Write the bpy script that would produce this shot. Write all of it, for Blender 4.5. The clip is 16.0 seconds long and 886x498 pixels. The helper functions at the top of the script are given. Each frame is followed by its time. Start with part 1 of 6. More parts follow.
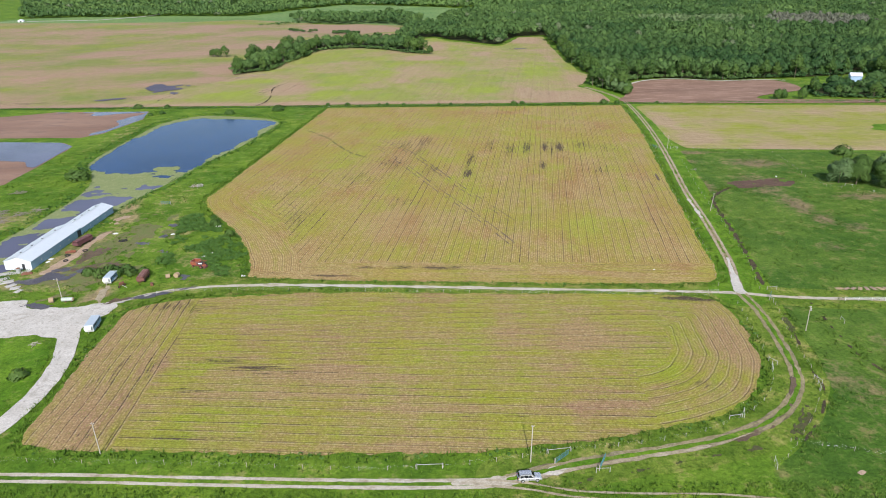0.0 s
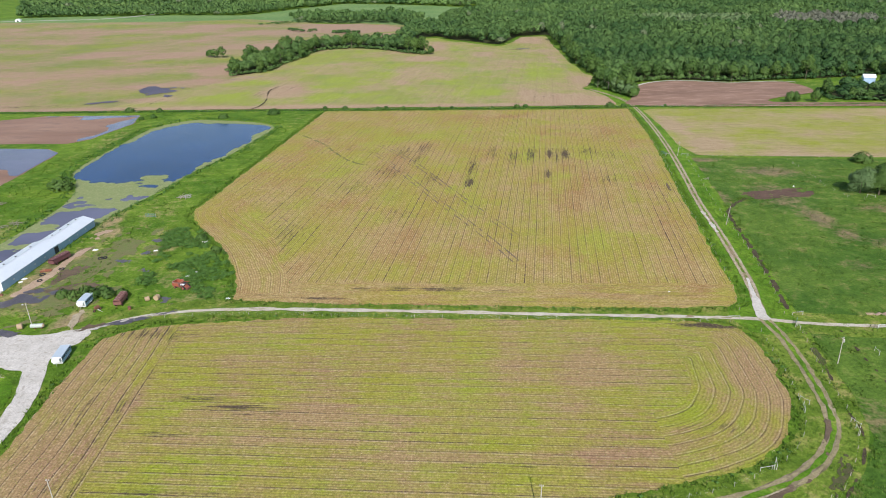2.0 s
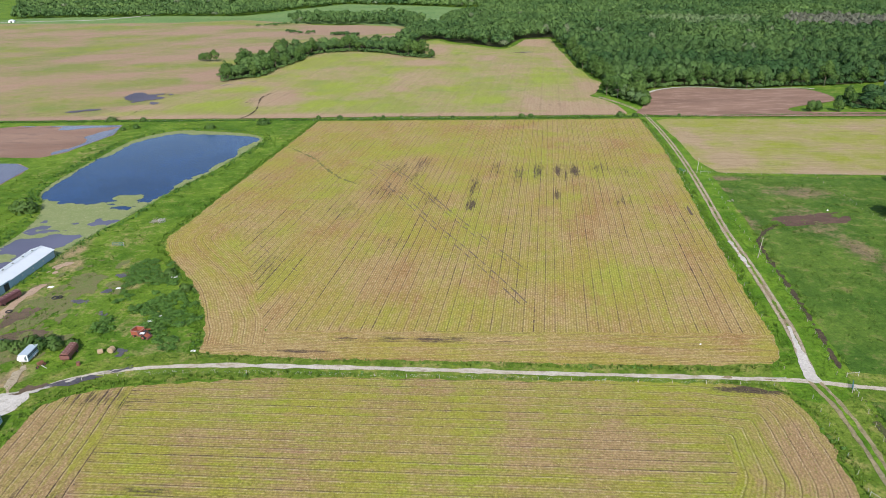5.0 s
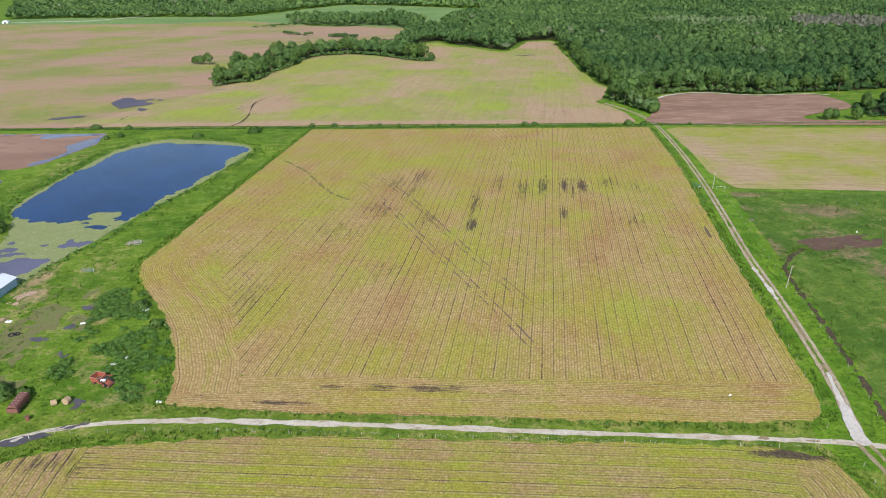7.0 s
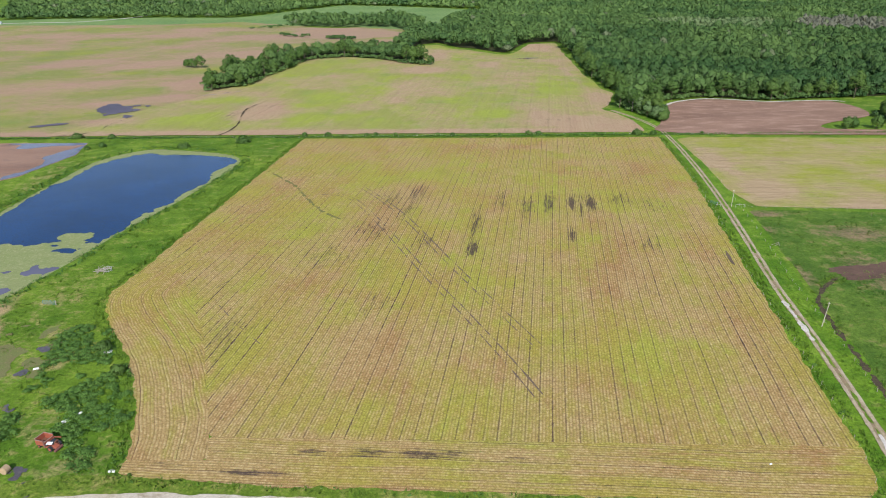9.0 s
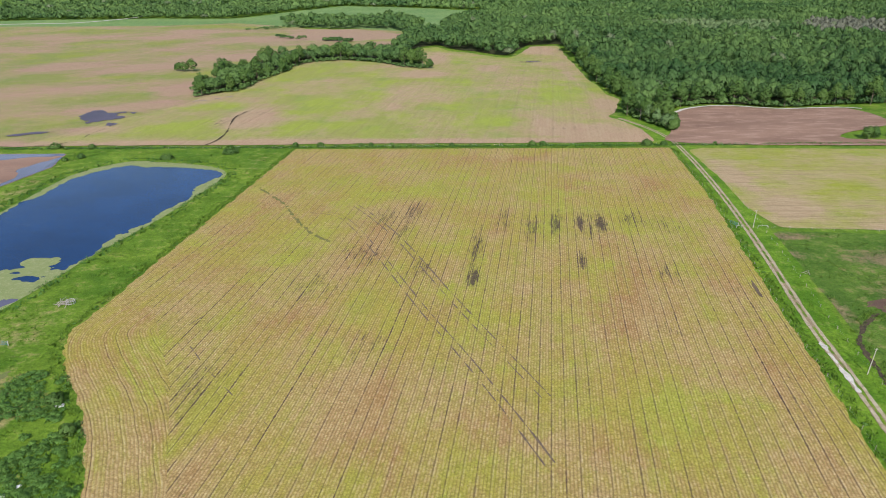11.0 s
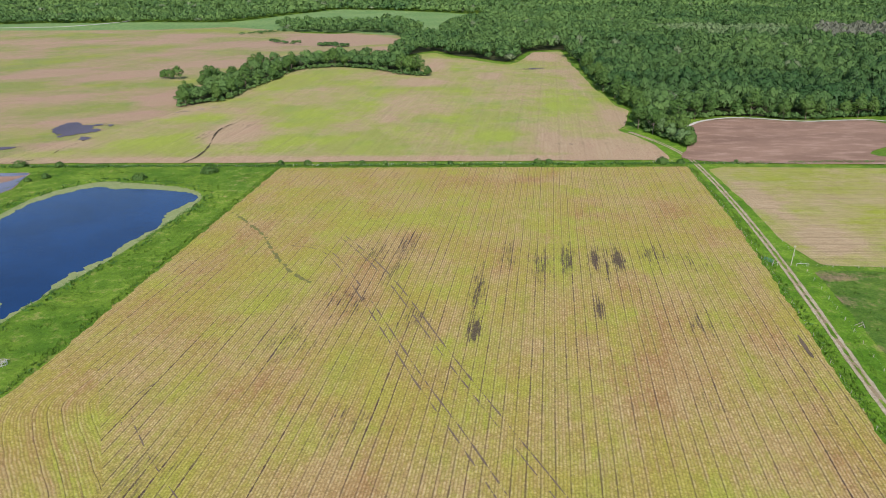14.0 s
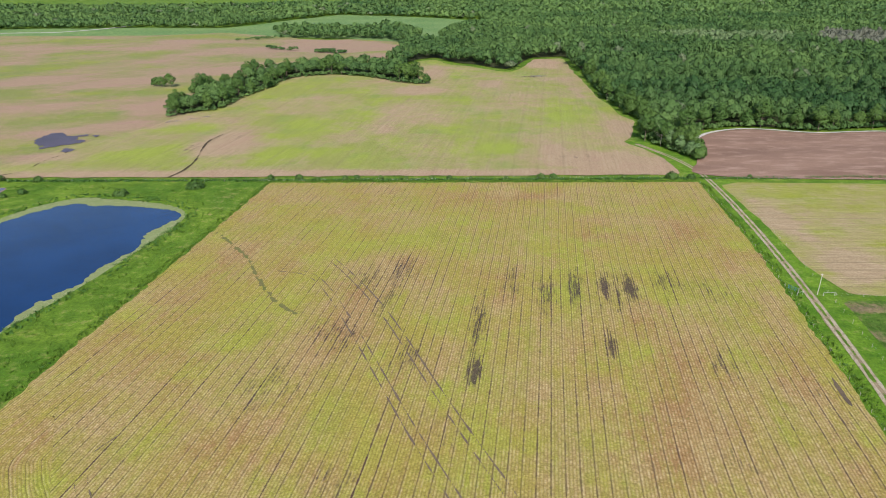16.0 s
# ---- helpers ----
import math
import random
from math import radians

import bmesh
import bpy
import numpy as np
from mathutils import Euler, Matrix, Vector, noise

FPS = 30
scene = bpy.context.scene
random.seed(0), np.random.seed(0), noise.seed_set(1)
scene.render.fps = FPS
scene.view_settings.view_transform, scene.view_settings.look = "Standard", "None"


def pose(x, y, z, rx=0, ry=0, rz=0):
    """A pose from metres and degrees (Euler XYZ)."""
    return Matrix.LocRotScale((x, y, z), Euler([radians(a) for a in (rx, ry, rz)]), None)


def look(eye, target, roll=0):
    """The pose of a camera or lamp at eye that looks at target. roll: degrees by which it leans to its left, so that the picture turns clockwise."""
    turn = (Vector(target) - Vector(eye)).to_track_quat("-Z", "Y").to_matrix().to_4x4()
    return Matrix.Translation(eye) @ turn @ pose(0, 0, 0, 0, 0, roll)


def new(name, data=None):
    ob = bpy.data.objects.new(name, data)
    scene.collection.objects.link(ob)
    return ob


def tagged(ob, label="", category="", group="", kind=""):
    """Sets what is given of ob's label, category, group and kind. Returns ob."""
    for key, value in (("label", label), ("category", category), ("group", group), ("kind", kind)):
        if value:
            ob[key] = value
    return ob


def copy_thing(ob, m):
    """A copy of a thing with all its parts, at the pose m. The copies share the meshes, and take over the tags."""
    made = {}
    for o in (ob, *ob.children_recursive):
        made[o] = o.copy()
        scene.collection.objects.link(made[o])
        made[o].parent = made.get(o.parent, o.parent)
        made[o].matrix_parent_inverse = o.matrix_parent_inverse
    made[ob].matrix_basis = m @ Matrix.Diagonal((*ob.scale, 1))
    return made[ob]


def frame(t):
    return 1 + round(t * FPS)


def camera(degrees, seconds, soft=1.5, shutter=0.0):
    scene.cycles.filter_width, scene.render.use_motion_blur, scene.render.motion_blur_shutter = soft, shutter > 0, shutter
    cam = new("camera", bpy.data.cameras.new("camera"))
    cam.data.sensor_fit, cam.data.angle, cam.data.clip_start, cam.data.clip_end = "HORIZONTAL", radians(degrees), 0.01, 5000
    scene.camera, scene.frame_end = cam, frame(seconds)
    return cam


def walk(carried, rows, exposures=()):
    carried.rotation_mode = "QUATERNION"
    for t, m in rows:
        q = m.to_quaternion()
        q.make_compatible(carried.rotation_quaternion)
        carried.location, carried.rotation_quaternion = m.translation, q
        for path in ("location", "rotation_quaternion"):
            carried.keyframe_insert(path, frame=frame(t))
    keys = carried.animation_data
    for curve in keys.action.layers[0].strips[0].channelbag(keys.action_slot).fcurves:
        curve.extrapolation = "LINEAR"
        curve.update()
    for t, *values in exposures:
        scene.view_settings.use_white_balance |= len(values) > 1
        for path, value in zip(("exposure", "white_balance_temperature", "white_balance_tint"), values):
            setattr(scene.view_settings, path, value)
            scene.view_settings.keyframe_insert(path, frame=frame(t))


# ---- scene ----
cam = camera(66.3, 16.0, soft=1.0)
# seconds, place, tilt, lean, turn
PATH = [
    (0, 0.000, 0.000, 94.500, 67.457, -0.623, 0.000),
    (1, 0.434, 8.162, 94.657, 67.377, -0.670, 0.097),
    (2, 0.879, 17.010, 94.876, 67.332, -0.690, 0.181),
    (3, 1.326, 26.508, 95.139, 67.311, -0.690, 0.253),
    (4, 1.763, 36.609, 95.430, 67.303, -0.676, 0.312),
    (5, 2.183, 47.255, 95.733, 67.302, -0.653, 0.359),
    (6, 2.581, 58.373, 96.035, 67.302, -0.626, 0.394),
    (7, 2.953, 69.882, 96.325, 67.301, -0.597, 0.418),
    (8, 3.297, 81.688, 96.591, 67.298, -0.569, 0.432),
    (9, 3.615, 93.684, 96.826, 67.295, -0.543, 0.436),
    (10, 3.910, 105.753, 97.022, 67.296, -0.521, 0.433),
    (11, 4.185, 117.764, 97.174, 67.307, -0.501, 0.422),
    (12, 4.450, 129.579, 97.278, 67.337, -0.483, 0.408),
    (13, 4.711, 141.042, 97.332, 67.397, -0.465, 0.390),
    (14, 4.982, 151.990, 97.335, 67.500, -0.443, 0.373),
    (15, 5.275, 162.247, 97.287, 67.662, -0.415, 0.357),
    (16, 5.606, 171.624, 97.192, 67.899, -0.375, 0.345),
]
walk(cam, [(t, pose(x, y, z, tilt, 0, turn) @ pose(0, 0, 0, 0, 0, lean)) for t, x, y, z, tilt, lean, turn in PATH],
     [(0.0, 0.48), (16.0, 0.48)])

# ---- light ----
SUN_EL = 36.0
world = bpy.data.worlds.new("sky")
scene.world = world
world.use_nodes = True
wt = world.node_tree
sky = wt.nodes.new("ShaderNodeTexSky")
sky.sky_type = "NISHITA"
sky.sun_disc = False
sky.sun_elevation = radians(SUN_EL)
sky.sun_rotation = radians(181.0)
wt.links.new(sky.outputs["Color"], wt.nodes["Background"].inputs["Color"])
wt.nodes["Background"].inputs["Strength"].default_value = 0.12
sun_data = bpy.data.lights.new("sun", "SUN")
sun_data.energy = 4.0
sun_data.angle = radians(0.5)
sun_data.color = (1.0, 0.955, 0.945)
sun = new("sun", sun_data)
sun.matrix_world = look((1.7, -80.0, 80.0 * math.tan(radians(SUN_EL))), (0, 0, 0))

# ---- numbers: noise, outlines, land ----
RNG = np.random.default_rng(7)


def lattice(i, j, seed):
    h = np.sin(i * 127.1 + j * 311.7 + seed * 74.7) * 43758.5453
    return h - np.floor(h)


def value_noise(x, y, seed=0):
    i, j = np.floor(x), np.floor(y)
    u, v = x - i, y - j
    u, v = u * u * (3 - 2 * u), v * v * (3 - 2 * v)
    a = lattice(i, j, seed) * (1 - u) + lattice(i + 1, j, seed) * u
    b = lattice(i, j + 1, seed) * (1 - u) + lattice(i + 1, j + 1, seed) * u
    return (a * (1 - v) + b * v) * 2 - 1


def fbm(x, y, size, seed=0, octaves=3):
    """Noise of about -1 to 1 whose largest forms are size metres across."""
    x, y = np.asarray(x, float), np.asarray(y, float)
    total, amount, reach = 0.0, 1.0, 0.0
    for k in range(octaves):
        total = total + amount * value_noise(x / size * 2 ** k, y / size * 2 ** k, seed + k)
        reach += amount
        amount *= 0.5
    return total / reach


def inside_by(poly, x, y):
    """Metres inside (positive) or outside (negative) of an outline."""
    x, y = np.asarray(x, float), np.asarray(y, float)
    best = np.full(x.shape, 1e12)
    odd = np.zeros(x.shape, bool)
    n = len(poly)
    for k in range(n):
        (ax, ay), (bx, by) = poly[k], poly[(k + 1) % n]
        ex, ey = bx - ax, by - ay
        h = np.clip(((x - ax) * ex + (y - ay) * ey) / (ex * ex + ey * ey + 1e-12), 0, 1)
        best = np.minimum(best, (x - ax - h * ex) ** 2 + (y - ay - h * ey) ** 2)
        cross = (ay > y) != (by > y)
        odd ^= cross & (x < (bx - ax) * (y - ay) / (by - ay + 1e-12) + ax)
    d = np.sqrt(best)
    return np.where(odd, d, -d)


def near_line(points, x, y):
    """Distance to an open line of points."""
    x, y = np.asarray(x, float), np.asarray(y, float)
    best = np.full(x.shape, 1e12)
    for (ax, ay), (bx, by) in zip(points[:-1], points[1:]):
        ex, ey = bx - ax, by - ay
        h = np.clip(((x - ax) * ex + (y - ay) * ey) / (ex * ex + ey * ey + 1e-12), 0, 1)
        best = np.minimum(best, (x - ax - h * ex) ** 2 + (y - ay - h * ey) ** 2)
    return np.sqrt(best)


def smooth_line(points, steps=6, closed=False):
    """A Catmull-Rom curve through the points."""
    p = [np.array(a, float) for a in points]
    n = len(p)
    out = []
    for k in range(n if closed else n - 1):
        a, b, c, d = ((p[(k - 1) % n], p[k], p[(k + 1) % n], p[(k + 2) % n]) if closed
                      else (p[max(k - 1, 0)], p[k], p[k + 1], p[min(k + 2, n - 1)]))
        for s in range(steps):
            t = s / steps
            out.append(tuple(0.5 * (2 * b + (c - a) * t + (2 * a - 5 * b + 4 * c - d) * t * t + (3 * b - a - 3 * c + d) * t ** 3)))
    if not closed:
        out.append(tuple(p[-1]))
    return out


def step(a, b, x):
    t = np.clip((x - a) / (b - a), 0, 1)
    return t * t * (3 - 2 * t)


POND = smooth_line([(-152, 477), (-122, 468), (-108, 452), (-110, 425), (-117, 384), (-125, 352), (-131, 318), (-138, 285), (-143, 240),
                    (-150, 205), (-172, 205), (-168, 255), (-167, 293), (-171, 316), (-180, 336), (-190, 356), (-190.5, 412), (-188, 455), (-171, 478)], 4, True)


def land(x, y):
    """Height of the ground."""
    x, y = np.asarray(x, float), np.asarray(y, float)
    far = step(525, 700, y)
    hills = 1.6 * np.sin(x / 83 + 0.6) * np.sin(y / 97 + 1.1) + 2.0 * np.sin(x / 190 - y / 230)
    rise = step(1300, 3200, y) * 14 * (1 + 0.5 * np.sin(x / 410 + 1.0))
    z = far * hills + rise
    d = inside_by(POND, x, y)
    return z - 0.9 * step(-1.5, 2.5, d)


def place(x, y, rz=0.0, lift=0.0):
    return pose(x, y, float(land(x, y)) + lift, 0, 0, rz)


# ---- materials ----
class Nodes:
    """Short hand for a node material."""

    def __init__(self, name):
        self.m = bpy.data.materials.new(name)
        self.m.use_nodes = True
        self.t = self.m.node_tree
        self.out = self.t.nodes["Material Output"]
        self.b = self.t.nodes["Principled BSDF"]

    def put(self, socket, value):
        if hasattr(value, "is_output"):
            self.t.links.new(value, socket)
        elif isinstance(value, tuple) and len(value) == 3 and socket.type == "RGBA":
            socket.default_value = (*value, 1)
        else:
            socket.default_value = value

    def math(self, op, a, b=0.0, clamp=False):
        n = self.t.nodes.new("ShaderNodeMath")
        n.operation, n.use_clamp = op, clamp
        self.put(n.inputs[0], a)
        self.put(n.inputs[1], b)
        return n.outputs[0]

    def between(self, v, a, b, c=0.0, d=1.0, smooth=False):
        n = self.t.nodes.new("ShaderNodeMapRange")
        n.interpolation_type = "SMOOTHSTEP" if smooth else "LINEAR"
        for k, x in enumerate((v, a, b, c, d)):
            self.put(n.inputs[k], x)
        return n.outputs[0]

    def mix(self, f, a, b, blend="MIX"):
        n = self.t.nodes.new("ShaderNodeMix")
        n.data_type, n.blend_type = "RGBA", blend
        self.put(n.inputs[0], f)
        self.put(n.inputs[6], a)
        self.put(n.inputs[7], b)
        return n.outputs[2]

    def spot(self):
        return self.t.nodes.new("ShaderNodeNewGeometry").outputs["Position"]

    def island(self):
        return self.t.nodes.new("ShaderNodeNewGeometry").outputs["Random Per Island"]

    def chance(self):
        return self.t.nodes.new("ShaderNodeObjectInfo").outputs["Random"]

    def local(self):
        return self.t.nodes.new("ShaderNodeTexCoord").outputs["Object"]

    def attr(self, name):
        n = self.t.nodes.new("ShaderNodeAttribute")
        n.attribute_name = name
        return n.outputs["Fac"]

    def xyz(self, x, y, z=0.0):
        n = self.t.nodes.new("ShaderNodeCombineXYZ")
        for k, v in enumerate((x, y, z)):
            self.put(n.inputs[k], v)
        return n.outputs[0]

    def noise(self, vector, scale, detail=3.0, rough=0.55, distort=0.0):
        n = self.t.nodes.new("ShaderNodeTexNoise")
        self.put(n.inputs["Vector"], vector)
        for k, v in (("Scale", scale), ("Detail", detail), ("Roughness", rough), ("Distortion", distort)):
            n.inputs[k].default_value = v
        return n.outputs[0]

    def bump(self, height, strength=0.3, distance=0.1):
        n = self.t.nodes.new("ShaderNodeBump")
        n.inputs["Strength"].default_value, n.inputs["Distance"].default_value = strength, distance
        self.put(n.inputs["Height"], height)
        self.put(self.b.inputs["Normal"], n.outputs[0])

    def done(self, colour, rough=0.8, metal=0.0, spec=0.3):
        for k, v in (("Base Color", colour), ("Roughness", rough), ("Metallic", metal), ("Specular IOR Level", spec)):
            self.put(self.b.inputs[k], v)
        return self.m


def grassy(name, low, high, dry, dry_at=0.56, size=40.0, bare=(0.20, 0.15, 0.09)):
    """Grass with patches, tussocks and worn places (worn: the mesh's damp value)."""
    k = Nodes(name)
    p = k.spot()
    big, mid, fine = k.noise(p, 1 / size, 5, 0.6), k.noise(p, 0.16, 5, 0.68), k.noise(p, 1.1, 5, 0.75)
    lump = k.noise(p, 0.45, 4, 0.7)
    c = k.mix(k.between(big, 0.40, 0.60), low, high)
    c = k.mix(k.between(mid, dry_at, dry_at + 0.13, 0, 0.5), c, dry)
    c = k.mix(k.between(lump, 0.44, 0.34, 0, 0.55), c, tuple(x * y for x, y in zip(low, (0.5, 0.62, 0.55))))
    worn = k.math("ADD", k.math("MULTIPLY", k.attr("damp"), 0.55), k.between(lump, 0.3, 0.7, -0.22, 0.22))
    worn = k.math("ADD", worn, k.between(mid, 0.35, 0.65, -0.15, 0.15))
    c = k.mix(k.between(worn, 0.10, 0.42, 0, 0.9), c, k.mix(k.between(lump, 0.50, 0.68), bare, dry))
    c = k.mix(1.0, c, k.mix(k.between(fine, 0.36, 0.64), (0.72, 0.74, 0.70), (1.26, 1.24, 1.22)), "MULTIPLY")
    c = k.mix(1.0, c, k.mix(k.between(mid, 0.38, 0.62), (0.78, 0.8, 0.8), (1.2, 1.15, 1.1)), "MULTIPLY")
    k.bump(k.math("ADD", fine, lump), 0.7, 0.4)
    return k.done(c, 0.9, 0, 0.1)


def cropped(name, green, tan, pale, dark, bias=0.0, row=0.7625, passes=3.05, size=45.0, strength=1.0, rust=(0.30, 0.165, 0.075), ridges=0.7, thin=1.0, lush=(0.235, 0.265, 0.030), bands=0.30, least=0.16, speck=0.55, dashes=0.5, edge=0.25):
    """Field with residue rows and young weeds; across and along are metres from the mesh, damp and bare its wet and bald places."""
    k = Nodes(name)
    p = k.spot()
    u, v = k.attr("across"), k.attr("along")
    wet = k.attr("damp")
    in_rows = k.math("MULTIPLY", u, 1 / row)
    this_row = k.math("FLOOR", in_rows)
    off_row = k.math("MULTIPLY", k.math("ABSOLUTE", k.math("SUBTRACT", k.math("FRACT", in_rows), 0.5)), 2.0)

    def along(which, often, salt, detail=3, rough=0.65):
        """Noise that runs along the rows and differs from one to the next."""
        return k.noise(k.xyz(k.math("MULTIPLY", which, 3.71), k.math("MULTIPLY", v, often), salt), 1.0, detail, rough)

    big, mid, fine = k.noise(p, 1 / size, 5, 0.62), k.noise(p, 0.085, 5, 0.68), k.noise(p, 1.9, 4, 0.75)
    clump = k.noise(p, 0.45, 4, 0.7)
    hue = k.noise(k.xyz(k.math("MULTIPLY", u, 0.035), k.math("MULTIPLY", v, 0.02), 7.0), 1.0, 5, 0.65)
    streak = k.noise(k.xyz(k.math("MULTIPLY", u, 0.42), k.math("MULTIPLY", v, 0.02)), 1.0, 5, 0.7)
    dash, run = along(this_row, dashes, 1.3, 4, 0.7), along(this_row, dashes * 0.2, 9.1)
    g = k.math("ADD", k.between(big, 0.36, 0.64, -0.32, 0.62), k.between(mid, 0.36, 0.64, -0.22, 0.22))
    g = k.math("ADD", g, k.between(streak, 0.36, 0.64, -bands, bands))
    g = k.math("ADD", g, k.between(clump, 0.34, 0.66, -0.12, 0.12))
    g = k.math("ADD", g, k.between(run, 0.36, 0.64, -0.13 * strength, 0.13 * strength))
    g = k.math("SUBTRACT", g, k.math("MULTIPLY", k.attr("bare"), 1.5))
    g = k.math("ADD", g, 0.30 + bias, True)
    c = k.mix(k.between(hue, 0.48, 0.64, 0, 0.85), tan, rust)
    vivid = k.noise(p, 2.2 / size, 4, 0.6)
    young = k.mix(k.between(hue, 0.36, 0.5), tuple(x * y for x, y in zip(green, (0.86, 1.0, 0.9))), green)
    young = k.mix(k.math("ADD", k.between(vivid, 0.48, 0.62, 0, 0.9), k.math("MULTIPLY", k.attr("bare"), -1.6), True), young, lush)
    c = k.mix(g, c, young)
    stalk = k.math("MULTIPLY", k.between(off_row, 0.62, 0.25), k.between(dash, 0.42, 0.66))
    c = k.mix(k.math("MULTIPLY", stalk, k.between(g, 0.2, 1.0, 0.8 * strength * ridges, 0.30 * strength * ridges)), c, pale)
    c = k.mix(k.between(k.noise(p, 3.1, 3, 0.8), 0.60, 0.72, 0, speck * strength), c, pale)
    furrow = k.math("MULTIPLY", k.between(off_row, 0.55, 1.0), k.between(run, 0.64, 0.38, 0.16 * strength * ridges, 0.60 * strength * ridges))
    c = k.mix(furrow, c, dark)
    w = k.math("MULTIPLY", u, 1 / passes)
    this_pass = k.math("FLOOR", w)
    off = k.math("ABSOLUTE", k.math("SUBTRACT", k.math("FRACT", w), 0.5))
    blot = along(this_pass, 0.45, 5.2, 4, 0.75)
    wide = k.math("MULTIPLY", k.between(blot, 0.34, 0.68, 0.25, 1.75), 0.075 * thin)
    line = k.between(k.math("DIVIDE", off, wide), 0.55, 1.3, 1, 0)
    patch = along(this_pass, 0.022, 2.2)
    luck = k.noise(k.xyz(k.math("MULTIPLY", this_pass, 7.31), 0.0, 3.0), 1.0, 1)
    much = k.math("MULTIPLY", k.between(patch, 0.38, 0.66, least, 0.95 * strength), k.between(luck, 0.30, 0.62, 0.40, 1.0))
    much = k.math("ADD", much, k.math("MULTIPLY", wet, 0.8), True)
    beside_it = k.between(k.math("ABSOLUTE", k.math("SUBTRACT", k.math("FRACT", w), 0.60)), 0.03, 0.07, 1, 0)
    c = k.mix(k.math("MULTIPLY", beside_it, k.math("MULTIPLY", k.between(blot, 0.42, 0.58), edge * strength)), c, pale)
    c = k.mix(k.math("MULTIPLY", line, much, True), c, dark)
    half_row = k.math("FLOOR", k.math("MULTIPLY", u, 2 / row))
    ooze = along(half_row, 0.09, 4.4, 5, 0.72)
    soak = k.between(k.math("ADD", k.math("MULTIPLY", wet, 0.40), ooze), 0.675, 0.82, 0, 0.85)
    c = k.mix(k.math("MULTIPLY", soak, k.between(wet, 0.04, 0.3)), c, (0.056, 0.040, 0.040))
    c = k.mix(1.0, c, k.mix(k.between(fine, 0.36, 0.64), (0.74, 0.73, 0.71), (1.24, 1.24, 1.23)), "MULTIPLY")
    c = k.mix(1.0, c, k.mix(k.between(dash, 0.36, 0.64), tuple(1 - 0.115 * strength for x in "rgb"), tuple(1 + 0.11 * strength for x in "rgb")), "MULTIPLY")
    k.bump(k.math("SUBTRACT", fine, k.math("MULTIPLY", off_row, 0.5)), 0.6, 0.14)
    return k.done(c, 0.92, 0, 0.08)


def earthy(name, a, b, c3, size=6.0, rough=0.9, stretch=1.0, spec=0.15):
    k = Nodes(name)
    p = k.spot()
    s = k.t.nodes.new("ShaderNodeVectorMath")
    s.operation = "MULTIPLY"
    s.inputs[1].default_value = (1 / stretch, 1, 1)
    k.put(s.inputs[0], p)
    big, mid, fine = k.noise(s.outputs[0], 1 / size, 5, 0.6), k.noise(s.outputs[0], 4 / size, 4, 0.65), k.noise(p, 3.0, 3, 0.7)
    c = k.mix(k.between(big, 0.35, 0.65), a, b)
    c = k.mix(k.between(mid, 0.5, 0.7, 0, 0.8), c, c3)
    c = k.mix(1.0, c, k.mix(k.between(fine, 0.3, 0.7), (0.78, 0.78, 0.78), (1.2, 1.2, 1.2)), "MULTIPLY")
    k.bump(fine, 0.5, 0.08)
    return k.done(c, rough, 0, spec)


def leafy(name, a, b, c3, tint=False, bare=(0.165, 0.175, 0.125)):
    k = Nodes(name)
    pick = k.attr("tint") if tint else k.chance()
    c = k.mix(pick, a, b)
    c = k.mix(k.between(k.island(), 0.5, 1.0, 0, 0.12 if tint else 0.3), c, c3)
    if tint:
        c = k.mix(k.between(pick, 1.05, 1.2), c, bare)
    c = k.mix(1.0, c, k.mix(k.noise(k.spot(), 0.9, 3, 0.6), (0.88, 0.88, 0.88), (1.12, 1.12, 1.12)), "MULTIPLY")
    k.done(c, 0.65, 0, 0.25)
    glow = k.t.nodes.new("ShaderNodeBsdfTranslucent")
    k.put(glow.inputs["Color"], c)
    both = k.t.nodes.new("ShaderNodeMixShader")
    both.inputs[0].default_value = 0.25
    k.t.links.new(k.b.outputs[0], both.inputs[1])
    k.t.links.new(glow.outputs[0], both.inputs[2])
    k.t.links.new(both.outputs[0], k.out.inputs["Surface"])
    return k.m


def plain(name, colour, rough=0.6, metal=0.0, wear=(0.5, 0.45, 0.4), amount=0.25, size=0.7, spec=0.4):
    """Paint, metal or wood with grain and dirt."""
    k = Nodes(name)
    p = k.local()
    dirt, fine = k.noise(p, 1 / size, 5, 0.65), k.noise(p, 9.0, 3, 0.6)
    c = k.mix(k.between(dirt, 0.5, 0.72, 0, amount), colour, tuple(x * y for x, y in zip(colour, wear)))
    c = k.mix(1.0, c, k.mix(fine, (0.88, 0.88, 0.88), (1.1, 1.1, 1.1)), "MULTIPLY")
    k.bump(fine, 0.15, 0.02)
    return k.done(c, k.between(dirt, 0.3, 0.7, max(rough - 0.12, 0.04), min(rough + 0.12, 1.0)), metal, spec)


GRASS = grassy("grass", (0.076, 0.160, 0.014), (0.130, 0.218, 0.022), (0.20, 0.205, 0.06), 0.56, 40, (0.30, 0.225, 0.135))
VERGE = grassy("track_verge_grass", (0.098, 0.168, 0.018), (0.150, 0.218, 0.030), (0.25, 0.225, 0.085), 0.50, 14, (0.27, 0.20, 0.12))
LUSH = grassy("lush_grass", (0.074, 0.168, 0.012), (0.128, 0.232, 0.020), (0.175, 0.215, 0.045), 0.57, 18)
PASTURE = grassy("pasture_grass", (0.060, 0.128, 0.017), (0.098, 0.170, 0.025), (0.175, 0.165, 0.06), 0.55, 35, (0.20, 0.15, 0.095))
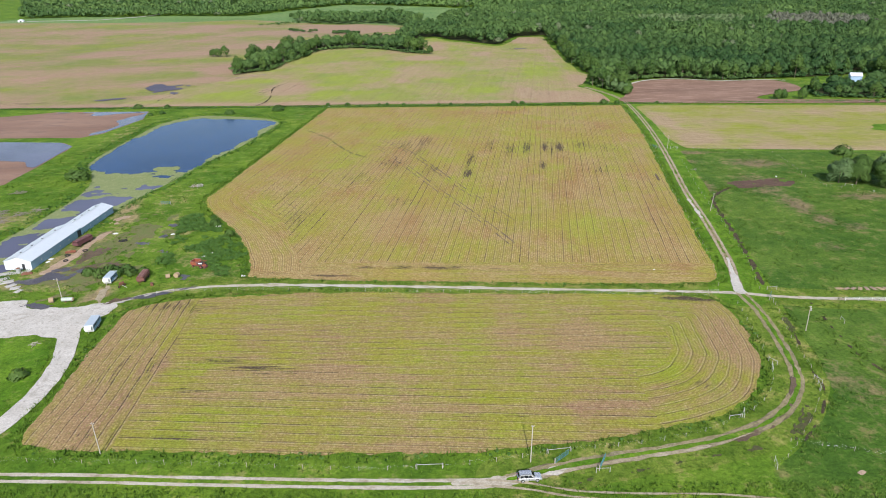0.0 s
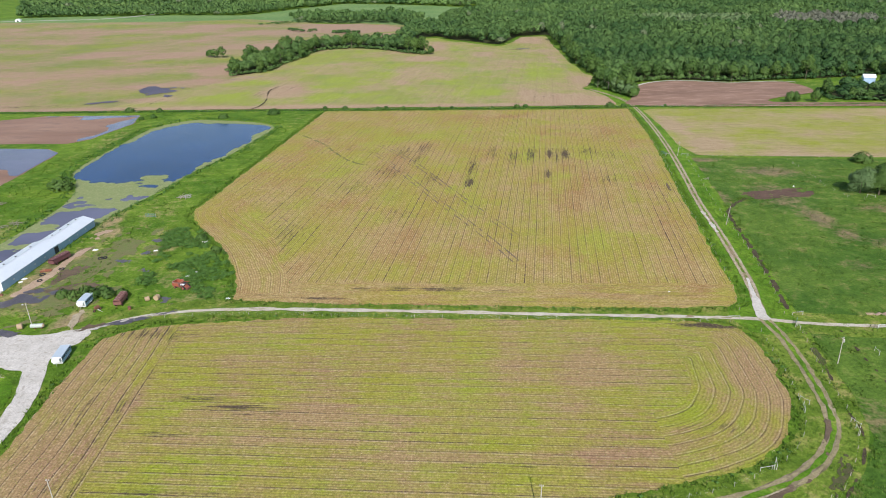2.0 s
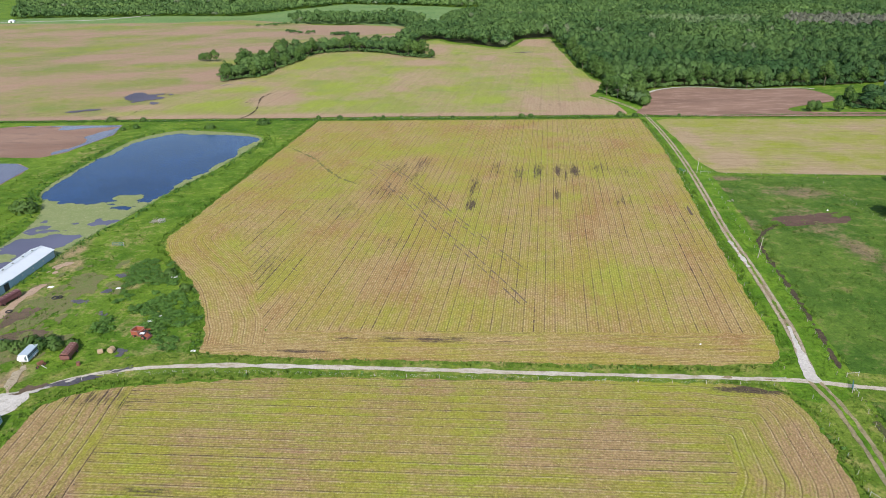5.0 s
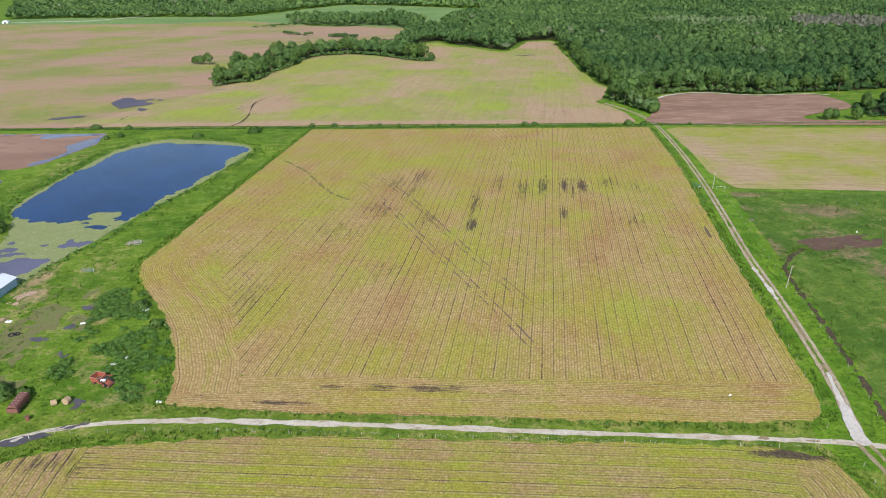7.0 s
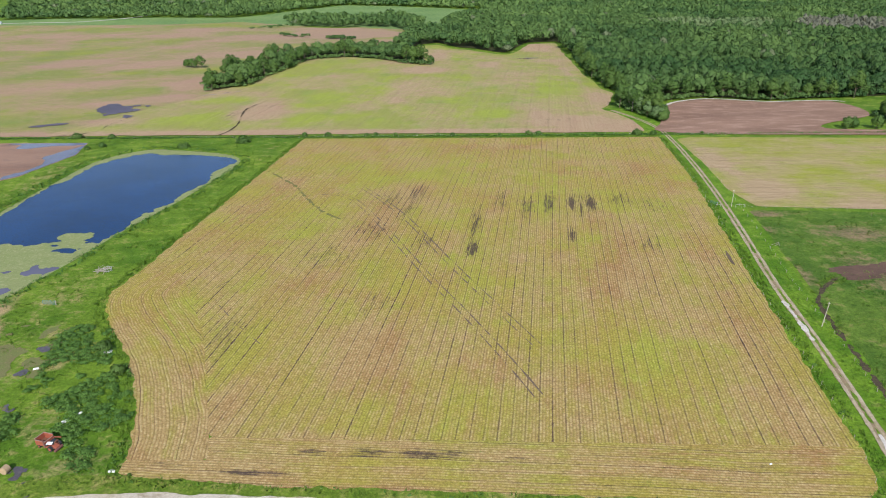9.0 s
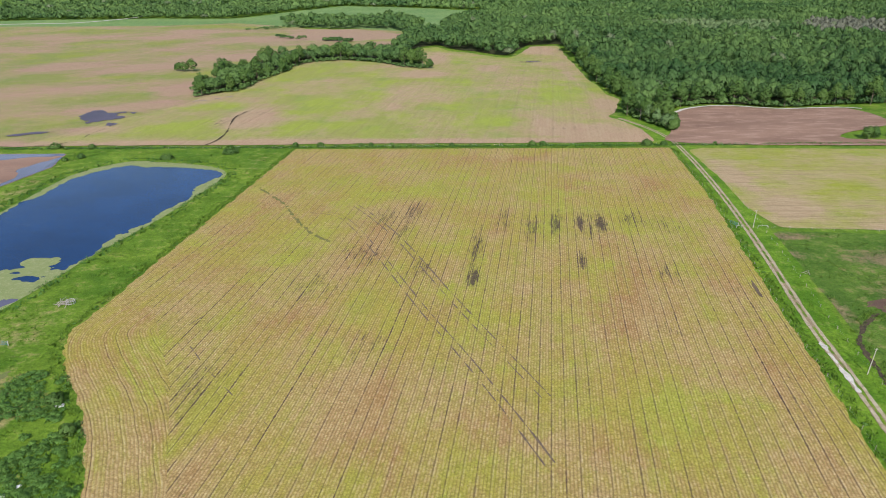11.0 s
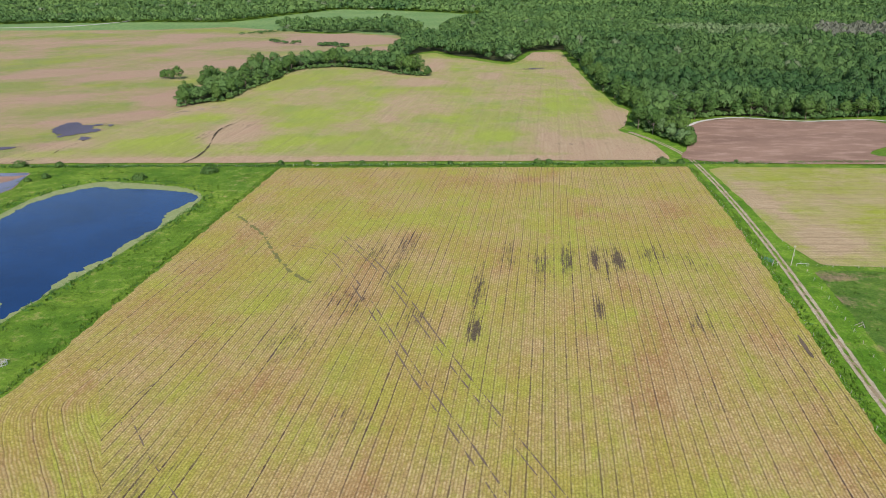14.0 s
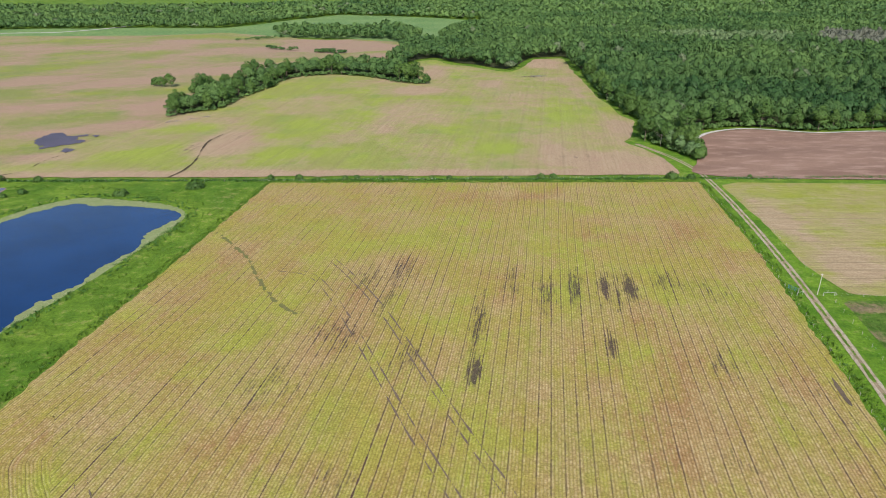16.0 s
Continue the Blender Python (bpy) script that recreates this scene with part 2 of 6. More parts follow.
# far pasture paler and bluer than near grass: haze put into the colour
MEADOW = grassy("hazy_far_pasture", (0.13, 0.225, 0.075), (0.165, 0.255, 0.09), (0.19, 0.24, 0.10), 0.60, 90)
CROP_N = cropped("north_field_soil", (0.300, 0.252, 0.052), (0.338, 0.238, 0.098), (0.47, 0.39, 0.23), (0.085, 0.052, 0.040), 0.10, rust=(0.285, 0.160, 0.064), thin=0.80, lush=(0.285, 0.290, 0.046), least=0.26, speck=0.12, ridges=0.62, bands=0.26, dashes=0.9)
CROP_W = cropped("headland_soil", (0.300, 0.252, 0.052), (0.338, 0.238, 0.098), (0.47, 0.39, 0.23), (0.085, 0.052, 0.040), 0.10, rust=(0.285, 0.160, 0.064), thin=0.45, lush=(0.285, 0.290, 0.046), least=0.08, speck=0.12, ridges=0.62, bands=0.45, dashes=0.9)
CROP_S = cropped("south_field_soil", (0.262, 0.252, 0.040), (0.305, 0.212, 0.100), (0.50, 0.415, 0.27), (0.085, 0.056, 0.042), 0.20, passes=3.05, rust=(0.28, 0.17, 0.098), ridges=0.30, thin=0.62, least=0.42, edge=0.35, lush=(0.240, 0.280, 0.028), bands=0.34, speck=0.30, dashes=1.1)
CROP_E = cropped("east_field_soil", (0.262, 0.262, 0.060), (0.35, 0.255, 0.155), (0.44, 0.38, 0.25), (0.17, 0.13, 0.07), 0.30, row=1.52, passes=6.86, strength=0.6, rust=(0.33, 0.245, 0.145), bands=0.10, dashes=0.10, speck=0.0, least=0.05)
CROP_FAR = cropped("far_field_soil", (0.245, 0.255, 0.070), (0.345, 0.250, 0.155), (0.40, 0.33, 0.22), (0.22, 0.17, 0.10), 0.24, row=2.3, passes=13.7, size=80.0, strength=0.32, rust=(0.35, 0.235, 0.155), lush=(0.250, 0.295, 0.050), bands=0.10, least=0.1, dashes=0.03, speck=0.0)
CROP_WEST = cropped("west_field_soil", (0.205, 0.220, 0.066), (0.320, 0.222, 0.146), (0.36, 0.27, 0.20), (0.24, 0.17, 0.12), 0.17, row=3.0, passes=18.0, size=90.0, strength=0.15, rust=(0.330, 0.210, 0.155), lush=(0.225, 0.250, 0.05), bands=0.03, least=0.0, dashes=0.02, speck=0.0)
TILLED = earthy("tilled_soil", (0.195, 0.118, 0.082), (0.27, 0.168, 0.118), (0.35, 0.235, 0.175), 26, 0.95, 2.5)
GRAVEL = earthy("white_gravel", (0.45, 0.42, 0.37), (0.56, 0.53, 0.48), (0.31, 0.28, 0.23), 5, 0.95)
RUT = earthy("pale_wheel_track", (0.40, 0.345, 0.25), (0.31, 0.255, 0.165), (0.18, 0.15, 0.085), 6, 0.95)
CURVED = earthy("brown_wheel_track", (0.33, 0.285, 0.18), (0.15, 0.125, 0.07), (0.10, 0.10, 0.045), 10, 0.95)
DIRT = earthy("bare_dirt", (0.26, 0.20, 0.12), (0.20, 0.15, 0.09), (0.32, 0.26, 0.17), 4, 0.95)
ROADRUT = earthy("brownish_gravel", (0.50, 0.46, 0.39), (0.42, 0.36, 0.27), (0.24, 0.20, 0.13), 7, 0.95, 2.0)
WALLOW = earthy("dried_mud", (0.105, 0.076, 0.050), (0.15, 0.108, 0.068), (0.08, 0.062, 0.048), 6, 0.85, 2.0, 0.2)
# a lighter stand of its own, with haze also put into its pale green
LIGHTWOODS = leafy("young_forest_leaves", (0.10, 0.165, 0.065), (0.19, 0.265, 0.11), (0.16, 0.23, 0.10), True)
TRODDEN = earthy("trodden_grass", (0.155, 0.145, 0.062), (0.13, 0.165, 0.048), (0.19, 0.15, 0.085), 5, 0.95)
STRIP = earthy("tan_dirt", (0.36, 0.255, 0.175), (0.43, 0.32, 0.225), (0.25, 0.18, 0.12), 5, 0.95)
MUD = earthy("wet_mud", (0.052, 0.042, 0.030), (0.078, 0.060, 0.038), (0.12, 0.10, 0.052), 3, 0.95, 1.0, 0.08)
PUDDLE = earthy("puddle_mud", (0.062, 0.054, 0.062), (0.085, 0.074, 0.08), (0.12, 0.1, 0.085), 3, 0.4, 1.0, 0.45)
FLOODED = earthy("flooded_soil", (0.20, 0.11, 0.07), (0.30, 0.185, 0.125), (0.15, 0.09, 0.065), 24, 0.75, 3.0, 0.4)
# leaf litter, with the shade under the crowns put into its dark colour
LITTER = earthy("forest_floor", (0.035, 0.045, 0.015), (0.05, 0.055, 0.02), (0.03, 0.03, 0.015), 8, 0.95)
ALGAE = earthy("duckweed", (0.215, 0.245, 0.100), (0.185, 0.225, 0.080), (0.30, 0.315, 0.165), 5, 0.8)
LEAF = leafy("leaves", (0.050, 0.112, 0.022), (0.092, 0.162, 0.033), (0.115, 0.19, 0.040))
# blue in these greens raised a little to stand for haze over the woods
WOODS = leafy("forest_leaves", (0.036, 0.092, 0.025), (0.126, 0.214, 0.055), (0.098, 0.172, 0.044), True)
PALE_LEAF = leafy("pale_leaves", (0.085, 0.160, 0.050), (0.125, 0.200, 0.072), (0.18, 0.25, 0.13))
WEED = leafy("weed_leaves", (0.060, 0.160, 0.034), (0.115, 0.225, 0.042), (0.13, 0.23, 0.05), True)
TUSSOCK = leafy("tussock_blades", (0.082, 0.155, 0.022), (0.135, 0.205, 0.034), (0.17, 0.205, 0.055), True)
BLADE = leafy("grass_blades", (0.078, 0.170, 0.015), (0.135, 0.225, 0.025), (0.17, 0.22, 0.05), True)
STALK = leafy("field_residue", (0.44, 0.36, 0.20), (0.66, 0.56, 0.38), (0.38, 0.28, 0.15), True)
SPROUT = leafy("seedling_leaves", (0.180, 0.215, 0.040), (0.265, 0.250, 0.058), (0.28, 0.28, 0.08), True)
DEAD = plain("dead_wood", (0.25, 0.215, 0.18), 0.85)
BARK = plain("bark", (0.12, 0.095, 0.07), 0.9)
WOOD = plain("weathered_wood", (0.36, 0.32, 0.27), 0.85)
POLE = plain("pole_wood", (0.40, 0.365, 0.31), 0.85)
WHITE = plain("white_paint", (0.66, 0.67, 0.66), 0.5, 0, (0.6, 0.55, 0.5), 0.3)
ROOF = plain("white_roof_metal", (0.60, 0.645, 0.68), 0.4, 0.0, (0.85, 0.85, 0.85), 0.35, 3.0)
TRAILER_TOP = plain("dusty_trailer_roof", (0.40, 0.47, 0.52), 0.5, 0.0, (0.8, 0.8, 0.8), 0.35, 1.5)
# White metal with blue shade put into the colour; gables use lit ROOF.
SHADED_SIDING = plain("shaded_white_siding", (0.29, 0.42, 0.56), 0.45, 0.0, (0.8, 0.8, 0.8), 0.3, 2.0)
STEEL = plain("galvanised_steel", (0.52, 0.53, 0.53), 0.45, 0.6)
RUST = plain("rusty_red", (0.165, 0.072, 0.058), 0.75, 0.0, (0.6, 0.8, 0.9), 0.6, 0.5)
ORANGE = plain("faded_red_paint", (0.27, 0.075, 0.042), 0.65, 0.0, (0.6, 0.8, 0.9), 0.6, 0.5)
BROWN = plain("rust", (0.17, 0.075, 0.045), 0.9)
RUBBER = plain("rubber", (0.028, 0.028, 0.03), 0.85)
# near-black for dark parts, and for the shade painted inside openings
DARK = plain("dark_parts_opening_shade", (0.03, 0.032, 0.036), 0.7)
SILVER = plain("silver_car_paint", (0.56, 0.58, 0.60), 0.28, 0.55, (0.9, 0.9, 0.9), 0.2)
GLASS = plain("tinted_glass", (0.025, 0.03, 0.036), 0.06, 0.0, (1, 1, 1), 0.0, 1.0, 0.6)
HAY = plain("hay", (0.33, 0.245, 0.15), 0.95)
STONE = plain("concrete", (0.40, 0.385, 0.35), 0.9)
RED = plain("tail_lamp", (0.45, 0.02, 0.02), 0.3)


def watery(name, deep, rough):
    k = Nodes(name)
    p = k.spot()
    c = k.mix(k.between(k.noise(p, 0.03, 3), 0.35, 0.65), deep, tuple(x * 1.35 for x in deep))
    k.bump(k.noise(p, 1.3, 3, 0.6), 0.6, 0.10)
    k.done(c, rough, 0, 0.2)
    k.b.inputs["IOR"].default_value = 1.333
    return k.m


# reflected sky blue is put into the base colour, with weak gloss
WATER = watery("pond_water", (0.004, 0.025, 0.084), 0.10)
HOLLOW = watery("hollow_water", (0.055, 0.040, 0.060), 0.4)
SHALLOW = watery("flood_water", (0.085, 0.082, 0.12), 0.12)


# ---- mesh helpers ----
def mesh_of(name, verts, faces, material, attrs=None, smooth=False):
    me = bpy.data.meshes.new(name)
    me.from_pydata(verts, [], faces)
    me.materials.append(material)
    for key, values in (attrs or {}).items():
        a = me.attributes.new(key, "FLOAT", "POINT")
        a.data.foreach_set("value", np.asarray(values, np.float32))
    if smooth:
        me.polygons.foreach_set("use_smooth", np.ones(len(me.polygons), bool))
    me.update()
    return me


def sheet(name, f, box, size, material, lift, label="", rows=None, parent=None, kind="structure", flat=None, category="field", damp=None, bare=None):
    """The part of a box of ground where f(x, y) is positive, lifted off the land. rows(x, y) gives across, along."""
    x0, x1, y0, y1 = box
    xs = np.linspace(x0, x1, max(2, int(round((x1 - x0) / size)) + 1))
    ys = np.linspace(y0, y1, max(2, int(round((y1 - y0) / size)) + 1))
    gx, gy = np.meshgrid(xs, ys)
    v = f(gx, gy)
    pos = v > 0
    index = -np.ones(v.shape, int)
    index[pos] = np.arange(pos.sum())
    pts = list(zip(gx[pos], gy[pos]))
    c = [index[:-1, :-1], index[:-1, 1:], index[1:, 1:], index[1:, :-1]]
    full = (c[0] >= 0) & (c[1] >= 0) & (c[2] >= 0) & (c[3] >= 0)
    faces = np.stack([a[full] for a in c], 1).tolist()
    some = ((c[0] >= 0) | (c[1] >= 0) | (c[2] >= 0) | (c[3] >= 0)) & ~full
    cuts = {}
    for j, i in zip(*np.nonzero(some)):
        ring = [(j, i), (j, i + 1), (j + 1, i + 1), (j + 1, i)]
        poly = []
        for a, b in zip(ring, ring[1:] + ring[:1]):
            if pos[a]:
                poly.append(int(index[a]))
            if pos[a] != pos[b]:
                key = (min(a, b), max(a, b))
                if key not in cuts:
                    h = v[a] / (v[a] - v[b])
                    cuts[key] = len(pts)
                    pts.append((gx[a] + (gx[b] - gx[a]) * h, gy[a] + (gy[b] - gy[a]) * h))
                poly.append(cuts[key])
        if len(poly) > 2:
            faces.append(poly)
    xy = np.array(pts)
    z = (land(xy[:, 0], xy[:, 1]) if flat is None else np.full(len(xy), flat)) + lift
    attrs = {}
    if rows:
        attrs["across"], attrs["along"] = rows(xy[:, 0], xy[:, 1])
    if damp:
        attrs["damp"] = damp(xy[:, 0], xy[:, 1])
    if bare:
        attrs["bare"] = bare(xy[:, 0], xy[:, 1])
    ob = new(name, mesh_of(name, np.column_stack([xy, z]).tolist(), faces, material, attrs, True))
    if parent:
        ob.parent = parent
        if label:
            ob["label"] = label
        return ob
    return tagged(ob, label, category, kind=kind)


def around(poly, pad=3.0):
    a = np.array(poly)
    return (a[:, 0].min() - pad, a[:, 0].max() + pad, a[:, 1].min() - pad, a[:, 1].max() + pad)


def ragged(poly, amount=0.6, size=4.0, seed=1):
    return lambda x, y: inside_by(poly, x, y) + amount * fbm(x, y, size, seed)


def band(points, half, amount=0.25, size=3.0, seed=1):
    return lambda x, y: half - near_line(points, x, y) + amount * fbm(x, y, size, seed)


def straight(angle):
    """Rows that run along a bearing, degrees from y towards x."""
    s, c = math.sin(radians(angle)), math.cos(radians(angle))
    return lambda x, y: (x * c - y * s, x * s + y * c)


def wander(rows, amount=0.22, size=22.0):
    """Rows that stray a little, as a tractor does."""
    def f(x, y):
        a, b = rows(x, y)
        return a + amount * fbm(x, y, size, 61), b
    return f


def along_line(points):
    """Rows that follow an open line."""
    return lambda x, y: (near_line(points, x, y), 0.35 * x + y)


def contour(poly):
    """Rows that follow an outline."""
    return lambda x, y: (inside_by(poly, x, y), np.arctan2(x - 70, y - 150) * 60)


def clumps(name, xy, z, size, blades, tall, material, label, spread=1.0, category="grass"):
    """Many small tufts of leaning blades in one object."""
    n = len(xy)
    k = blades
    ang = RNG.uniform(0, 2 * np.pi, (n, k))
    r = np.sqrt(RNG.uniform(0, 1, (n, k))) * (size * spread)[:, None]
    bx, by = xy[:, :1] + r * np.cos(ang), xy[:, 1:] + r * np.sin(ang)
    h = (tall[:, None] * RNG.uniform(0.6, 1.2, (n, k)))
    w = size[:, None] * RNG.uniform(0.22, 0.5, (n, k))
    turn = RNG.uniform(0, 2 * np.pi, (n, k))
    lean = h * RNG.uniform(0.2, 0.9, (n, k))
    dx, dy = np.cos(turn), np.sin(turn)
    zz = np.repeat(z[:, None], k, 1)
    a = np.stack([bx - dy * w, by + dx * w, zz], -1)
    b = np.stack([bx + dy * w, by - dx * w, zz], -1)
    c = np.stack([bx + dx * lean, by + dy * lean, zz + h], -1)
    tip = np.cross(b - a, c - a)[..., 2:] < 0
    a, b = np.where(tip, b, a), np.where(tip, a, b)
    verts = np.stack([a, b, c], 2).reshape(-1, 3)
    tint = np.repeat(RNG.uniform(0, 1, n), k * 3)
    up = np.repeat(RNG.normal(size=(n * k, 3)) * 0.28 + np.array([0, -0.15, 1.0]), 3, 0)
    up /= np.linalg.norm(up, axis=1)[:, None]
    ob = new(name, loose_mesh(name, verts, material, {"tint": tint}, up))
    return tagged(ob, label, category, kind="stuff")


def loose_mesh(name, verts, material, attrs, normals=None):
    """A mesh of loose triangles from an array of corners."""
    n = len(verts)
    me = bpy.data.meshes.new(name)
    me.vertices.add(n)
    me.vertices.foreach_set("co", np.asarray(verts, np.float32).ravel())
    me.loops.add(n)
    me.loops.foreach_set("vertex_index", np.arange(n, dtype=np.int32))
    me.polygons.add(n // 3)
    me.polygons.foreach_set("loop_start", np.arange(0, n, 3, dtype=np.int32))
    for key, values in attrs.items():
        a = me.attributes.new(key, "FLOAT", "POINT")
        a.data.foreach_set("value", np.asarray(values, np.float32))
    me.materials.append(material)
    me.update(calc_edges=True)
    if normals is not None:
        me.normals_split_custom_set_from_vertices(np.asarray(normals, np.float32))
    return me


def part(name, bm, material, parent, label=""):
    me = bpy.data.meshes.new(name)
    bmesh.ops.recalc_face_normals(bm, faces=bm.faces)
    bm.to_mesh(me)
    bm.free()
    me.materials.append(material)
    ob = new(name, me)
    ob.parent = parent
    if label:
        ob["label"] = label
    return ob


def thing(name, m, label, category, group=""):
    ob = new(name)
    ob.matrix_world = m
    return tagged(ob, label, category, group)


def block(bm, x, y, z, sx, sy, sz, bevel=0.0, rx=0, ry=0, rz=0):
    """A box by its middle and size, with softened edges."""
    made = bmesh.ops.create_cube(bm, size=1.0, matrix=pose(x, y, z, rx, ry, rz) @ Matrix.Diagonal((sx, sy, sz, 1)))
    if bevel:
        edges = list({e for v in made["verts"] for e in v.link_edges})
        bmesh.ops.bevel(bm, geom=edges, offset=bevel, segments=2, affect="EDGES", profile=0.5)
    return bm


def tube(bm, a, b, r0, r1=None, n=8, caps=True):
    """A tapered round bar from a to b."""
    a, b = Vector(a), Vector(b)
    m = Matrix.Translation((a + b) / 2) @ (b - a).to_track_quat("Z", "Y").to_matrix().to_4x4()
    bmesh.ops.create_cone(bm, cap_ends=caps, segments=n, radius1=r0, radius2=r0 if r1 is None else r1, depth=(b - a).length, matrix=m)
    return bm


def profile(bm, points, y0, y1, axis="y"):
    """A solid from an outline of (x, z) points drawn out from y0 to y1."""
    a = [bm.verts.new((x, y0, z)) for x, z in points]
    b = [bm.verts.new((x, y1, z)) for x, z in points]
    bm.faces.new(a)
    bm.faces.new(b[::-1])
    n = len(points)
    for k in range(n):
        bm.faces.new((a[k], b[k], b[(k + 1) % n], a[(k + 1) % n]))
    return bm


def B():
    return bmesh.new()


# ---- the land ----
def damp_at(spots, bearing):
    """How wet the soil is: soft ovals drawn out along the rows (x, y, across, along, strength)."""
    s, c = math.sin(radians(bearing)), math.cos(radians(bearing))

    def f(x, y):
        d = np.zeros(np.shape(x))
        for x0, y0, ru, rv, a in spots:
            u, v = (x - x0) * c - (y - y0) * s, (x - x0) * s + (y - y0) * c
            d = np.maximum(d, a * np.exp(-((u / ru) ** 2 + (v / rv) ** 2)))
        return d
    return f


def lines(*spans):
    out = []
    for a, b, gap in spans:
        out += list(np.arange(a, b, gap))
    return np.array(out + [spans[-1][1]])


WORN = damp_at([(-135, 224, 6, 20, 0.8), (-131, 240, 5, 12, 0.7), (-130, 264, 5, 8, 0.8), (-135, 276, 4, 12, 0.9), (-109, 191, 4, 7, 1.4), (-127, 207, 14, 8, 1.0), (-119, 240, 13, 24, 0.34), (-113, 262, 12, 10, 0.3), (-75, 208, 8, 5, 0.55),
                (-90, 222, 10, 7, 0.35), (-120, 290, 10, 16, 0.35), (-183, 262, 14, 14, 0.6), (-200, 420, 6, 40, 0.35), (-100, 250, 6, 6, 0.5), (-140, 200, 8, 5, 0.7), (-98, 470, 6, 20, 0.2), (300, 600, 20, 10, 0.1)], 0.0)
EAST_WORN = damp_at([(150, 272, 5, 12, 1.04), (203, 262, 9, 13, 1.04), (160, 338, 16, 8, 0.91), (175, 235, 7, 5, 0.78), (128, 343, 6, 4, 0.78), (200, 245, 9, 5, 0.91), (152, 255, 5, 9, 0.78), (185, 283, 12, 5, 0.91), (141, 225, 4, 5, 0.65),
                     (195, 212, 8, 6, 0.65), (133, 361, 12, 3, 1.17), (100, 140, 8, 10, 0.45), (110, 125, 12, 8, 0.39), (122, 300, 5, 12, 0.65), (147, 302, 9, 18, 0.78), (180, 200, 14, 8, 0.45), (160, 246, 4, 3, 1.17), (196, 268, 5, 3, 1.17),
                     (240, 300, 20, 12, 0.65), (230, 250, 16, 10, 0.65), (120, 155, 5, 12, 0.45)], 0.0)
GX = lines((-4200, -1000, 160), (-1000, -210, 16), (-210, -90, 2.5), (-90, 400, 14), (400, 1000, 25), (1000, 4200, 160))
GY = lines((-1500, -100, 140), (-100, 190, 20), (190, 490, 3.0), (490, 1500, 14), (1500, 4700, 100))
gx, gy = np.meshgrid(GX, GY)
gz = land(gx, gy)
nx, ny = len(GX), len(GY)
idx = np.arange(nx * ny).reshape(ny, nx)
gf = np.stack([idx[:-1, :-1], idx[:-1, 1:], idx[1:, 1:], idx[1:, :-1]], -1).reshape(-1, 4).tolist()
ground = new("ground", mesh_of("ground", np.column_stack([gx.ravel(), gy.ravel(), gz.ravel()]).tolist(), gf, GRASS, {"damp": WORN(gx.ravel(), gy.ravel())}, True))
tagged(ground, "open green grassland of a flat river farm", "ground", kind="structure")

EAST = [(62, -60), (66, 108), (76, 117), (93, 135), (98, 160), (104, 195), (115, 262), (122, 300), (131, 366), (240, 357), (420, 345), (700, 330), (700, -60)]
sheet("pasture", ragged(EAST, 0.8, 6, 3), (62, 420, -60, 368), 4.0, PASTURE, 0.05, "rough green cattle pasture with worn brown places", category="pasture", damp=EAST_WORN)

# crop fields
HEAD_DAMP = damp_at([(-26, 211.9, 1.6, 5, 0.62), (-14, 211.3, 2.1, 5.5, 0.80), (-2, 210.8, 2.1, 5.5, 0.85), (6, 211.0, 1.6, 7, 0.62), (-38, 205.5, 1.4, 9, 0.8), (20, 209, 0.8, 9, 0.5), (-55, 208, 1.5, 9, 0.5), (60, 207, 1.2, 20, 0.35),
                     (-10, 211, 1.6, 30, 0.35)], 93.5)
DAMP_N = damp_at([(12.9, 325, 2.6, 9, 1), (58, 377, 2.2, 13, 1), (66.5, 376, 2.2, 13, 1), (62, 374, 9, 22, 0.55), (79, 380, 8, 15, 0.5), (48, 377, 4, 16, 0.7), (28, 382, 4, 18, 0.6), (-10, 390, 7, 18, 0.6), (52, 339, 2.2, 9, 0.85),
                  (15, 352, 3.0, 26, 0.65), (38, 372, 5, 22, 0.6), (-21, 383, 8, 14, 0.55), (92, 372, 9, 14, 0.4), (-27, 345, 12, 18, 0.5), (80, 330, 6, 14, 0.45), (-5, 333, 7, 12, 0.55), (-40, 318, 16, 18, 0.4), (5, 300, 12, 14, 0.3),
                  (-14, 366, 6, 16, 0.5), (70, 290, 8, 12, 0.35), (-60, 262, 12, 16, 0.45), (96, 300, 5, 40, 0.3), (-20, 280, 14, 14, 0.35), (40, 315, 8, 12, 0.3), (88, 258, 6, 30, 0.3)], 8.2)
DAMP_S = damp_at([(-86, 150, 34, 9, 0.3), (-81, 184.5, 4.5, 15, 0.62), (-88, 172, 5, 5, 0.35), (-75.5, 146, 26, 2.2, 0.5), (78, 186, 2.2, 12, 1.4), (-48, 149, 1.4, 12, 0.8), (-62, 139, 2.0, 9, 0.6), (-40, 146, 1.2, 14, 0.5), (-60, 121.5, 1.0, 26, 0.6), (10, 128, 1.0, 26, 0.4), (-58, 153, 1.4, 8, 0.6), (-20, 182, 2, 40, 0.2), (-10, 136, 1.2, 30, 0.3),
                  (50, 178, 3, 18, 0.3), (60, 140, 3, 10, 0.4)], 93.3)
NORTH = smooth_line([(-65, 205.5), (-69, 222), (-80, 246), (-100, 275), (-105, 288), (-104, 300)], 5) + [(-83, 500.5), (131.5, 498), (123, 413), (104.5, 297), (97.5, 250), (93.5, 222), (91.5, 207), (89.5, 200), (85, 197.2), (72, 196.5), (43, 197.4), (0, 199.6), (-33, 201.4), (-55, 203.5)]
WCORNER = [(-130, 303), (-88, 306), (-66, 262), (-50, 217), (-48, 209.5), (-130, 209.5)]
NROWS = straight(8.2)
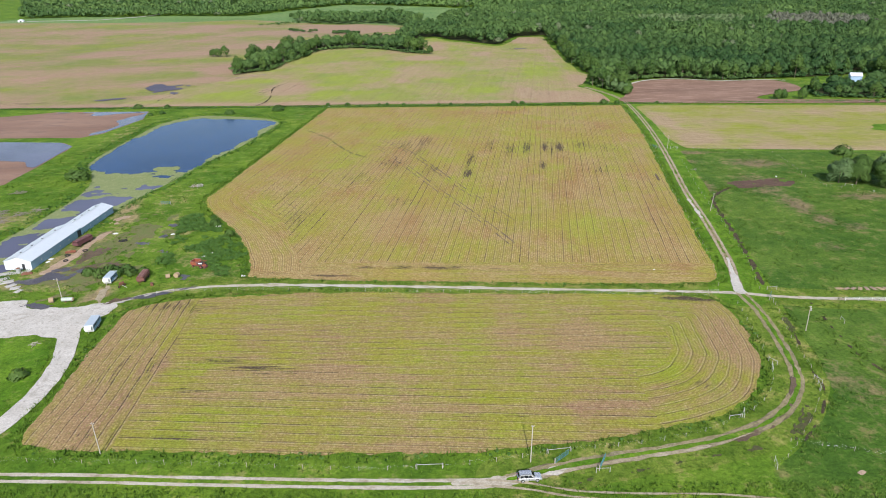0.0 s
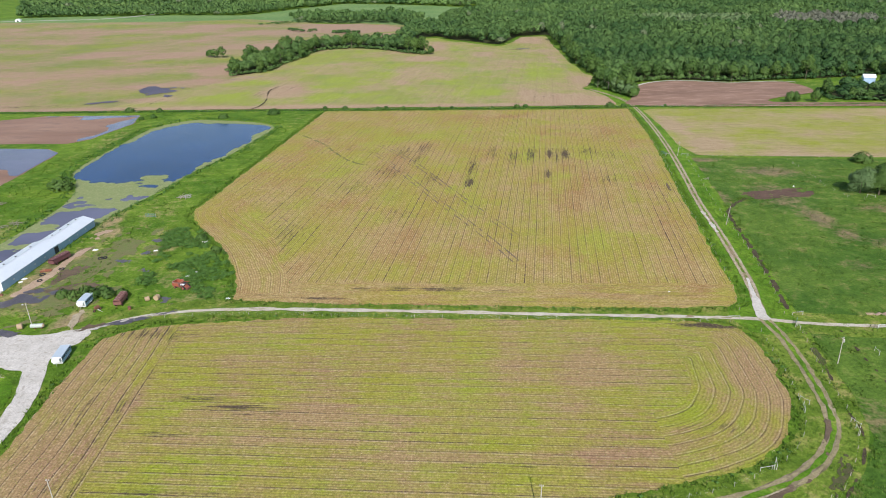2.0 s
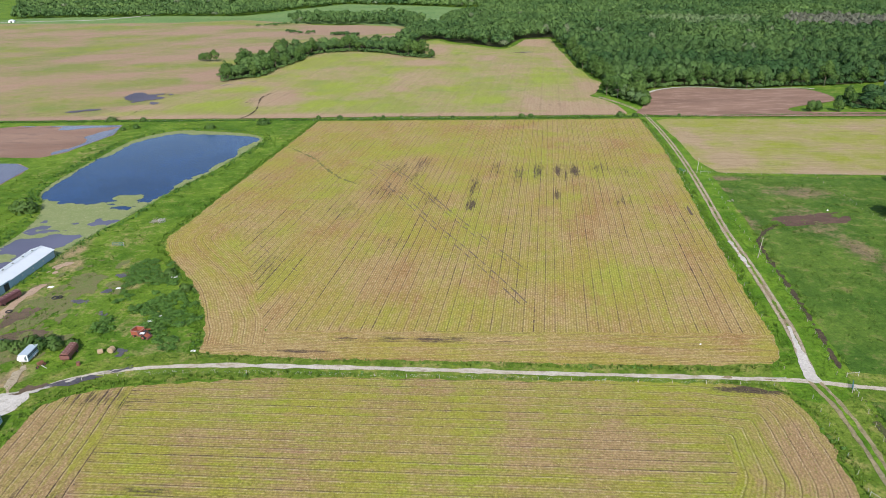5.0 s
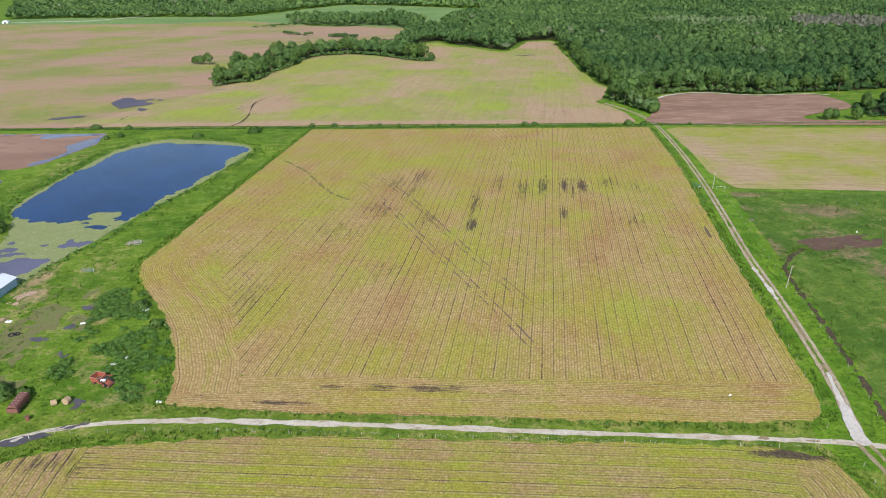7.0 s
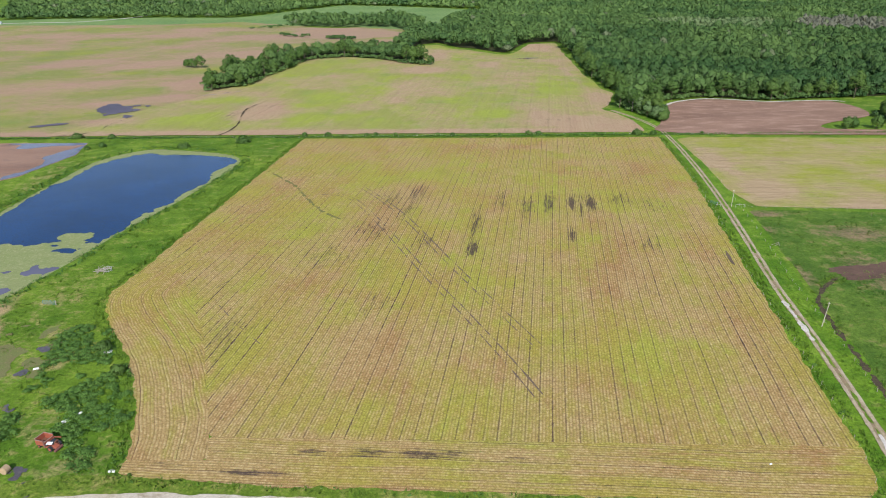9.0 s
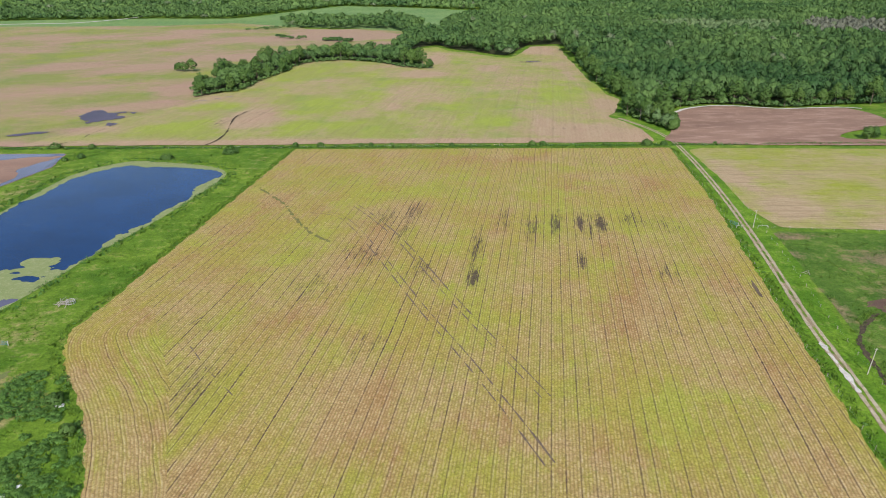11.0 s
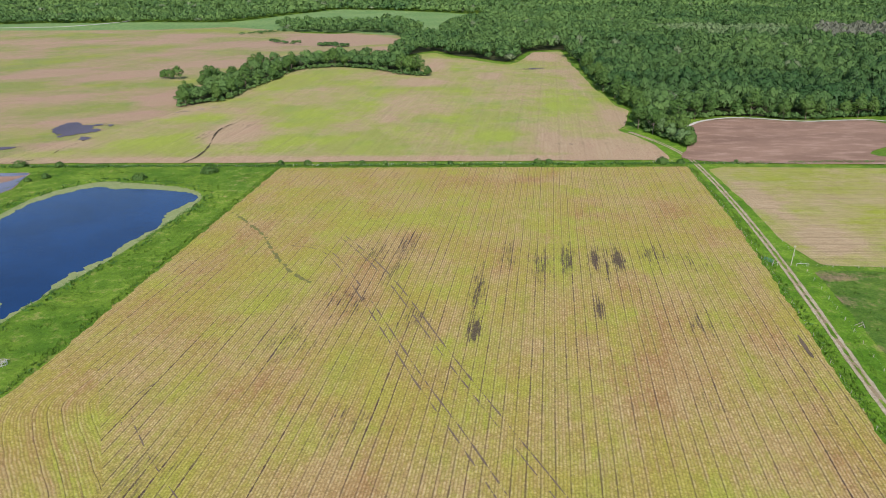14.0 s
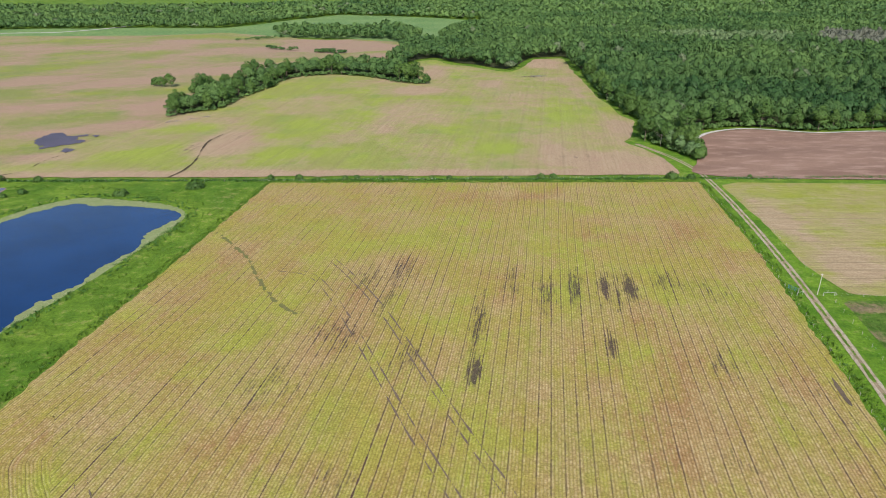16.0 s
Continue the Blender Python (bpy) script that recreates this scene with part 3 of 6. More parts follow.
WLINE = smooth_line([(-64, 200), (-66, 209), (-69, 222), (-80, 246), (-100, 275), (-105, 288), (-104, 300), (-100, 330)], 5)
BALD_N = damp_at([(-78, 445, 8, 14, 0.5), (-73, 407, 6, 13, 0.5), (-76, 373, 7, 14, 0.3), (-36, 305, 7, 11, 0.45), (-30, 330, 6, 14, 0.5), (-24, 356, 4, 15, 0.35), (23, 364, 5, 16, 0.5), (104, 389, 6, 16, 0.35), (66, 305, 9, 11, 0.45), (46, 314, 6, 6, 0.35), (93, 314, 7, 10, 0.4), (105, 356, 4, 15, 0.4), (-84, 301, 10, 8, 0.5), (-61, 476, 13, 10, 0.5), (19, 479, 64, 8, 0.3), (99, 442, 9, 14, 0.35), (28, 317, 5, 6, 0.35), (-12, 390, 3, 12, 0.4), (7, 336, 3, 12, 0.3), (-62, 240, 5, 30, 0.5), (-92, 262, 9, 14, 0.35), (-50, 225, 9, 16, 0.45), (-46, 206.5, 16, 3, 0.55), (-10, 214, 34, 2, 0.45), (60, 203, 26, 3, 0.35), (85, 240, 5, 40, 0.4), (30, 235, 14, 12, 0.35), (-20, 250, 10, 18, 0.4)], 8.2)
GREEN_N = damp_at([(-36, 418, 6, 12, 0.4), (-45, 372, 6, 14, 0.35), (-53, 343, 6, 11, 0.4), (-62, 325, 7, 8, 0.45), (-61, 297, 6, 10, 0.45), (-10, 418, 7, 10, 0.3), (43, 417, 7, 12, 0.3), (44, 372, 4, 14, 0.4), (14, 299, 6, 8, 0.35), (-11, 364, 3, 13, 0.3), (77, 371, 6, 14, 0.4), (59, 336, 5, 10, 0.35), (83, 330, 6, 9, 0.4), (25, 294, 4, 6, 0.3), (-13, 293, 4, 8, 0.3), (4, 314, 3, 8, 0.4), (114, 355, 5, 9, 0.3), (-55, 255, 8, 22, 0.4), (-80, 275, 7, 14, 0.35), (10, 232, 12, 10, 0.35), (60, 250, 10, 22, 0.35), (-15, 228, 10, 8, 0.3)], 8.2)
LUSHER = lambda x, y: BALD_N(x, y) - GREEN_N(x, y) - 0.06 * step(290, 380, y)
in_w = lambda x, y: inside_by(WCORNER, x, y)
in_s = lambda x, y: 215.5 - 0.03 * x - y + 0.5 * fbm(x, y, 5, 9)
in_n = ragged(NORTH, 1.3, 3.2, 5)
sheet("north_field", lambda x, y: np.minimum(in_n(x, y), np.minimum(-in_w(x, y), -in_s(x, y))), around(NORTH), 1.3, CROP_N, 0.08,
      "large yellow-green crop field with pale stubble rows", wander(NROWS), damp=DAMP_N, bare=LUSHER)
sheet("north_headland", lambda x, y: np.minimum(in_n(x, y), np.minimum(in_s(x, y), -in_w(x, y))), around(NORTH), 1.0, CROP_W, 0.08,
      "headland of stubble rows along the farm track", wander(straight(93.5), 0.5), damp=HEAD_DAMP, bare=LUSHER)
sheet("west_headland", lambda x, y: np.minimum(in_n(x, y), in_w(x, y)), (-112, -40, 198, 312), 1.0, CROP_W, 0.08,
      "curved rows of stubble at the field corner", wander(along_line(WLINE), 0.9, 14), damp=DAMP_N, bare=LUSHER)

SOUTH = smooth_line([(-88, 118.5), (-93, 124), (-94, 142), (-95, 178), (-90, 185), (-78, 189.5), (-33, 192.5), (20, 190.5), (72, 188), (84, 180), (83, 158), (80, 146), (71, 133),
                     (58, 125.5), (38, 120.6), (17, 116.8), (-10, 115.4), (-64, 117)], 4, True)
in_f = ragged(SOUTH, 1.3, 3.2, 8)
BARE_S = damp_at([(-92, 160, 6, 40, 0.5), (-74, 150, 3, 30, 0.5), (-84, 150, 13, 45, 0.5), (-42, 146, 26, 4, 0.40), (-52, 137, 22, 3, 0.40), (20, 131, 30, 1.5, 0.5), (40, 160, 30, 4, 0.25), (78, 158, 7, 22, 0.7), (70, 138, 12, 6, 0.4), (-50, 170, 24, 4, 0.3), (0, 166, 40, 2.5, 0.3), (66, 150, 4, 14, 0.35), (-10, 117, 60, 3, 0.3)], 0.0)
in_sw = lambda x, y: -71.5 - 0.06 * (y - 120) - x
in_se = lambda x, y: np.minimum(22 - inside_by(SOUTH, x, y), x - 48)
in_h = lambda x, y: np.maximum(in_sw(x, y), in_se(x, y))
sheet("south_field", lambda x, y: np.minimum(in_f(x, y), -in_h(x, y)), around(SOUTH), 1.1, CROP_S, 0.08,
      "yellow-green crop field with long rows of pale stubble", wander(straight(93.3)), damp=DAMP_S, bare=BARE_S)
sheet("south_headland", lambda x, y: np.minimum(in_f(x, y), in_sw(x, y)), around(SOUTH), 1.0, CROP_S, 0.08,
      "stubble rows turned along the end of the field", wander(straight(-2.0), 0.6, 14), damp=DAMP_S, bare=BARE_S)
sheet("south_headland", lambda x, y: np.minimum(in_f(x, y), in_se(x, y)), around(SOUTH), 1.0, CROP_S, 0.08,
      "curving rows of stubble at the ends of the field", wander(contour(SOUTH), 0.8, 14), damp=DAMP_S, bare=BARE_S)

EASTF = [(140, 492), (150, 497), (330, 488), (520, 480), (520, 330), (240, 361), (136, 370), (133, 395), (138, 440)]
sheet("east_field", ragged(EASTF, 0.8, 6, 11), around(EASTF), 4.0, CROP_E, 0.08, "yellow-green stubble field beyond the lane", wander(straight(92.0), 1.0, 40),
      bare=damp_at([(146, 430, 6, 45, 0.7), (152, 398, 12, 16, 0.7), (200, 366, 70, 6, 0.5), (180, 440, 30, 10, 0.25), (260, 470, 60, 8, 0.3), (240, 400, 40, 12, -0.3)], 0.0))
WEEDY = [(262, 412), (275, 425), (295, 432), (300, 405), (280, 398)]
sheet("weedy_island", ragged(WEEDY, 3, 8, 12), around(WEEDY, 8), 2.0, LUSH, 0.16, "green weedy wet spot in the stubble field", category="weeds")

FARN = [(-250, 511), (127, 511), (127, 522), (127, 546), (121, 571), (116, 586), (128, 613), (138, 650), (133, 671), (135, 705), (132, 744), (138, 824), (144, 957), (147, 1027), (112, 1018), (92, 954), (75, 908), (55, 925), (32, 956), (12, 964),
        (-8, 1013), (-24, 995), (-35, 957), (-34, 860), (-16, 815), (-40, 850), (-160, 900), (-175, 740), (-200, 640)]
HILL = [(-245, 1164), (-245, 1252), (-223, 1321), (-170, 1334), (-108, 1275), (-53, 1178), (-63, 1130), (-99, 1102), (-139, 1074), (-200, 1119)]
BARE = damp_at([(-225, 638, 18, 18, 0.8), (-226, 699, 17, 24, 0.9), (-134, 595, 16, 36, 1.0), (-247, 620, 26, 11, 0.7), (-298, 711, 18, 12, 0.7), (-404, 857, 30, 35, 0.8), (-310, 824, 36, 24, 0.4), (-242, 914, 60, 39, 0.8), (-301, 1152, 78, 54, 0.8),
                (-403, 1283, 42, 40, 0.7), (-337, 1019, 61, 32, 0.4), (-232, 553, 23, 8, 0.5), (91, 541, 24, 18, 1.1), (70, 561, 6, 20, 0.9), (48, 821, 13, 24, 0.5), (-19, 780, 20, 17, 0.9), (-34, 653, 8, 39, 0.35), (-103, 746, 15, 20, 0.3),
                (-55, 593, 11, 15, 0.35), (118, 983, 23, 39, 1.0), (-6, 897, 12, 52, 0.7), (125, 631, 6, 22, 0.7), (121, 729, 4, 89, 0.4), (-60, 515, 300, 7, 1.0), (110, 528, 26, 20, 1.0), (-420, 560, 90, 22, 0.6), (-600, 700, 120, 40, 0.8), (-500, 1200, 160, 60, 0.5)], 0.0)
RICH = damp_at([(38, 575, 15, 19, 0.7), (-96, 557, 10, 24, 0.6), (-169, 559, 21, 20, 0.5), (-251, 676, 30, 23, 0.4), (-458, 988, 52, 36, 0.4), (-368, 1373, 62, 28, 0.5), (93, 669, 20, 23, 0.45), (-58, 685, 17, 38, 0.25),
                (9, 591, 11, 37, 0.3), (-90, 628, 15, 36, 0.25), (-168, 630, 19, 15, 0.2), (-374, 1136, 58, 29, 0.5)], 0.0)
THIN = lambda x, y: np.maximum(BARE(x, y), step(-6, 14, inside_by(HILL, x, y) + 8 * fbm(x, y, 40, 15))) - RICH(x, y) + 0.3 * fbm(x, y, 70, 16, 4)
WETFAR = damp_at([(-232, 588, 9, 6, 0.7), (-256, 545, 9, 5, 0.7), (92, 876, 12, 5, 1), (-150, 575, 8, 16, 0.5), (-130, 606, 12, 6, 0.6), (80, 548, 22, 3, 0.7), (-320, 530, 40, 8, 0.5)], 0.0)
WESTF = [(-1500, 506), (-200, 511), (-120, 560), (-120, 700), (-140, 880), (-60, 940), (-40, 1090), (-20, 1180), (-60, 1240), (-130, 1330), (-190, 1325), (-240, 1350), (-284, 1420), (-403, 1480), (-513, 1415), (-800, 1400), (-1500, 1400)]
sheet("west_fields", ragged(WESTF, 4, 25, 13), around(WESTF), 9.0, CROP_WEST, 0.25, "broad rolling stubble fields, tan and yellow-green", straight(70.0), bare=THIN, damp=WETFAR)
sheet("far_field", ragged(FARN, 3, 20, 14), around(FARN), 6.0, CROP_FAR, 0.35, "rolling yellow-green field below the woods", straight(8.2), bare=THIN, damp=WETFAR)
BROWNR = smooth_line([(137, 511), (143, 534), (155, 570), (166, 597), (179, 611), (199, 622), (218, 622), (247, 611), (271, 614), (294, 616), (300, 590), (292, 556), (262, 538), (240, 521), (262, 512), (420, 503), (420, 494), (200, 501)], 3, True)
sheet("tilled_field", ragged(BROWNR, 0.8, 8, 17), around(BROWNR), 5.0, TILLED, 0.45, "freshly tilled reddish brown field")
EDGE_LINE = smooth_line([(163, 594), (168, 601), (179, 612.5), (199, 623.5), (218, 623.5), (247, 612.5), (271, 615.5), (294, 617.5), (304, 612)], 5)
sheet("field_edge_track", band(EDGE_LINE, 1.3, 0.4), around(EDGE_LINE), 1.0, GRAVEL, 0.66, "pale track along the edge of the woods", category="track")
GULLY = smooth_line([(-138, 510), (-135, 524), (-136, 545), (-142, 576), (-144, 595), (-141, 612)], 5)
sheet("field_gully", band(GULLY, 0.45, 0.6, 4, 21), around(GULLY, 5), 0.7, MUD, 0.64, "thin eroded gully in the far field", category="gully")

HOLE = smooth_line([(-262, 606), (-252, 615), (-230, 612), (-226, 596), (-223, 569), (-234, 578)], 4, True)
sheet("wet_hollow", ragged(HOLE, 13, 10, 78), around(HOLE, 6), 1.2, HOLLOW, 0.5, "shallow purplish water lying in a field hollow", category="water")
for x, y, rx, ry, a in ((-262, 543, 3.5, 12, 62), (98, 880, 2.5, 9, 85)):
    f = lambda u, v, x=x, y=y, rx=rx, ry=ry, s=math.sin(radians(a)), c=math.cos(radians(a)): 1 - np.hypot(((u - x) * c - (v - y) * s) / rx, ((u - x) * s + (v - y) * c) / ry) + 0.9 * fbm(u, v, 5, 77, 4)
    sheet("wet_hollow", f, (x - 24, x + 24, y - 24, y + 24), 1.2, HOLLOW, 0.5, "shallow purplish water lying in a field hollow", category="water")
GULLY2 = smooth_line([(-240, 511), (-229, 515), (-221, 525), (-222, 543), (-219, 560), (-222, 575)], 5)
sheet("field_gully", band(GULLY2, 0.25, 0.5, 4, 22), around(GULLY2, 5), 0.7, MUD, 0.5, "thin eroded gully in the far field", category="gully")

# far meadows
for k, pts in enumerate([[(-900, 1395), (-700, 1400), (-513, 1415), (-403, 1480), (-290, 1400), (-279, 1380), (-150, 1340), (-60, 1245), (0, 1300), (10, 1370), (20, 1520), (92, 1635), (86, 1720), (-32, 1835), (-130, 1910), (-257, 1940),
                          (-334, 1775), (-393, 1655), (-434, 1595), (-571, 1572), (-682, 1530), (-900, 1545)], [(118, 1739), (210, 1684), (306, 1574), (320, 1640), (220, 1755), (123, 1800)]]):
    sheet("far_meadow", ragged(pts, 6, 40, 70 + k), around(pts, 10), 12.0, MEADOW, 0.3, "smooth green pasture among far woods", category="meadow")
FROAD = smooth_line([(-1000, 1395), (-794, 1442), (-687, 1470), (-632, 1608), (-700, 1850), (-781, 2151)], 6)
sheet("far_road", band(FROAD, 4.0, 0.3), around(FROAD), 3.0, GRAVEL, 0.6, "pale gravel road far across the valley", category="road")

# flooded ground west of the pond
FL1 = [(-420, 470), (-306, 480), (-280, 494), (-212, 494), (-205, 466), (-213, 424), (-222, 412), (-420, 414)]
FL2 = [(-420, 404), (-266, 403), (-227, 400), (-215, 390), (-212, 342), (-211, 312), (-230, 300), (-420, 300)]
for k, pts in enumerate((FL1, FL2)):
    sheet("flooded_field", ragged(pts, 1.5, 9, 80 + k), around(pts, 4), 3.0, FLOODED, 0.06, "reddish brown flooded soil behind the levee")
f1 = lambda x, y: np.minimum(inside_by(FL1, x, y) - 0.6, (8 - np.minimum(np.abs(x + 208 - (y - 466) * 0.05), 494 - y + 8 * (x < -250))) + 9 * fbm(x, y, 22, 84, 4))
sheet("flood_water", f1, around(FL1), 1.5, SHALLOW, 0.12, "shallow standing water on flooded soil", category="water")
f2 = lambda x, y: np.minimum(inside_by(FL2, x, y) - 0.6, y - 345 + 0.45 * (x + 212) + 8 * fbm(x, y, 18, 85, 4))
sheet("flood_water", f2, around(FL2), 1.5, SHALLOW, 0.12, "shallow standing water on flooded soil", category="water")

# pond
pond_f = lambda x, y: inside_by(POND, x, y) + 0.4 * fbm(x, y, 4, 90)
sheet("pond", pond_f, around(POND), 3.0, WATER, 0.0, "deep blue farm pond with weedy banks", flat=-0.5, category="water")


def scum(x, y):
    d = inside_by(POND, x, y)
    rim = 3.0 + 1.2 * step(400, 440, y) + 5.0 * fbm(x, y, 13, 91, 6) + 1.2 * fbm(x, y, 2.5, 97, 3) + 7.5 * step(450, 480, y) - d
    tongue = np.minimum((336 - y) * 0.25 + 0.03 * (x + 150), 0.7) - 1.4 * step(303, 284, y)
    south = tongue + 6.5 * fbm(x * 0.7, y * 1.5, 14, 92, 6) + 1.8 * fbm(x * 0.8, y * 1.3, 3.0, 96, 3)
    isle = 4.5 - np.hypot((x + 143) / 1.3, y - 341) + 3 * fbm(x, y, 6, 94)
    return np.minimum(d + 0.3, np.maximum(np.maximum(rim, south), isle))


sheet("duckweed", scum, around(POND), 1.0, ALGAE, 0.03, "pale green duckweed floating on the pond", flat=-0.5, category="duckweed")


sheet("pond_shallows", lambda x, y: np.minimum(pond_f(x, y), 318 - y + 5 * fbm(x, y, 15, 95)), around(POND), 2.0, SHALLOW, 0.015, "shallow murky water at the pond's end", flat=-0.5, category="water")


# ---- roads and tracks ----
def beside(points, d):
    p = np.array(points)
    t = np.gradient(p, axis=0)
    t /= np.linalg.norm(t, axis=1)[:, None]
    return [tuple(a) for a in p + np.column_stack([-t[:, 1], t[:, 0]]) * d]


def ruts(name, points, gap, half, material, lift, label, seed, amount=0.25, size=0.5):
    for d in (-gap, gap):
        q = beside(points, d)
        sheet(name, band(q, half, amount, 3.5, seed), around(q), size, material, lift, label, category="track")
        seed += 1


TRACK = smooth_line([(-108, 182), (-101, 187), (-92, 193.5), (-81, 196.8), (-63, 198.7), (-33, 197.6), (0, 195.6), (38, 193), (72, 191), (91, 189.2), (101, 187), (115, 185), (140, 183.3), (200, 181)], 5)
LANE = smooth_line([(92.3, 188.5), (95, 200), (98.4, 214), (104.6, 252), (110, 293), (119, 345), (127.5, 400), (134.5, 460), (138, 509), (137, 527), (133.5, 546), (128, 564), (122, 580)], 6)
CURVE = smooth_line([(92.5, 189), (93.0, 178), (91.5, 164), (89.2, 150), (86.4, 140.5), (80.5, 131.6), (72, 124.6), (61.4, 119.6), (49.3, 116.2), (34.2, 113.1), (24.5, 110.8), (12.6, 107.2)], 5)
MAIN = smooth_line([(-260, 113.5), (-91, 109.3), (-55, 107.9), (-21, 106.5), (4, 106.1), (13, 106.9)], 5)
BRANCH = smooth_line([(8, 106.3), (16.3, 105.2), (25.5, 102.9), (38, 102.0), (52.5, 101.6), (70, 99.5), (140, 92)], 5)
DRIVE = smooth_line([(-103, 118), (-100.5, 126), (-98.8, 137), (-100.3, 153), (-105.6, 168), (-108, 177)], 5)

verge = lambda x, y: 9 - near_line(LANE, x, y) + 1.5 * fbm(x, y, 6, 101)
sheet("lane_verge", verge, around(LANE, 12), 3.0, LUSH, 0.06, "lush green verges of the farm lane", category="verge")
verge = lambda x, y: np.maximum(6.5 - near_line(TRACK, x, y), 7 - near_line(CURVE, x, y)) + 1.0 * fbm(x, y, 6, 102)
sheet("track_verge", verge, (-112, 145, 100, 206), 2.0, VERGE, 0.055, "lush green verges of the farm track", category="verge")
sheet("farm_track", band(TRACK, 0.85, 0.6, 4, 103), around(TRACK), 0.5, ROADRUT, 0.12, "pale gravel farm track between the fields", category="track")
MUDDY = [q for q in TRACK if 66 < q[0] < 91]
sheet("track_mud", band(MUDDY, 0.1, 1.3, 3.0, 114), around(MUDDY), 0.4, DIRT, 0.128, "brown dirt worn through the gravel track", category="track")
sheet("lane_bed", band(LANE, 1.45, 0.4, 4, 104), around(LANE), 1.0, DIRT, 0.11, "worn dirt bed of the straight lane", category="track")
ruts("lane_rut", LANE, 0.95, 0.42, RUT, 0.14, "pale wheel track of the straight lane", 105)
LMID = LANE[5:-8]
sheet("lane_centre", band(LMID, 0.36, 0.5, 3, 109), around(LMID), 0.6, GRASS, 0.17, "grass strip down the middle of the lane", category="verge")
JUNC = smooth_line([(92.6, 190.2), (93.8, 196), (96.3, 206), (98.4, 214), (100, 222)], 5)
sheet("lane_junction", lambda x, y: 1.75 - 0.06 * (y - 190) - near_line(JUNC, x, y) + 0.5 * fbm(x, y, 3, 110), around(JUNC), 0.6, GRAVEL, 0.18, "white gravel at the crossing of the tracks", category="track")
WHITE_BIT = smooth_line([(104.7, 258), (105.6, 265), (106.3, 272), (107.4, 282)], 4)
sheet("lane_gravel", band(WHITE_BIT, 0.5, 0.9, 3, 113), around(WHITE_BIT), 0.4, GRAVEL, 0.185, "patch of fresh white gravel on the lane", category="track")
sheet("curve_bed", band(CURVE, 1.6, 0.6, 4, 111), around(CURVE), 0.7, CURVED, 0.115, "worn dirt track curving round the field", category="track")
LOWER, UPPER = [q for q in CURVE if q[0] < 66], [q for q in CURVE if q[0] > 61]
BROWNISH = earthy("tan_wheel_track", (0.30, 0.25, 0.145), (0.22, 0.185, 0.10), (0.14, 0.135, 0.055), 6, 0.95)
for line, d, half, stuff, up in ((LOWER, 1.15, 0.42, RUT, 0.152), (LOWER, -1.1, 0.36, BROWNISH, 0.156), (UPPER, 1.15, 0.34, BROWNISH, 0.144), (UPPER, -1.1, 0.38, BROWNISH, 0.148)):
    q = beside(line, -d if line[0][1] < line[-1][1] else d)
    sheet("curve_rut", band(q, half, 0.55, 3.0, 112), around(q), 0.5, stuff, up, "wheel track curving round the field", category="track")
sheet("curve_centre", band(CURVE, 0.55, 0.45, 3, 116), around(CURVE), 0.6, LUSH, 0.175, "grass strip down the middle of the curving track", category="verge")
ruts("road_rut", MAIN, 1.0, 0.46, ROADRUT, 0.14, "brownish white gravel wheel track of the farm road", 117, 0.22)
ENDS = smooth_line([(2, 106.2), (10, 106.6), (16, 107.6), (22, 109.6), (28, 111.6)], 5)
sheet("road_fork", lambda x, y: 1.35 - near_line(ENDS, x, y) - 0.05 * np.abs(x - 14) + 1.1 * fbm(x, y, 2.5, 118, 4), around(ENDS, 4), 0.4, ROADRUT, 0.16, "worn pale gravel where the farm road forks", category="track")
ruts("branch_rut", BRANCH, 0.85, 0.27, RUT, 0.19, "pale wheel track leaving the farm road", 125, 0.12, 0.35)
sheet("farm_road_bed", band(MAIN, 1.9, 0.25, 4, 119), around(MAIN), 1.0, GRASS, 0.1, "thin grass on the bed of the farm road", category="road")
sheet("drive", band(DRIVE, 2.7, 0.5, 5, 120), around(DRIVE, 6), 0.8, GRAVEL, 0.13, "curved white gravel drive", category="drive")
YARD = smooth_line([(-175, 189), (-138, 189.5), (-129, 189.5), (-125, 184.5), (-112, 184), (-104, 187.5), (-100, 186.5), (-101, 180), (-103.5, 170), (-104.5, 164), (-111, 165.5), (-124, 166), (-175, 167)], 4, True)
sheet("gravel_yard", ragged(YARD, 2.6, 5, 121), around(YARD, 4), 0.8, GRAVEL, 0.15, "wide white gravel farmyard", category="yard")
LAWN = smooth_line([(-135, 163.5), (-112, 163.5), (-106, 158), (-103.6, 150), (-101.6, 137), (-104, 125), (-125, 122), (-150, 140)], 4, True)
sheet("lawn", ragged(LAWN, 0.3, 4, 122), around(LAWN), 2.0, LUSH, 0.06, "mown green lawn inside the drive", category="lawn")


# mud, puddles and tracks in the fields
def smear(name, x0, y0, rx, ry, angle, material, label, seed, lift=0.1, grain=0.8, cut=0.9, size=0.5, drawn=7):
    """A streaky stain drawn out along the rows."""
    s, c = math.sin(radians(angle)), math.cos(radians(angle))

    def f(x, y):
        u, v = (x - x0) * c - (y - y0) * s, (x - x0) * s + (y - y0) * c
        return (1 - np.hypot(u / rx, v / ry)) * 1.0 + cut * fbm(u / grain, v / grain / drawn, 1.0, seed, 3 if drawn > 5 else 5)
    r = max(rx, ry) * 1.5
    sheet(name, f, (x0 - r, x0 + r, y0 - r, y0 + r), size, material, lift, label, category="soil")


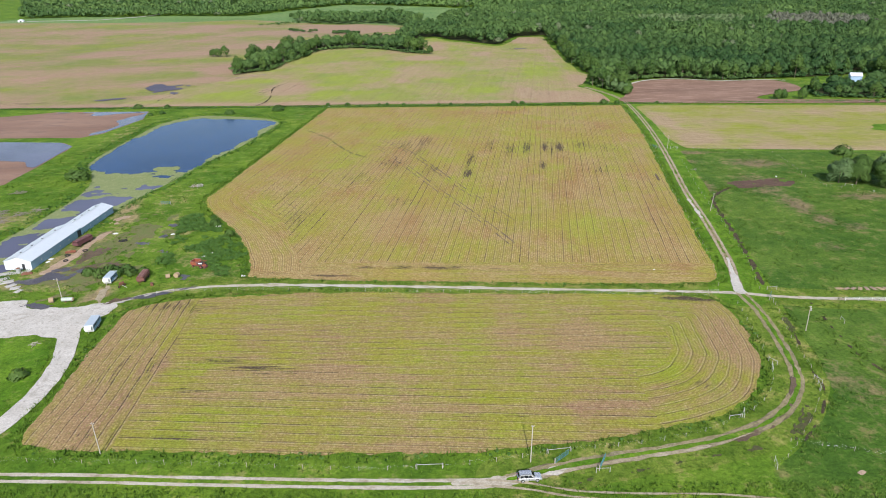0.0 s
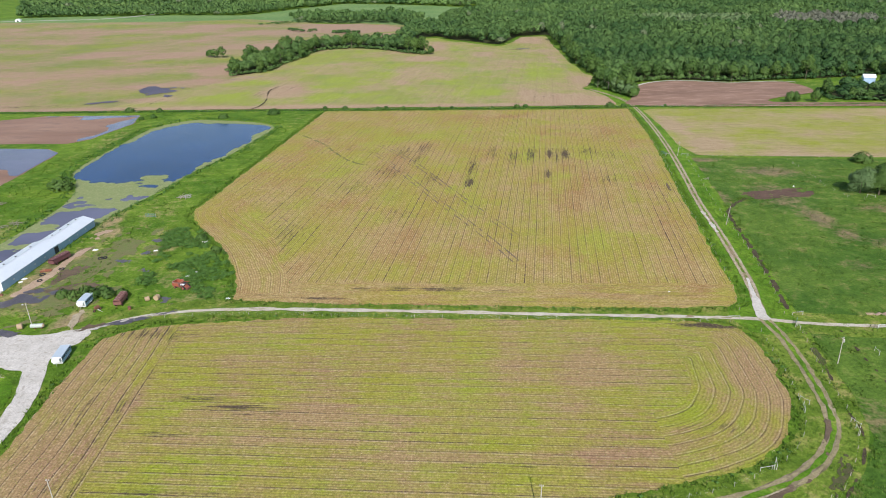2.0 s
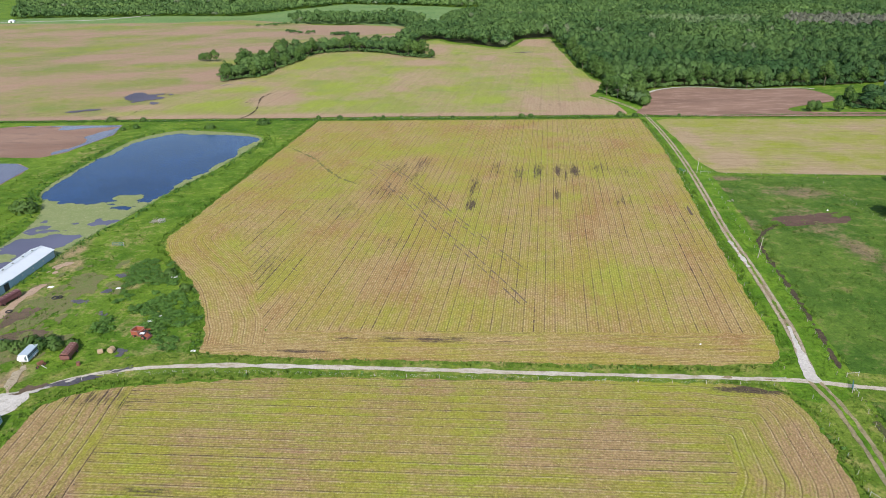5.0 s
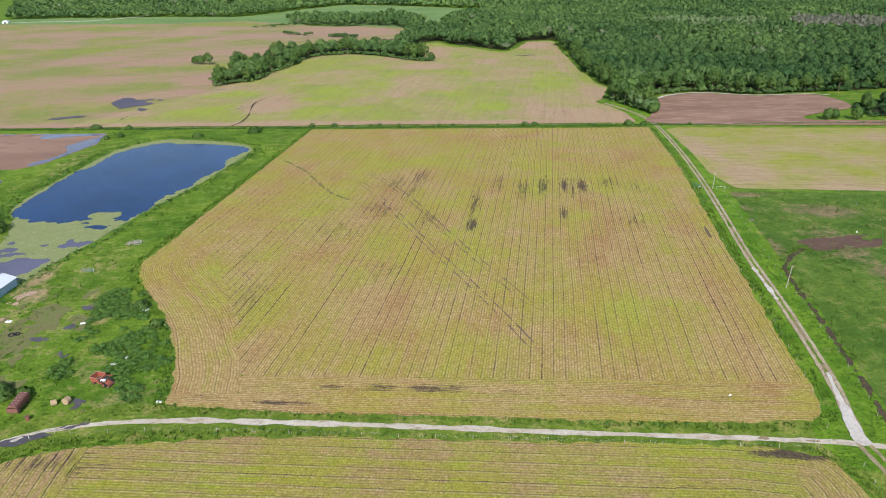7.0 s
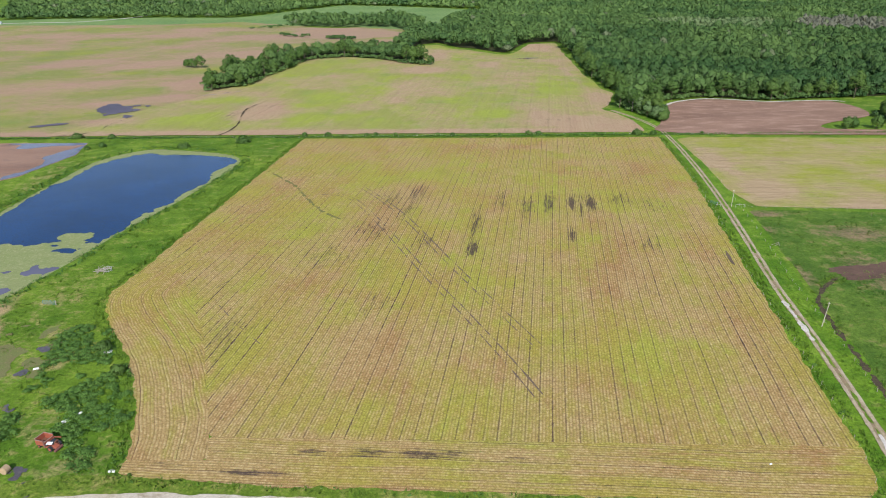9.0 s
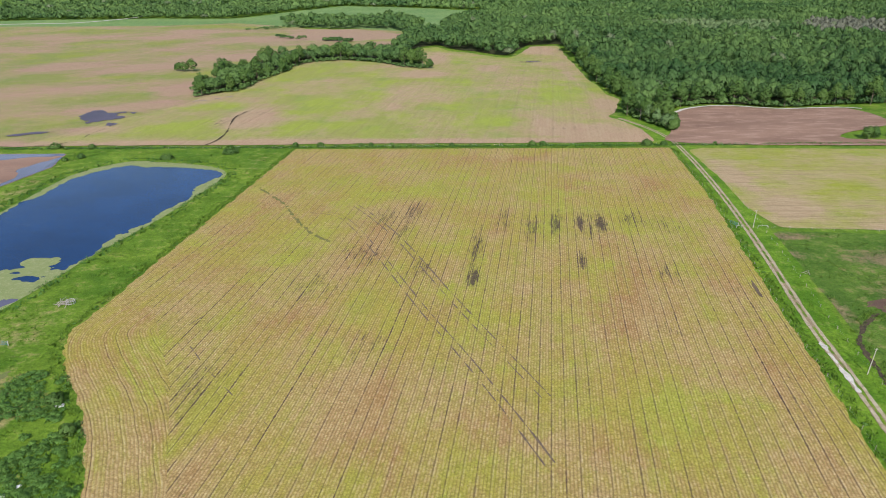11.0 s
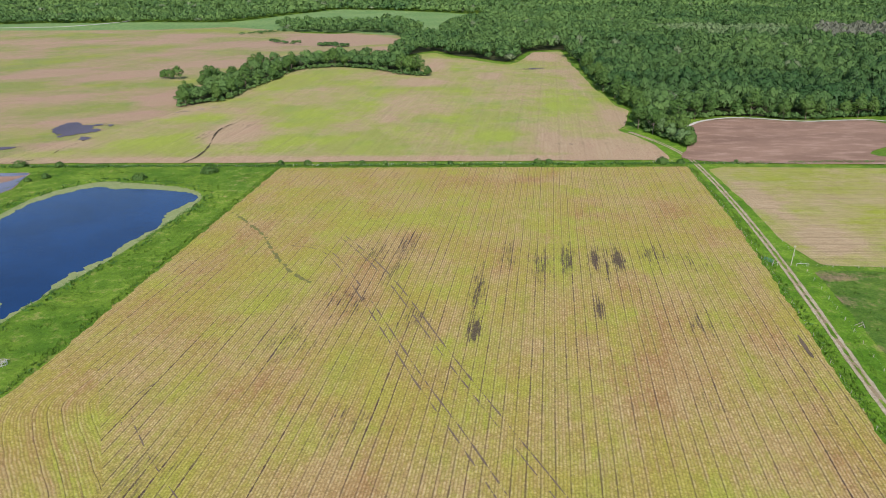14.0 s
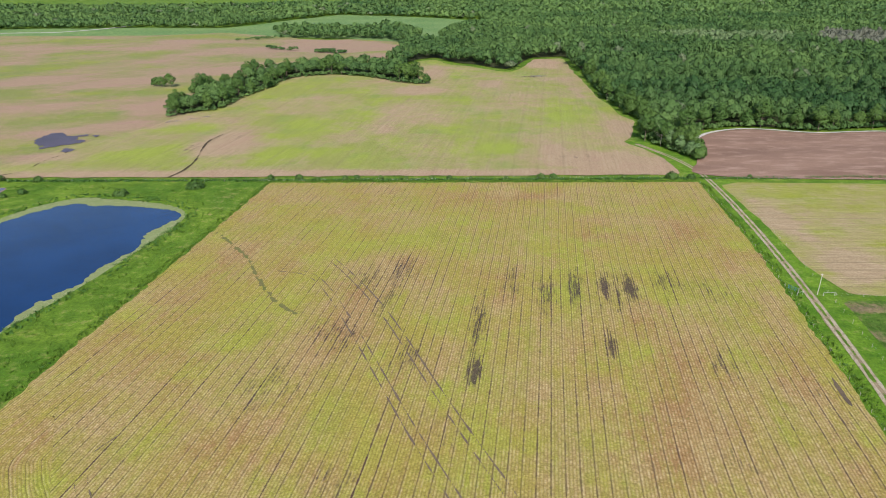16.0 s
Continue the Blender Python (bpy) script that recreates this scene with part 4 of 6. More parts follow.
WEEDY_MUD = earthy("weedy_mud", (0.060, 0.070, 0.026), (0.085, 0.085, 0.035), (0.11, 0.075, 0.05), 2, 0.9)
WETSOIL = earthy("damp_soil", (0.12, 0.085, 0.065), (0.15, 0.11, 0.075), (0.20, 0.16, 0.08), 3, 0.85)
smear("mud_patch", 103.3, 313, 0.7, 6, 9, WALLOW, "dark wet mud at the field edge", 160, 0.13, 1.2, 0.9, 0.4)
PASS = smooth_line([(-54, 392), (-43, 388), (-34, 375), (-20, 343), (-3, 301), (8.5, 275), (19.5, 248), (25.5, 232)], 6)
PASS2 = smooth_line([(-36, 400), (-27, 385), (-13.5, 358), (5, 311), (17, 282), (28, 256)], 6)
PASS3 = smooth_line([(-66, 302), (-72, 288), (-64, 274), (-57, 265), (-45, 251.5), (-33, 240)], 5)
for q, half in ((PASS, 0.18), (PASS2, 0.18), (PASS3, 0.05)):
    ruts("sprayer_rut", q, 1.2, half, WETSOIL, 0.145, "dark wheel rut crossing the stubble rows", 180, 0.24, 0.35)
SWALE = smooth_line([(-88, 430), (-77, 415.4), (-67.4, 401.3), (-60.4, 386), (-53, 372.6), (-49, 366.3), (-41.5, 358.5)], 5)
sheet("field_swale", band(SWALE, 0.45, 1.3, 1.8, 185), around(SWALE, 4), 0.4, earthy("weedy_soil", (0.155, 0.135, 0.05), (0.125, 0.14, 0.035), (0.20, 0.155, 0.075), 3, 0.9), 0.15, "dark weedy drainage swale across the field", category="gully")
# pasture mud and ditch
smear("mud_wallow", 148, 304, 6.0, 13.5, 78, earthy("wallow_mud", (0.100, 0.064, 0.048), (0.145, 0.092, 0.068), (0.068, 0.048, 0.040), 4, 0.95, 2.0, 0.08), "bare reddish brown muddy wallow in the pasture", 190, 0.12, 3.5, 0.9, 0.4, 3)
DITCH = smooth_line([(133, 298), (124, 290), (118, 281), (115.5, 270), (113.5, 258), (110.5, 239), (105.5, 212), (102, 195)], 6)
sheet("ditch", band(DITCH, 0.6, 1.1, 1.8, 191), around(DITCH, 4), 0.5, MUD, 0.12, "narrow dark muddy ditch beside the lane", category="ditch")
DITCH2 = smooth_line([(100.5, 181), (98, 170), (95.5, 158), (92.5, 146), (91.5, 138), (86, 128), (77, 118)], 6)
sheet("ditch", band(DITCH2, 0.22, 0.5, 3, 192), around(DITCH2, 4), 0.5, MUD, 0.12, "narrow dark muddy ditch outside the curved fence", category="ditch")
DITCH3 = smooth_line([(111, 183), (109.5, 171), (108.5, 160), (108.5, 150), (112, 140)], 6)
sheet("ditch", band(DITCH3, 0.15, 0.9, 1.8, 193), around(DITCH3, 4), 0.5, MUD, 0.12, "narrow dark muddy ditch in the pasture", category="ditch")
smear("mud_patch", 66.2, 119.9, 0.6, 4.5, 66, WALLOW, "wet brown mud in the curving track", 161, 0.2, 0.8, 1.8, 0.25, 3)
smear("mud_patch", 83.4, 137.2, 0.6, 6.0, 32, WALLOW, "wet brown mud in the curving track", 162, 0.2, 0.8, 1.8, 0.25, 3)
smear("mud_patch", 79.8, 124.5, 1.0, 5.5, 36, WEEDY_MUD, "dark trampled mud beside the ditch", 163, 0.13, 0.9, 2.4, 0.25, 2.0)
smear("mud_patch", 98.2, 170, 0.9, 5.5, 15, WEEDY_MUD, "dark trampled mud beside the ditch", 164, 0.13, 0.9, 2.2, 0.25, 3)
SWAMP = smooth_line([(26.5, 106.3), (33, 107.6), (40.5, 109.6), (51, 112.4), (63, 115), (71, 116.5)], 5)
sheet("ditch", band(SWAMP, -0.1, 1.7, 2.2, 165), around(SWAMP, 4), 0.3, WEEDY_MUD, 0.12, "dark weedy wet ground below the curving track", category="ditch")
smear("mud_patch", 83.5, 108.1, 0.45, 1.2, 60, STRIP, "small bare sandy spot in the pasture", 166, 0.13, 0.8, 1.2, 0.2)
# farmyard ground
SPUR = smooth_line([(-105.5, 186), (-107.5, 191), (-108.5, 195.5), (-109, 199)], 4)
sheet("yard_spur", band(SPUR, 1.0, 1.5, 2.5, 123), around(SPUR, 5), 0.4, RUT, 0.142, "dusty worn ground leading to the parked trailer", category="yard")
WHEELS = earthy("wheel_marks", (0.40, 0.37, 0.32), (0.46, 0.43, 0.38), (0.33, 0.30, 0.25), 4, 0.95)
for k, q in enumerate(([(-99.5, 138), (-101, 152), (-105, 163), (-106, 172), (-100, 184)], [(-150, 176), (-125, 177), (-110, 181), (-101, 186.5), (-92, 193)], [(-150, 179), (-125, 180), (-110, 183), (-102, 188)])):
    q = smooth_line(q, 5)
    sheet("wheel_mark", band(q, 0.1, 1.4, 2.5, 240 + k), around(q), 0.35, WHEELS, 0.17 + 0.004 * k, "darker wheel mark pressed into the gravel", category="track")
smear("mud_patch", -101.5, 188.2, 1.0, 3.5, 60, WALLOW, "dark mud where the yard meets the track", 246, 0.2, 1.5, 2.0, 0.3, 1.6)
smear("trodden_ground", -120, 236, 9, 22, 10, TRODDEN, "trampled olive brown farmyard grass", 235, 0.062, 3.0, 2.6, 0.6, 1.6)
smear("trodden_ground", -122, 205, 6, 12, 60, TRODDEN, "trampled olive brown farmyard grass", 236, 0.066, 3.0, 2.6, 0.6, 1.6)
TAN = smooth_line([(-135.2, 210), (-133.8, 216), (-133.2, 221), (-132.2, 228), (-132.5, 238), (-131, 248)], 5)
sheet("dirt_strip", lambda x, y: 1.7 - 0.02 * (y - 225) - near_line(TAN, x, y) + 1.1 * fbm(x, y, 3, 230, 4), around(TAN, 4), 0.5, STRIP, 0.11, "bare tan dirt along the barn wall", category="soil")
smear("dirt_patch", -132.6, 263, 2.0, 6.0, 12, STRIP, "bare tan dirt at the barn's end", 231, 0.11, 2.0, 1.6, 0.4, 1.5)
smear("mud_patch", -127.2, 223.5, 3.2, 8.5, 8, WALLOW, "dark trampled brown mud beside the barn", 232, 0.084, 2.5, 2.0, 0.4, 1.5)
smear("mud_patch", -121, 214, 2.0, 6.0, 60, WALLOW, "dark trampled brown mud beside the barn", 233, 0.092, 2.5, 2.0, 0.4, 1.5)
smear("puddle", -129.5, 213, 1.3, 4.0, 70, PUDDLE, "small dark puddle beside the barn", 234, 0.118, 2.0, 1.5, 0.4, 1.6)
smear("puddle", -131.5, 206, 2.7, 8, 68, PUDDLE, "wide dark puddle before the barn", 222, 0.126, 3.0, 1.8, 0.4, 1.6)
smear("puddle", -124, 185.5, 1.4, 4, 100, PUDDLE, "dark puddle in the gravel yard", 223, 0.19, 1.6, 1.6, 0.3, 1.6)
smear("puddle", -93, 191.3, 1.0, 9, 62, PUDDLE, "long wet rut beside the farm track", 224, 0.165, 1.2, 1.5, 0.3, 3)
for k, (x, y, r) in enumerate([(-113, 236, 2.2), (-107, 243, 1.6), (-108, 255, 1.4), (-102, 228, 1.5), (-86, 205, 2.0)]):
    smear("puddle", x, y, r, r * 0.7, 20, PUDDLE, "small dark puddle in the rough grass", 225 + k, 0.1, 1.2, 1.6, 0.3, 1.4)

# ---- woods ----
def crown(rng, radius, height, base, count, leaf, lobes=7, squash=0.8, up=0.25, core_share=0.2):
    """Corners of loose leaf clumps round several lobes of a crown that starts at base."""
    centres = [(0, 0, base + height * 0.52, radius * 0.82)]
    for k in range(lobes):
        a = 2 * math.pi * k / lobes + rng.uniform(-0.4, 0.4)
        far = radius * rng.uniform(0.45, 0.68)
        centres.append((far * math.cos(a), far * math.sin(a), base + height * rng.uniform(0.22, 0.78), radius * rng.uniform(0.28, 0.42)))
    centres.append((rng.uniform(-1, 1) * radius * 0.2, rng.uniform(-1, 1) * radius * 0.2, base + height * 0.86, radius * 0.42))
    c = np.array(centres)
    pick = rng.choice(len(c), count, p=c[:, 3] ** 2 / (c[:, 3] ** 2).sum())
    d = rng.normal(size=(count, 3))
    d[:, 2] = d[:, 2] * 0.9 + up
    d /= np.linalg.norm(d, axis=1)[:, None]
    r = c[pick, 3] * np.where(np.arange(count) < count * core_share, 0.88, rng.uniform(0.91 if core_share else 0.82, 1.05 if core_share else 1.1, count))
    p = c[pick, :3] + d * r[:, None] * np.array([1, 1, squash])
    n = d + rng.normal(size=(count, 3)) * 0.22
    n /= np.linalg.norm(n, axis=1)[:, None]
    t = np.cross(n, rng.normal(size=(count, 3)))
    t /= np.linalg.norm(t, axis=1)[:, None]
    b = np.cross(n, t)
    s = leaf * rng.uniform(0.6, 1.25, (count, 1))
    core = np.arange(count) < count * core_share
    s[core] *= 1.6
    w = rng.uniform(0.7, 1.0, (count, 1))
    turn = rng.uniform(0, 2 * np.pi, (count, 1))
    t, b = t * np.cos(turn) + b * np.sin(turn), b * np.cos(turn) - t * np.sin(turn)
    q = np.stack([p - t * s - b * s * w * 0.7, p + t * s - b * s * w * 0.5, p + b * s * w * 1.1 - n * s * 0.12], 1)
    soft = d * 0.6 + (p - np.array([0, 0, base + height * 0.3])) / max(radius, height) * 0.9 + rng.normal(size=(count, 3)) * 0.15
    soft /= np.linalg.norm(soft, axis=1)[:, None]
    return q, np.repeat(soft[:, None, :], 3, 1)


def branchy(bm, rng, height, radius, limbs=6, lean=0.0):
    """A tapered trunk with limbs."""
    top = Vector((lean * height, 0, height * 0.72))
    tube(bm, (0, 0, -0.3), top * 0.5, radius, radius * 0.7, 7)
    tube(bm, top * 0.5, top, radius * 0.7, radius * 0.3, 6)
    for k in range(limbs):
        a = 2 * math.pi * k / limbs + rng.uniform(-0.5, 0.5)
        s = top * rng.uniform(0.4, 0.85)
        reach = height * rng.uniform(0.2, 0.34)
        e = s + Vector((math.cos(a) * reach, math.sin(a) * reach, reach * rng.uniform(0.5, 1.0)))
        tube(bm, s, e, radius * 0.38, radius * 0.1, 5)
    return bm


def make_tree(name, m, label, seed, height, radius, base, leaves, leaf, material, trunk=0.28, category="tree", squash=0.8, lobes=7):
    rng = np.random.default_rng(seed)
    t = thing(name, m, label, category)
    part("trunk", branchy(B(), rng, height * 0.9, trunk), BARK, t)
    q, soft = crown(rng, radius, height - base, base, leaves, leaf, lobes, squash, 0.25, 0.0)
    cr = new("crown", loose_mesh("crown", q.reshape(-1, 3), material, {}, soft.reshape(-1, 3)))
    cr.parent = t
    return t


def make_bush(name, m, label, seed, radius, height, leaves, leaf, material, category="bush"):
    rng = np.random.default_rng(seed)
    q, soft = crown(rng, radius, height * 1.05, -height * 0.12, leaves, leaf, 6, 0.9)
    q[..., 2] = np.maximum(q[..., 2], -0.05)
    b = new(name, loose_mesh(name, q.reshape(-1, 3), material, {}, soft.reshape(-1, 3)))
    b.matrix_world = m
    return tagged(b, label, category)


def scatter(seed, box, count, f):
    rng = np.random.default_rng(seed)
    p = np.column_stack([rng.uniform(box[0], box[1], count), rng.uniform(box[2], box[3], count)])
    return p[f(p[:, 0], p[:, 1]) > 0]


FOREST = [(145, 534), (140, 552), (134, 573), (127, 594), (133, 617), (142, 654), (137, 675), (138, 710), (136, 750), (142, 832), (148, 966), (149, 1037), (113, 1028), (93, 968), (76, 922), (56, 939), (32, 970), (13, 978), (-8, 1024),
          (-24, 1006), (-38, 972), (-34, 861), (-10, 821), (-20, 815), (-47, 833), (-77, 864), (-104, 874), (-123, 866), (-142, 853), (-151, 826), (-153, 793), (-162, 750), (-169, 700), (-183, 684), (-200, 671), (-213, 700), (-210, 750),
          (-204, 787), (-188, 850), (-179, 907), (-135, 932), (-86, 930), (-62, 940), (-60, 1000), (-48, 1090), (-62, 1195), (-62, 1225), (-10, 1225), (8, 1375), (22, 1520), (92, 1632), (88, 1740), (-32, 1831), (-130, 1906), (-257, 1933), (-334, 1770),
          (-393, 1652), (-434, 1592), (-571, 1568), (-682, 1524), (-900, 1540), (-1500, 2600), (2300, 2600), (1500, 900), (640, 560), (520, 560), (420, 600), (400, 650), (340, 632), (300, 628), (271, 621), (247, 617), (218, 628), (199, 628),
          (178, 619), (163, 604), (154, 582), (150, 562), (150, 545)]
COPSES = [[(292, 560), (285, 524), (300, 516), (340, 511), (420, 490), (640, 460), (640, 545), (420, 590), (352, 600), (330, 575)],
          [(-279, 1384), (-239, 1354), (-188, 1329), (-133, 1337), (-82, 1277), (-57, 1236), (-30, 1240), (-48, 1413), (-90, 1540), (-160, 1480), (-240, 1500), (-312, 1490)],
          [(-331, 1308), (-272, 1362), (-268, 1377), (-332, 1324)], [(-254, 1178), (-202, 1121), (-197, 1130), (-251, 1194)], [(-170, 1096), (-124, 1074), (-121, 1084), (-166, 1110)]]
GAPS = [[(118, 1739), (210, 1684), (306, 1574), (320, 1640), (220, 1755), (123, 1800)], [(334, 574), (378, 574), (392, 640), (338, 640)]]


def stand(seed, gap, y0, y1):
    """Scattered places of forest trees between two depths, where the valley can be seen."""
    ys = np.arange(y0, y1, gap * 0.87)
    out = []
    rng = np.random.default_rng(seed)
    for j, y in enumerate(ys):
        half = 0.72 * (y + 30) + 60
        xs = np.arange(-half, half, gap) + (j % 2) * gap / 2
        out.append(np.column_stack([xs, np.full(len(xs), y)]))
    p = np.concatenate(out)
    p += rng.uniform(-0.42, 0.42, p.shape) * gap
    d = inside_by(FOREST, p[:, 0], p[:, 1])
    for c in COPSES[:2]:
        d = np.maximum(d, inside_by(c, p[:, 0], p[:, 1]))
    for c in GAPS:
        d = np.minimum(d, -inside_by(c, p[:, 0], p[:, 1]))
    keep = d > 0.8 + np.where(p[:, 1] > 1000, 12.0, 4.0) * np.maximum(fbm(p[:, 0], p[:, 1], 30, 38), 0)
    return p[keep], d[keep]


def grove(name, places, leaves, leaf, seed, label, tall=(9.5, 18.5), wide=(3.7, 6.8), pale=0.0, up=0.65, material=WOODS, category="woods"):
    """One object of many trees, from a few crown shapes turned and sized."""
    rng = np.random.default_rng(seed)
    shapes = [crown(np.random.default_rng(seed + k), 1.0, 1.0, 0.0, leaves, leaf, 7, 0.62, up, 0.2 if leaves > 200 else 0.0) for k in range(8)]
    bend = np.array([b for a, b in shapes])
    shapes = np.array([a for a, b in shapes])
    shapes[..., 2] = 0.3 + 0.62 * shapes[..., 2]
    n = len(places)
    pick = rng.integers(0, 8, n)
    turn = rng.uniform(0, 2 * np.pi, n)
    r = rng.uniform(*wide, n)
    h = rng.uniform(*tall, n) * (1 + 0.25 * value_noise(places[:, 0] / 17, places[:, 1] / 17, 39)) * (1 - 0.2 * (places[:, 0] < 0) * (places[:, 1] < 1000)) * (1 + 0.12 * fbm(places[:, 0], places[:, 1], 90, 33))
    h = h * np.where((places[:, 0] > 285) & (places[:, 1] < 604) & (places[:, 1] > 460) & (inside_by(COPSES[0], places[:, 0], places[:, 1]) > 0), 0.66, 1.0)
    z = land(places[:, 0], places[:, 1])
    s, m = shapes[pick], bend[pick]
    c, si = np.cos(turn)[:, None, None], np.sin(turn)[:, None, None]
    x = (s[..., 0] * c - s[..., 1] * si) * r[:, None, None] + places[:, 0][:, None, None]
    y = (s[..., 0] * si + s[..., 1] * c) * r[:, None, None] + places[:, 1][:, None, None]
    zz = s[..., 2] * h[:, None, None] + z[:, None, None]
    v = np.stack([x, y, zz], -1).reshape(-1, 3)
    soft = np.stack([m[..., 0] * c - m[..., 1] * si, m[..., 0] * si + m[..., 1] * c, m[..., 2]], -1).reshape(-1, 3)
    # last term lightens leaves with distance: haze put into their colour
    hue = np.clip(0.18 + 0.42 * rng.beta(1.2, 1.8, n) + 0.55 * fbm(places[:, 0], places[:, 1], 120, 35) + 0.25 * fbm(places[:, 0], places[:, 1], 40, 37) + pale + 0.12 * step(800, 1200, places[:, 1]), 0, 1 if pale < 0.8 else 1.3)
    hue = np.where(rng.uniform(0, 1, n) < (0.012 if tall[1] > 10 else 0), 1.14, hue)
    tint = np.repeat(hue, leaves * 3)
    return tagged(new(name, loose_mesh(name, v, material, {"tint": tint}, soft)), label, category, kind="stuff")


near_p, near_d = stand(1, 10.8, 500, 900)
first = (near_d < 8.5) & (near_p[:, 1] < 900) & (np.abs(near_p[:, 0]) < 420)
grove("woodland", near_p[~first], 560, 0.094, 201, "dense green broadleaf woods beyond the fields", (9.5, 19.0), (4.8, 8.6))
mid_p, mid_d = stand(2, 11.5, 900, 1350)
GREY = [(515, 1110), (560, 1080), (700, 1110), (760, 1290), (640, 1310), (545, 1240)]
PALE = [(330, 1180), (480, 1150), (560, 1300), (420, 1350), (320, 1320)]
grey = (inside_by(GREY, mid_p[:, 0], mid_p[:, 1]) + 14 * fbm(mid_p[:, 0], mid_p[:, 1], 40, 44)) > 0
light = (inside_by(PALE, mid_p[:, 0], mid_p[:, 1]) + 20 * fbm(mid_p[:, 0], mid_p[:, 1], 50, 45)) > 0
grove("bare_woodland", mid_p[grey], 120, 0.2, 205, "stand of pale grey leafless trees in the woods", (10, 16), (3.5, 5.5), 0.85)
grove("woodland", mid_p[light & ~grey], 120, 0.235, 208, "light green stand of younger broadleaf trees", (8, 13), (4, 6), 0.1, 0.65, LIGHTWOODS)
mid_p = mid_p[~grey & ~light]
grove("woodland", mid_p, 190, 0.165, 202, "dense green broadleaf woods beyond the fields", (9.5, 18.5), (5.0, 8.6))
# far groves get a paler tint still, again for haze
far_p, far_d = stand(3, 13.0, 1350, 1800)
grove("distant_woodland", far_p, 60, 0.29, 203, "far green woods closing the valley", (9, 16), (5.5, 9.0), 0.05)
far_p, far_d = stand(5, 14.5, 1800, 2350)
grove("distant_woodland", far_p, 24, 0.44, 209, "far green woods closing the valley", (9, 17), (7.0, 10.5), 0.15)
hedge_at = np.concatenate([scatter(510 + k, around(c, 0), 90, lambda x, y, c=c: inside_by(c, x, y)) for k, c in enumerate(COPSES[2:])])
grove("far_hedge", hedge_at, 60, 0.3, 210, "low dark hedges between the far fields", (2.5, 6.0), (2.5, 4.5), -0.1, category="hedge")
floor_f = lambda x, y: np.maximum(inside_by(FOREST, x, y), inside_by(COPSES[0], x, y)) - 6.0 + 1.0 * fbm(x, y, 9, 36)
# dark sheet below the trees, so gaps between crowns stay shade-dark
sheet("forest_floor", floor_f, (-330, 760, 505, 1300), 8.0, LITTER, 0.66, "dark floor of the woods, shade in its colour", category="ground")

under_p, under_d = stand(4, 3.6, 505, 905)
skirt = (under_d < 8.0) & (np.abs(under_p[:, 0]) < 460)
grove("undergrowth", under_p[skirt], 50, 0.3, 204, "leafy undergrowth along the foot of the woods", (2.5, 6.5), (1.8, 3.2), 0.1)

# trees at the edge of the woods, each its own
protos = []
for k, (h, r, b, tr) in enumerate([(16, 5.4, 2.6, 0.26), (14, 4.8, 1.6, 0.24), (18, 5.8, 3.2, 0.3), (13, 5.2, 1.0, 0.22), (15.5, 4.4, 2.4, 0.2), (10, 4.6, 0.4, 0.18)]):
    protos.append(make_tree("tree", place(-700 + 12 * k, -60), "broadleaf tree with a rounded green crown at the woods' edge", 300 + k, h, r, b, 1500, 0.46, LEAF, tr, lobes=10))
edge = near_p[first]
used = 0
for k, (x, y) in enumerate(edge):
    pr = protos[(k * 7 + int(x)) % 6]
    m = place(float(x), float(y), float(RNG.uniform(0, 360)))
    s = float(RNG.uniform(0.85, 1.2)) * (0.62 if x > 285 and y < 604 else 1.0)
    m = m @ Matrix.Diagonal((s, s, s * float(RNG.uniform(0.9, 1.15)), 1))
    if used < 6:
        t = protos[used]
        t.matrix_world = m
    else:
        t = copy_thing(pr, m)
        t.matrix_world = m
    t["group"] = "trees at the woods' edge"
    used += 1

# ---- single trees and bushes ----
for k, (x, y, h, r) in enumerate([(184.5, 303, 11.5, 6.2), (191, 300, 12.5, 5.8), (201, 293.5, 13, 6.8), (205, 304, 12.5, 6.2), (216, 291, 12.5, 7.0), (196, 307, 12, 5.5)]):
    make_tree("tree", place(x, y, 40 * k), "full round pale-leaved tree in the pasture", 330 + k, h, r, 0.3, 4200, 0.38, LEAF if k % 3 else PALE_LEAF, 0.3, squash=0.9, lobes=16)
for k, (x, y, h, r) in enumerate([(-255, 804, 9, 6), (-246, 802, 13, 5.5), (-262, 808, 8, 5)]):
    make_tree("tree", place(x, y, 40 * k), "lone broadleaf tree standing in open stubble", 340 + k, h, r, 1.6, 520, 0.75, LEAF, 0.25)
for k, (x, y, h, r) in enumerate([(140.5, 557, 11, 4.0), (146.5, 541, 7, 4.4), (144, 548, 9, 4.8), (149.5, 553, 9, 5.0), (138.5, 567, 12, 4.6)]):
    make_tree("tree", place(x, y, 40 * k), "leafy tree where the lane meets the woods", 350 + k, h, r, 0.8, 620, 0.7, LEAF if k % 2 else PALE_LEAF, 0.2)
for k, (x, y, h, r) in enumerate([(253.6, 515.7, 7.5, 3.6), (259, 517.5, 7.0, 3.4), (272, 515, 8.5, 4.6)]):
    make_tree("tree", place(x, y, 40 * k), "dark green tree at the tilled field's corner", 360 + k, h, r, 0.2, 700, 0.5, LEAF, 0.2, squash=0.95)
snag = thing("dead_tree", place(134.5, 574), "bare pale dead tree at the woods' edge", "tree")
part("trunk", branchy(B(), np.random.default_rng(5), 15, 0.22, 9), DEAD, snag)
snag = thing("dead_tree", place(-27, 905), "bare pale dead tree at the woods' edge", "tree")
part("trunk", branchy(B(), np.random.default_rng(6), 15, 0.25, 9), DEAD, snag)
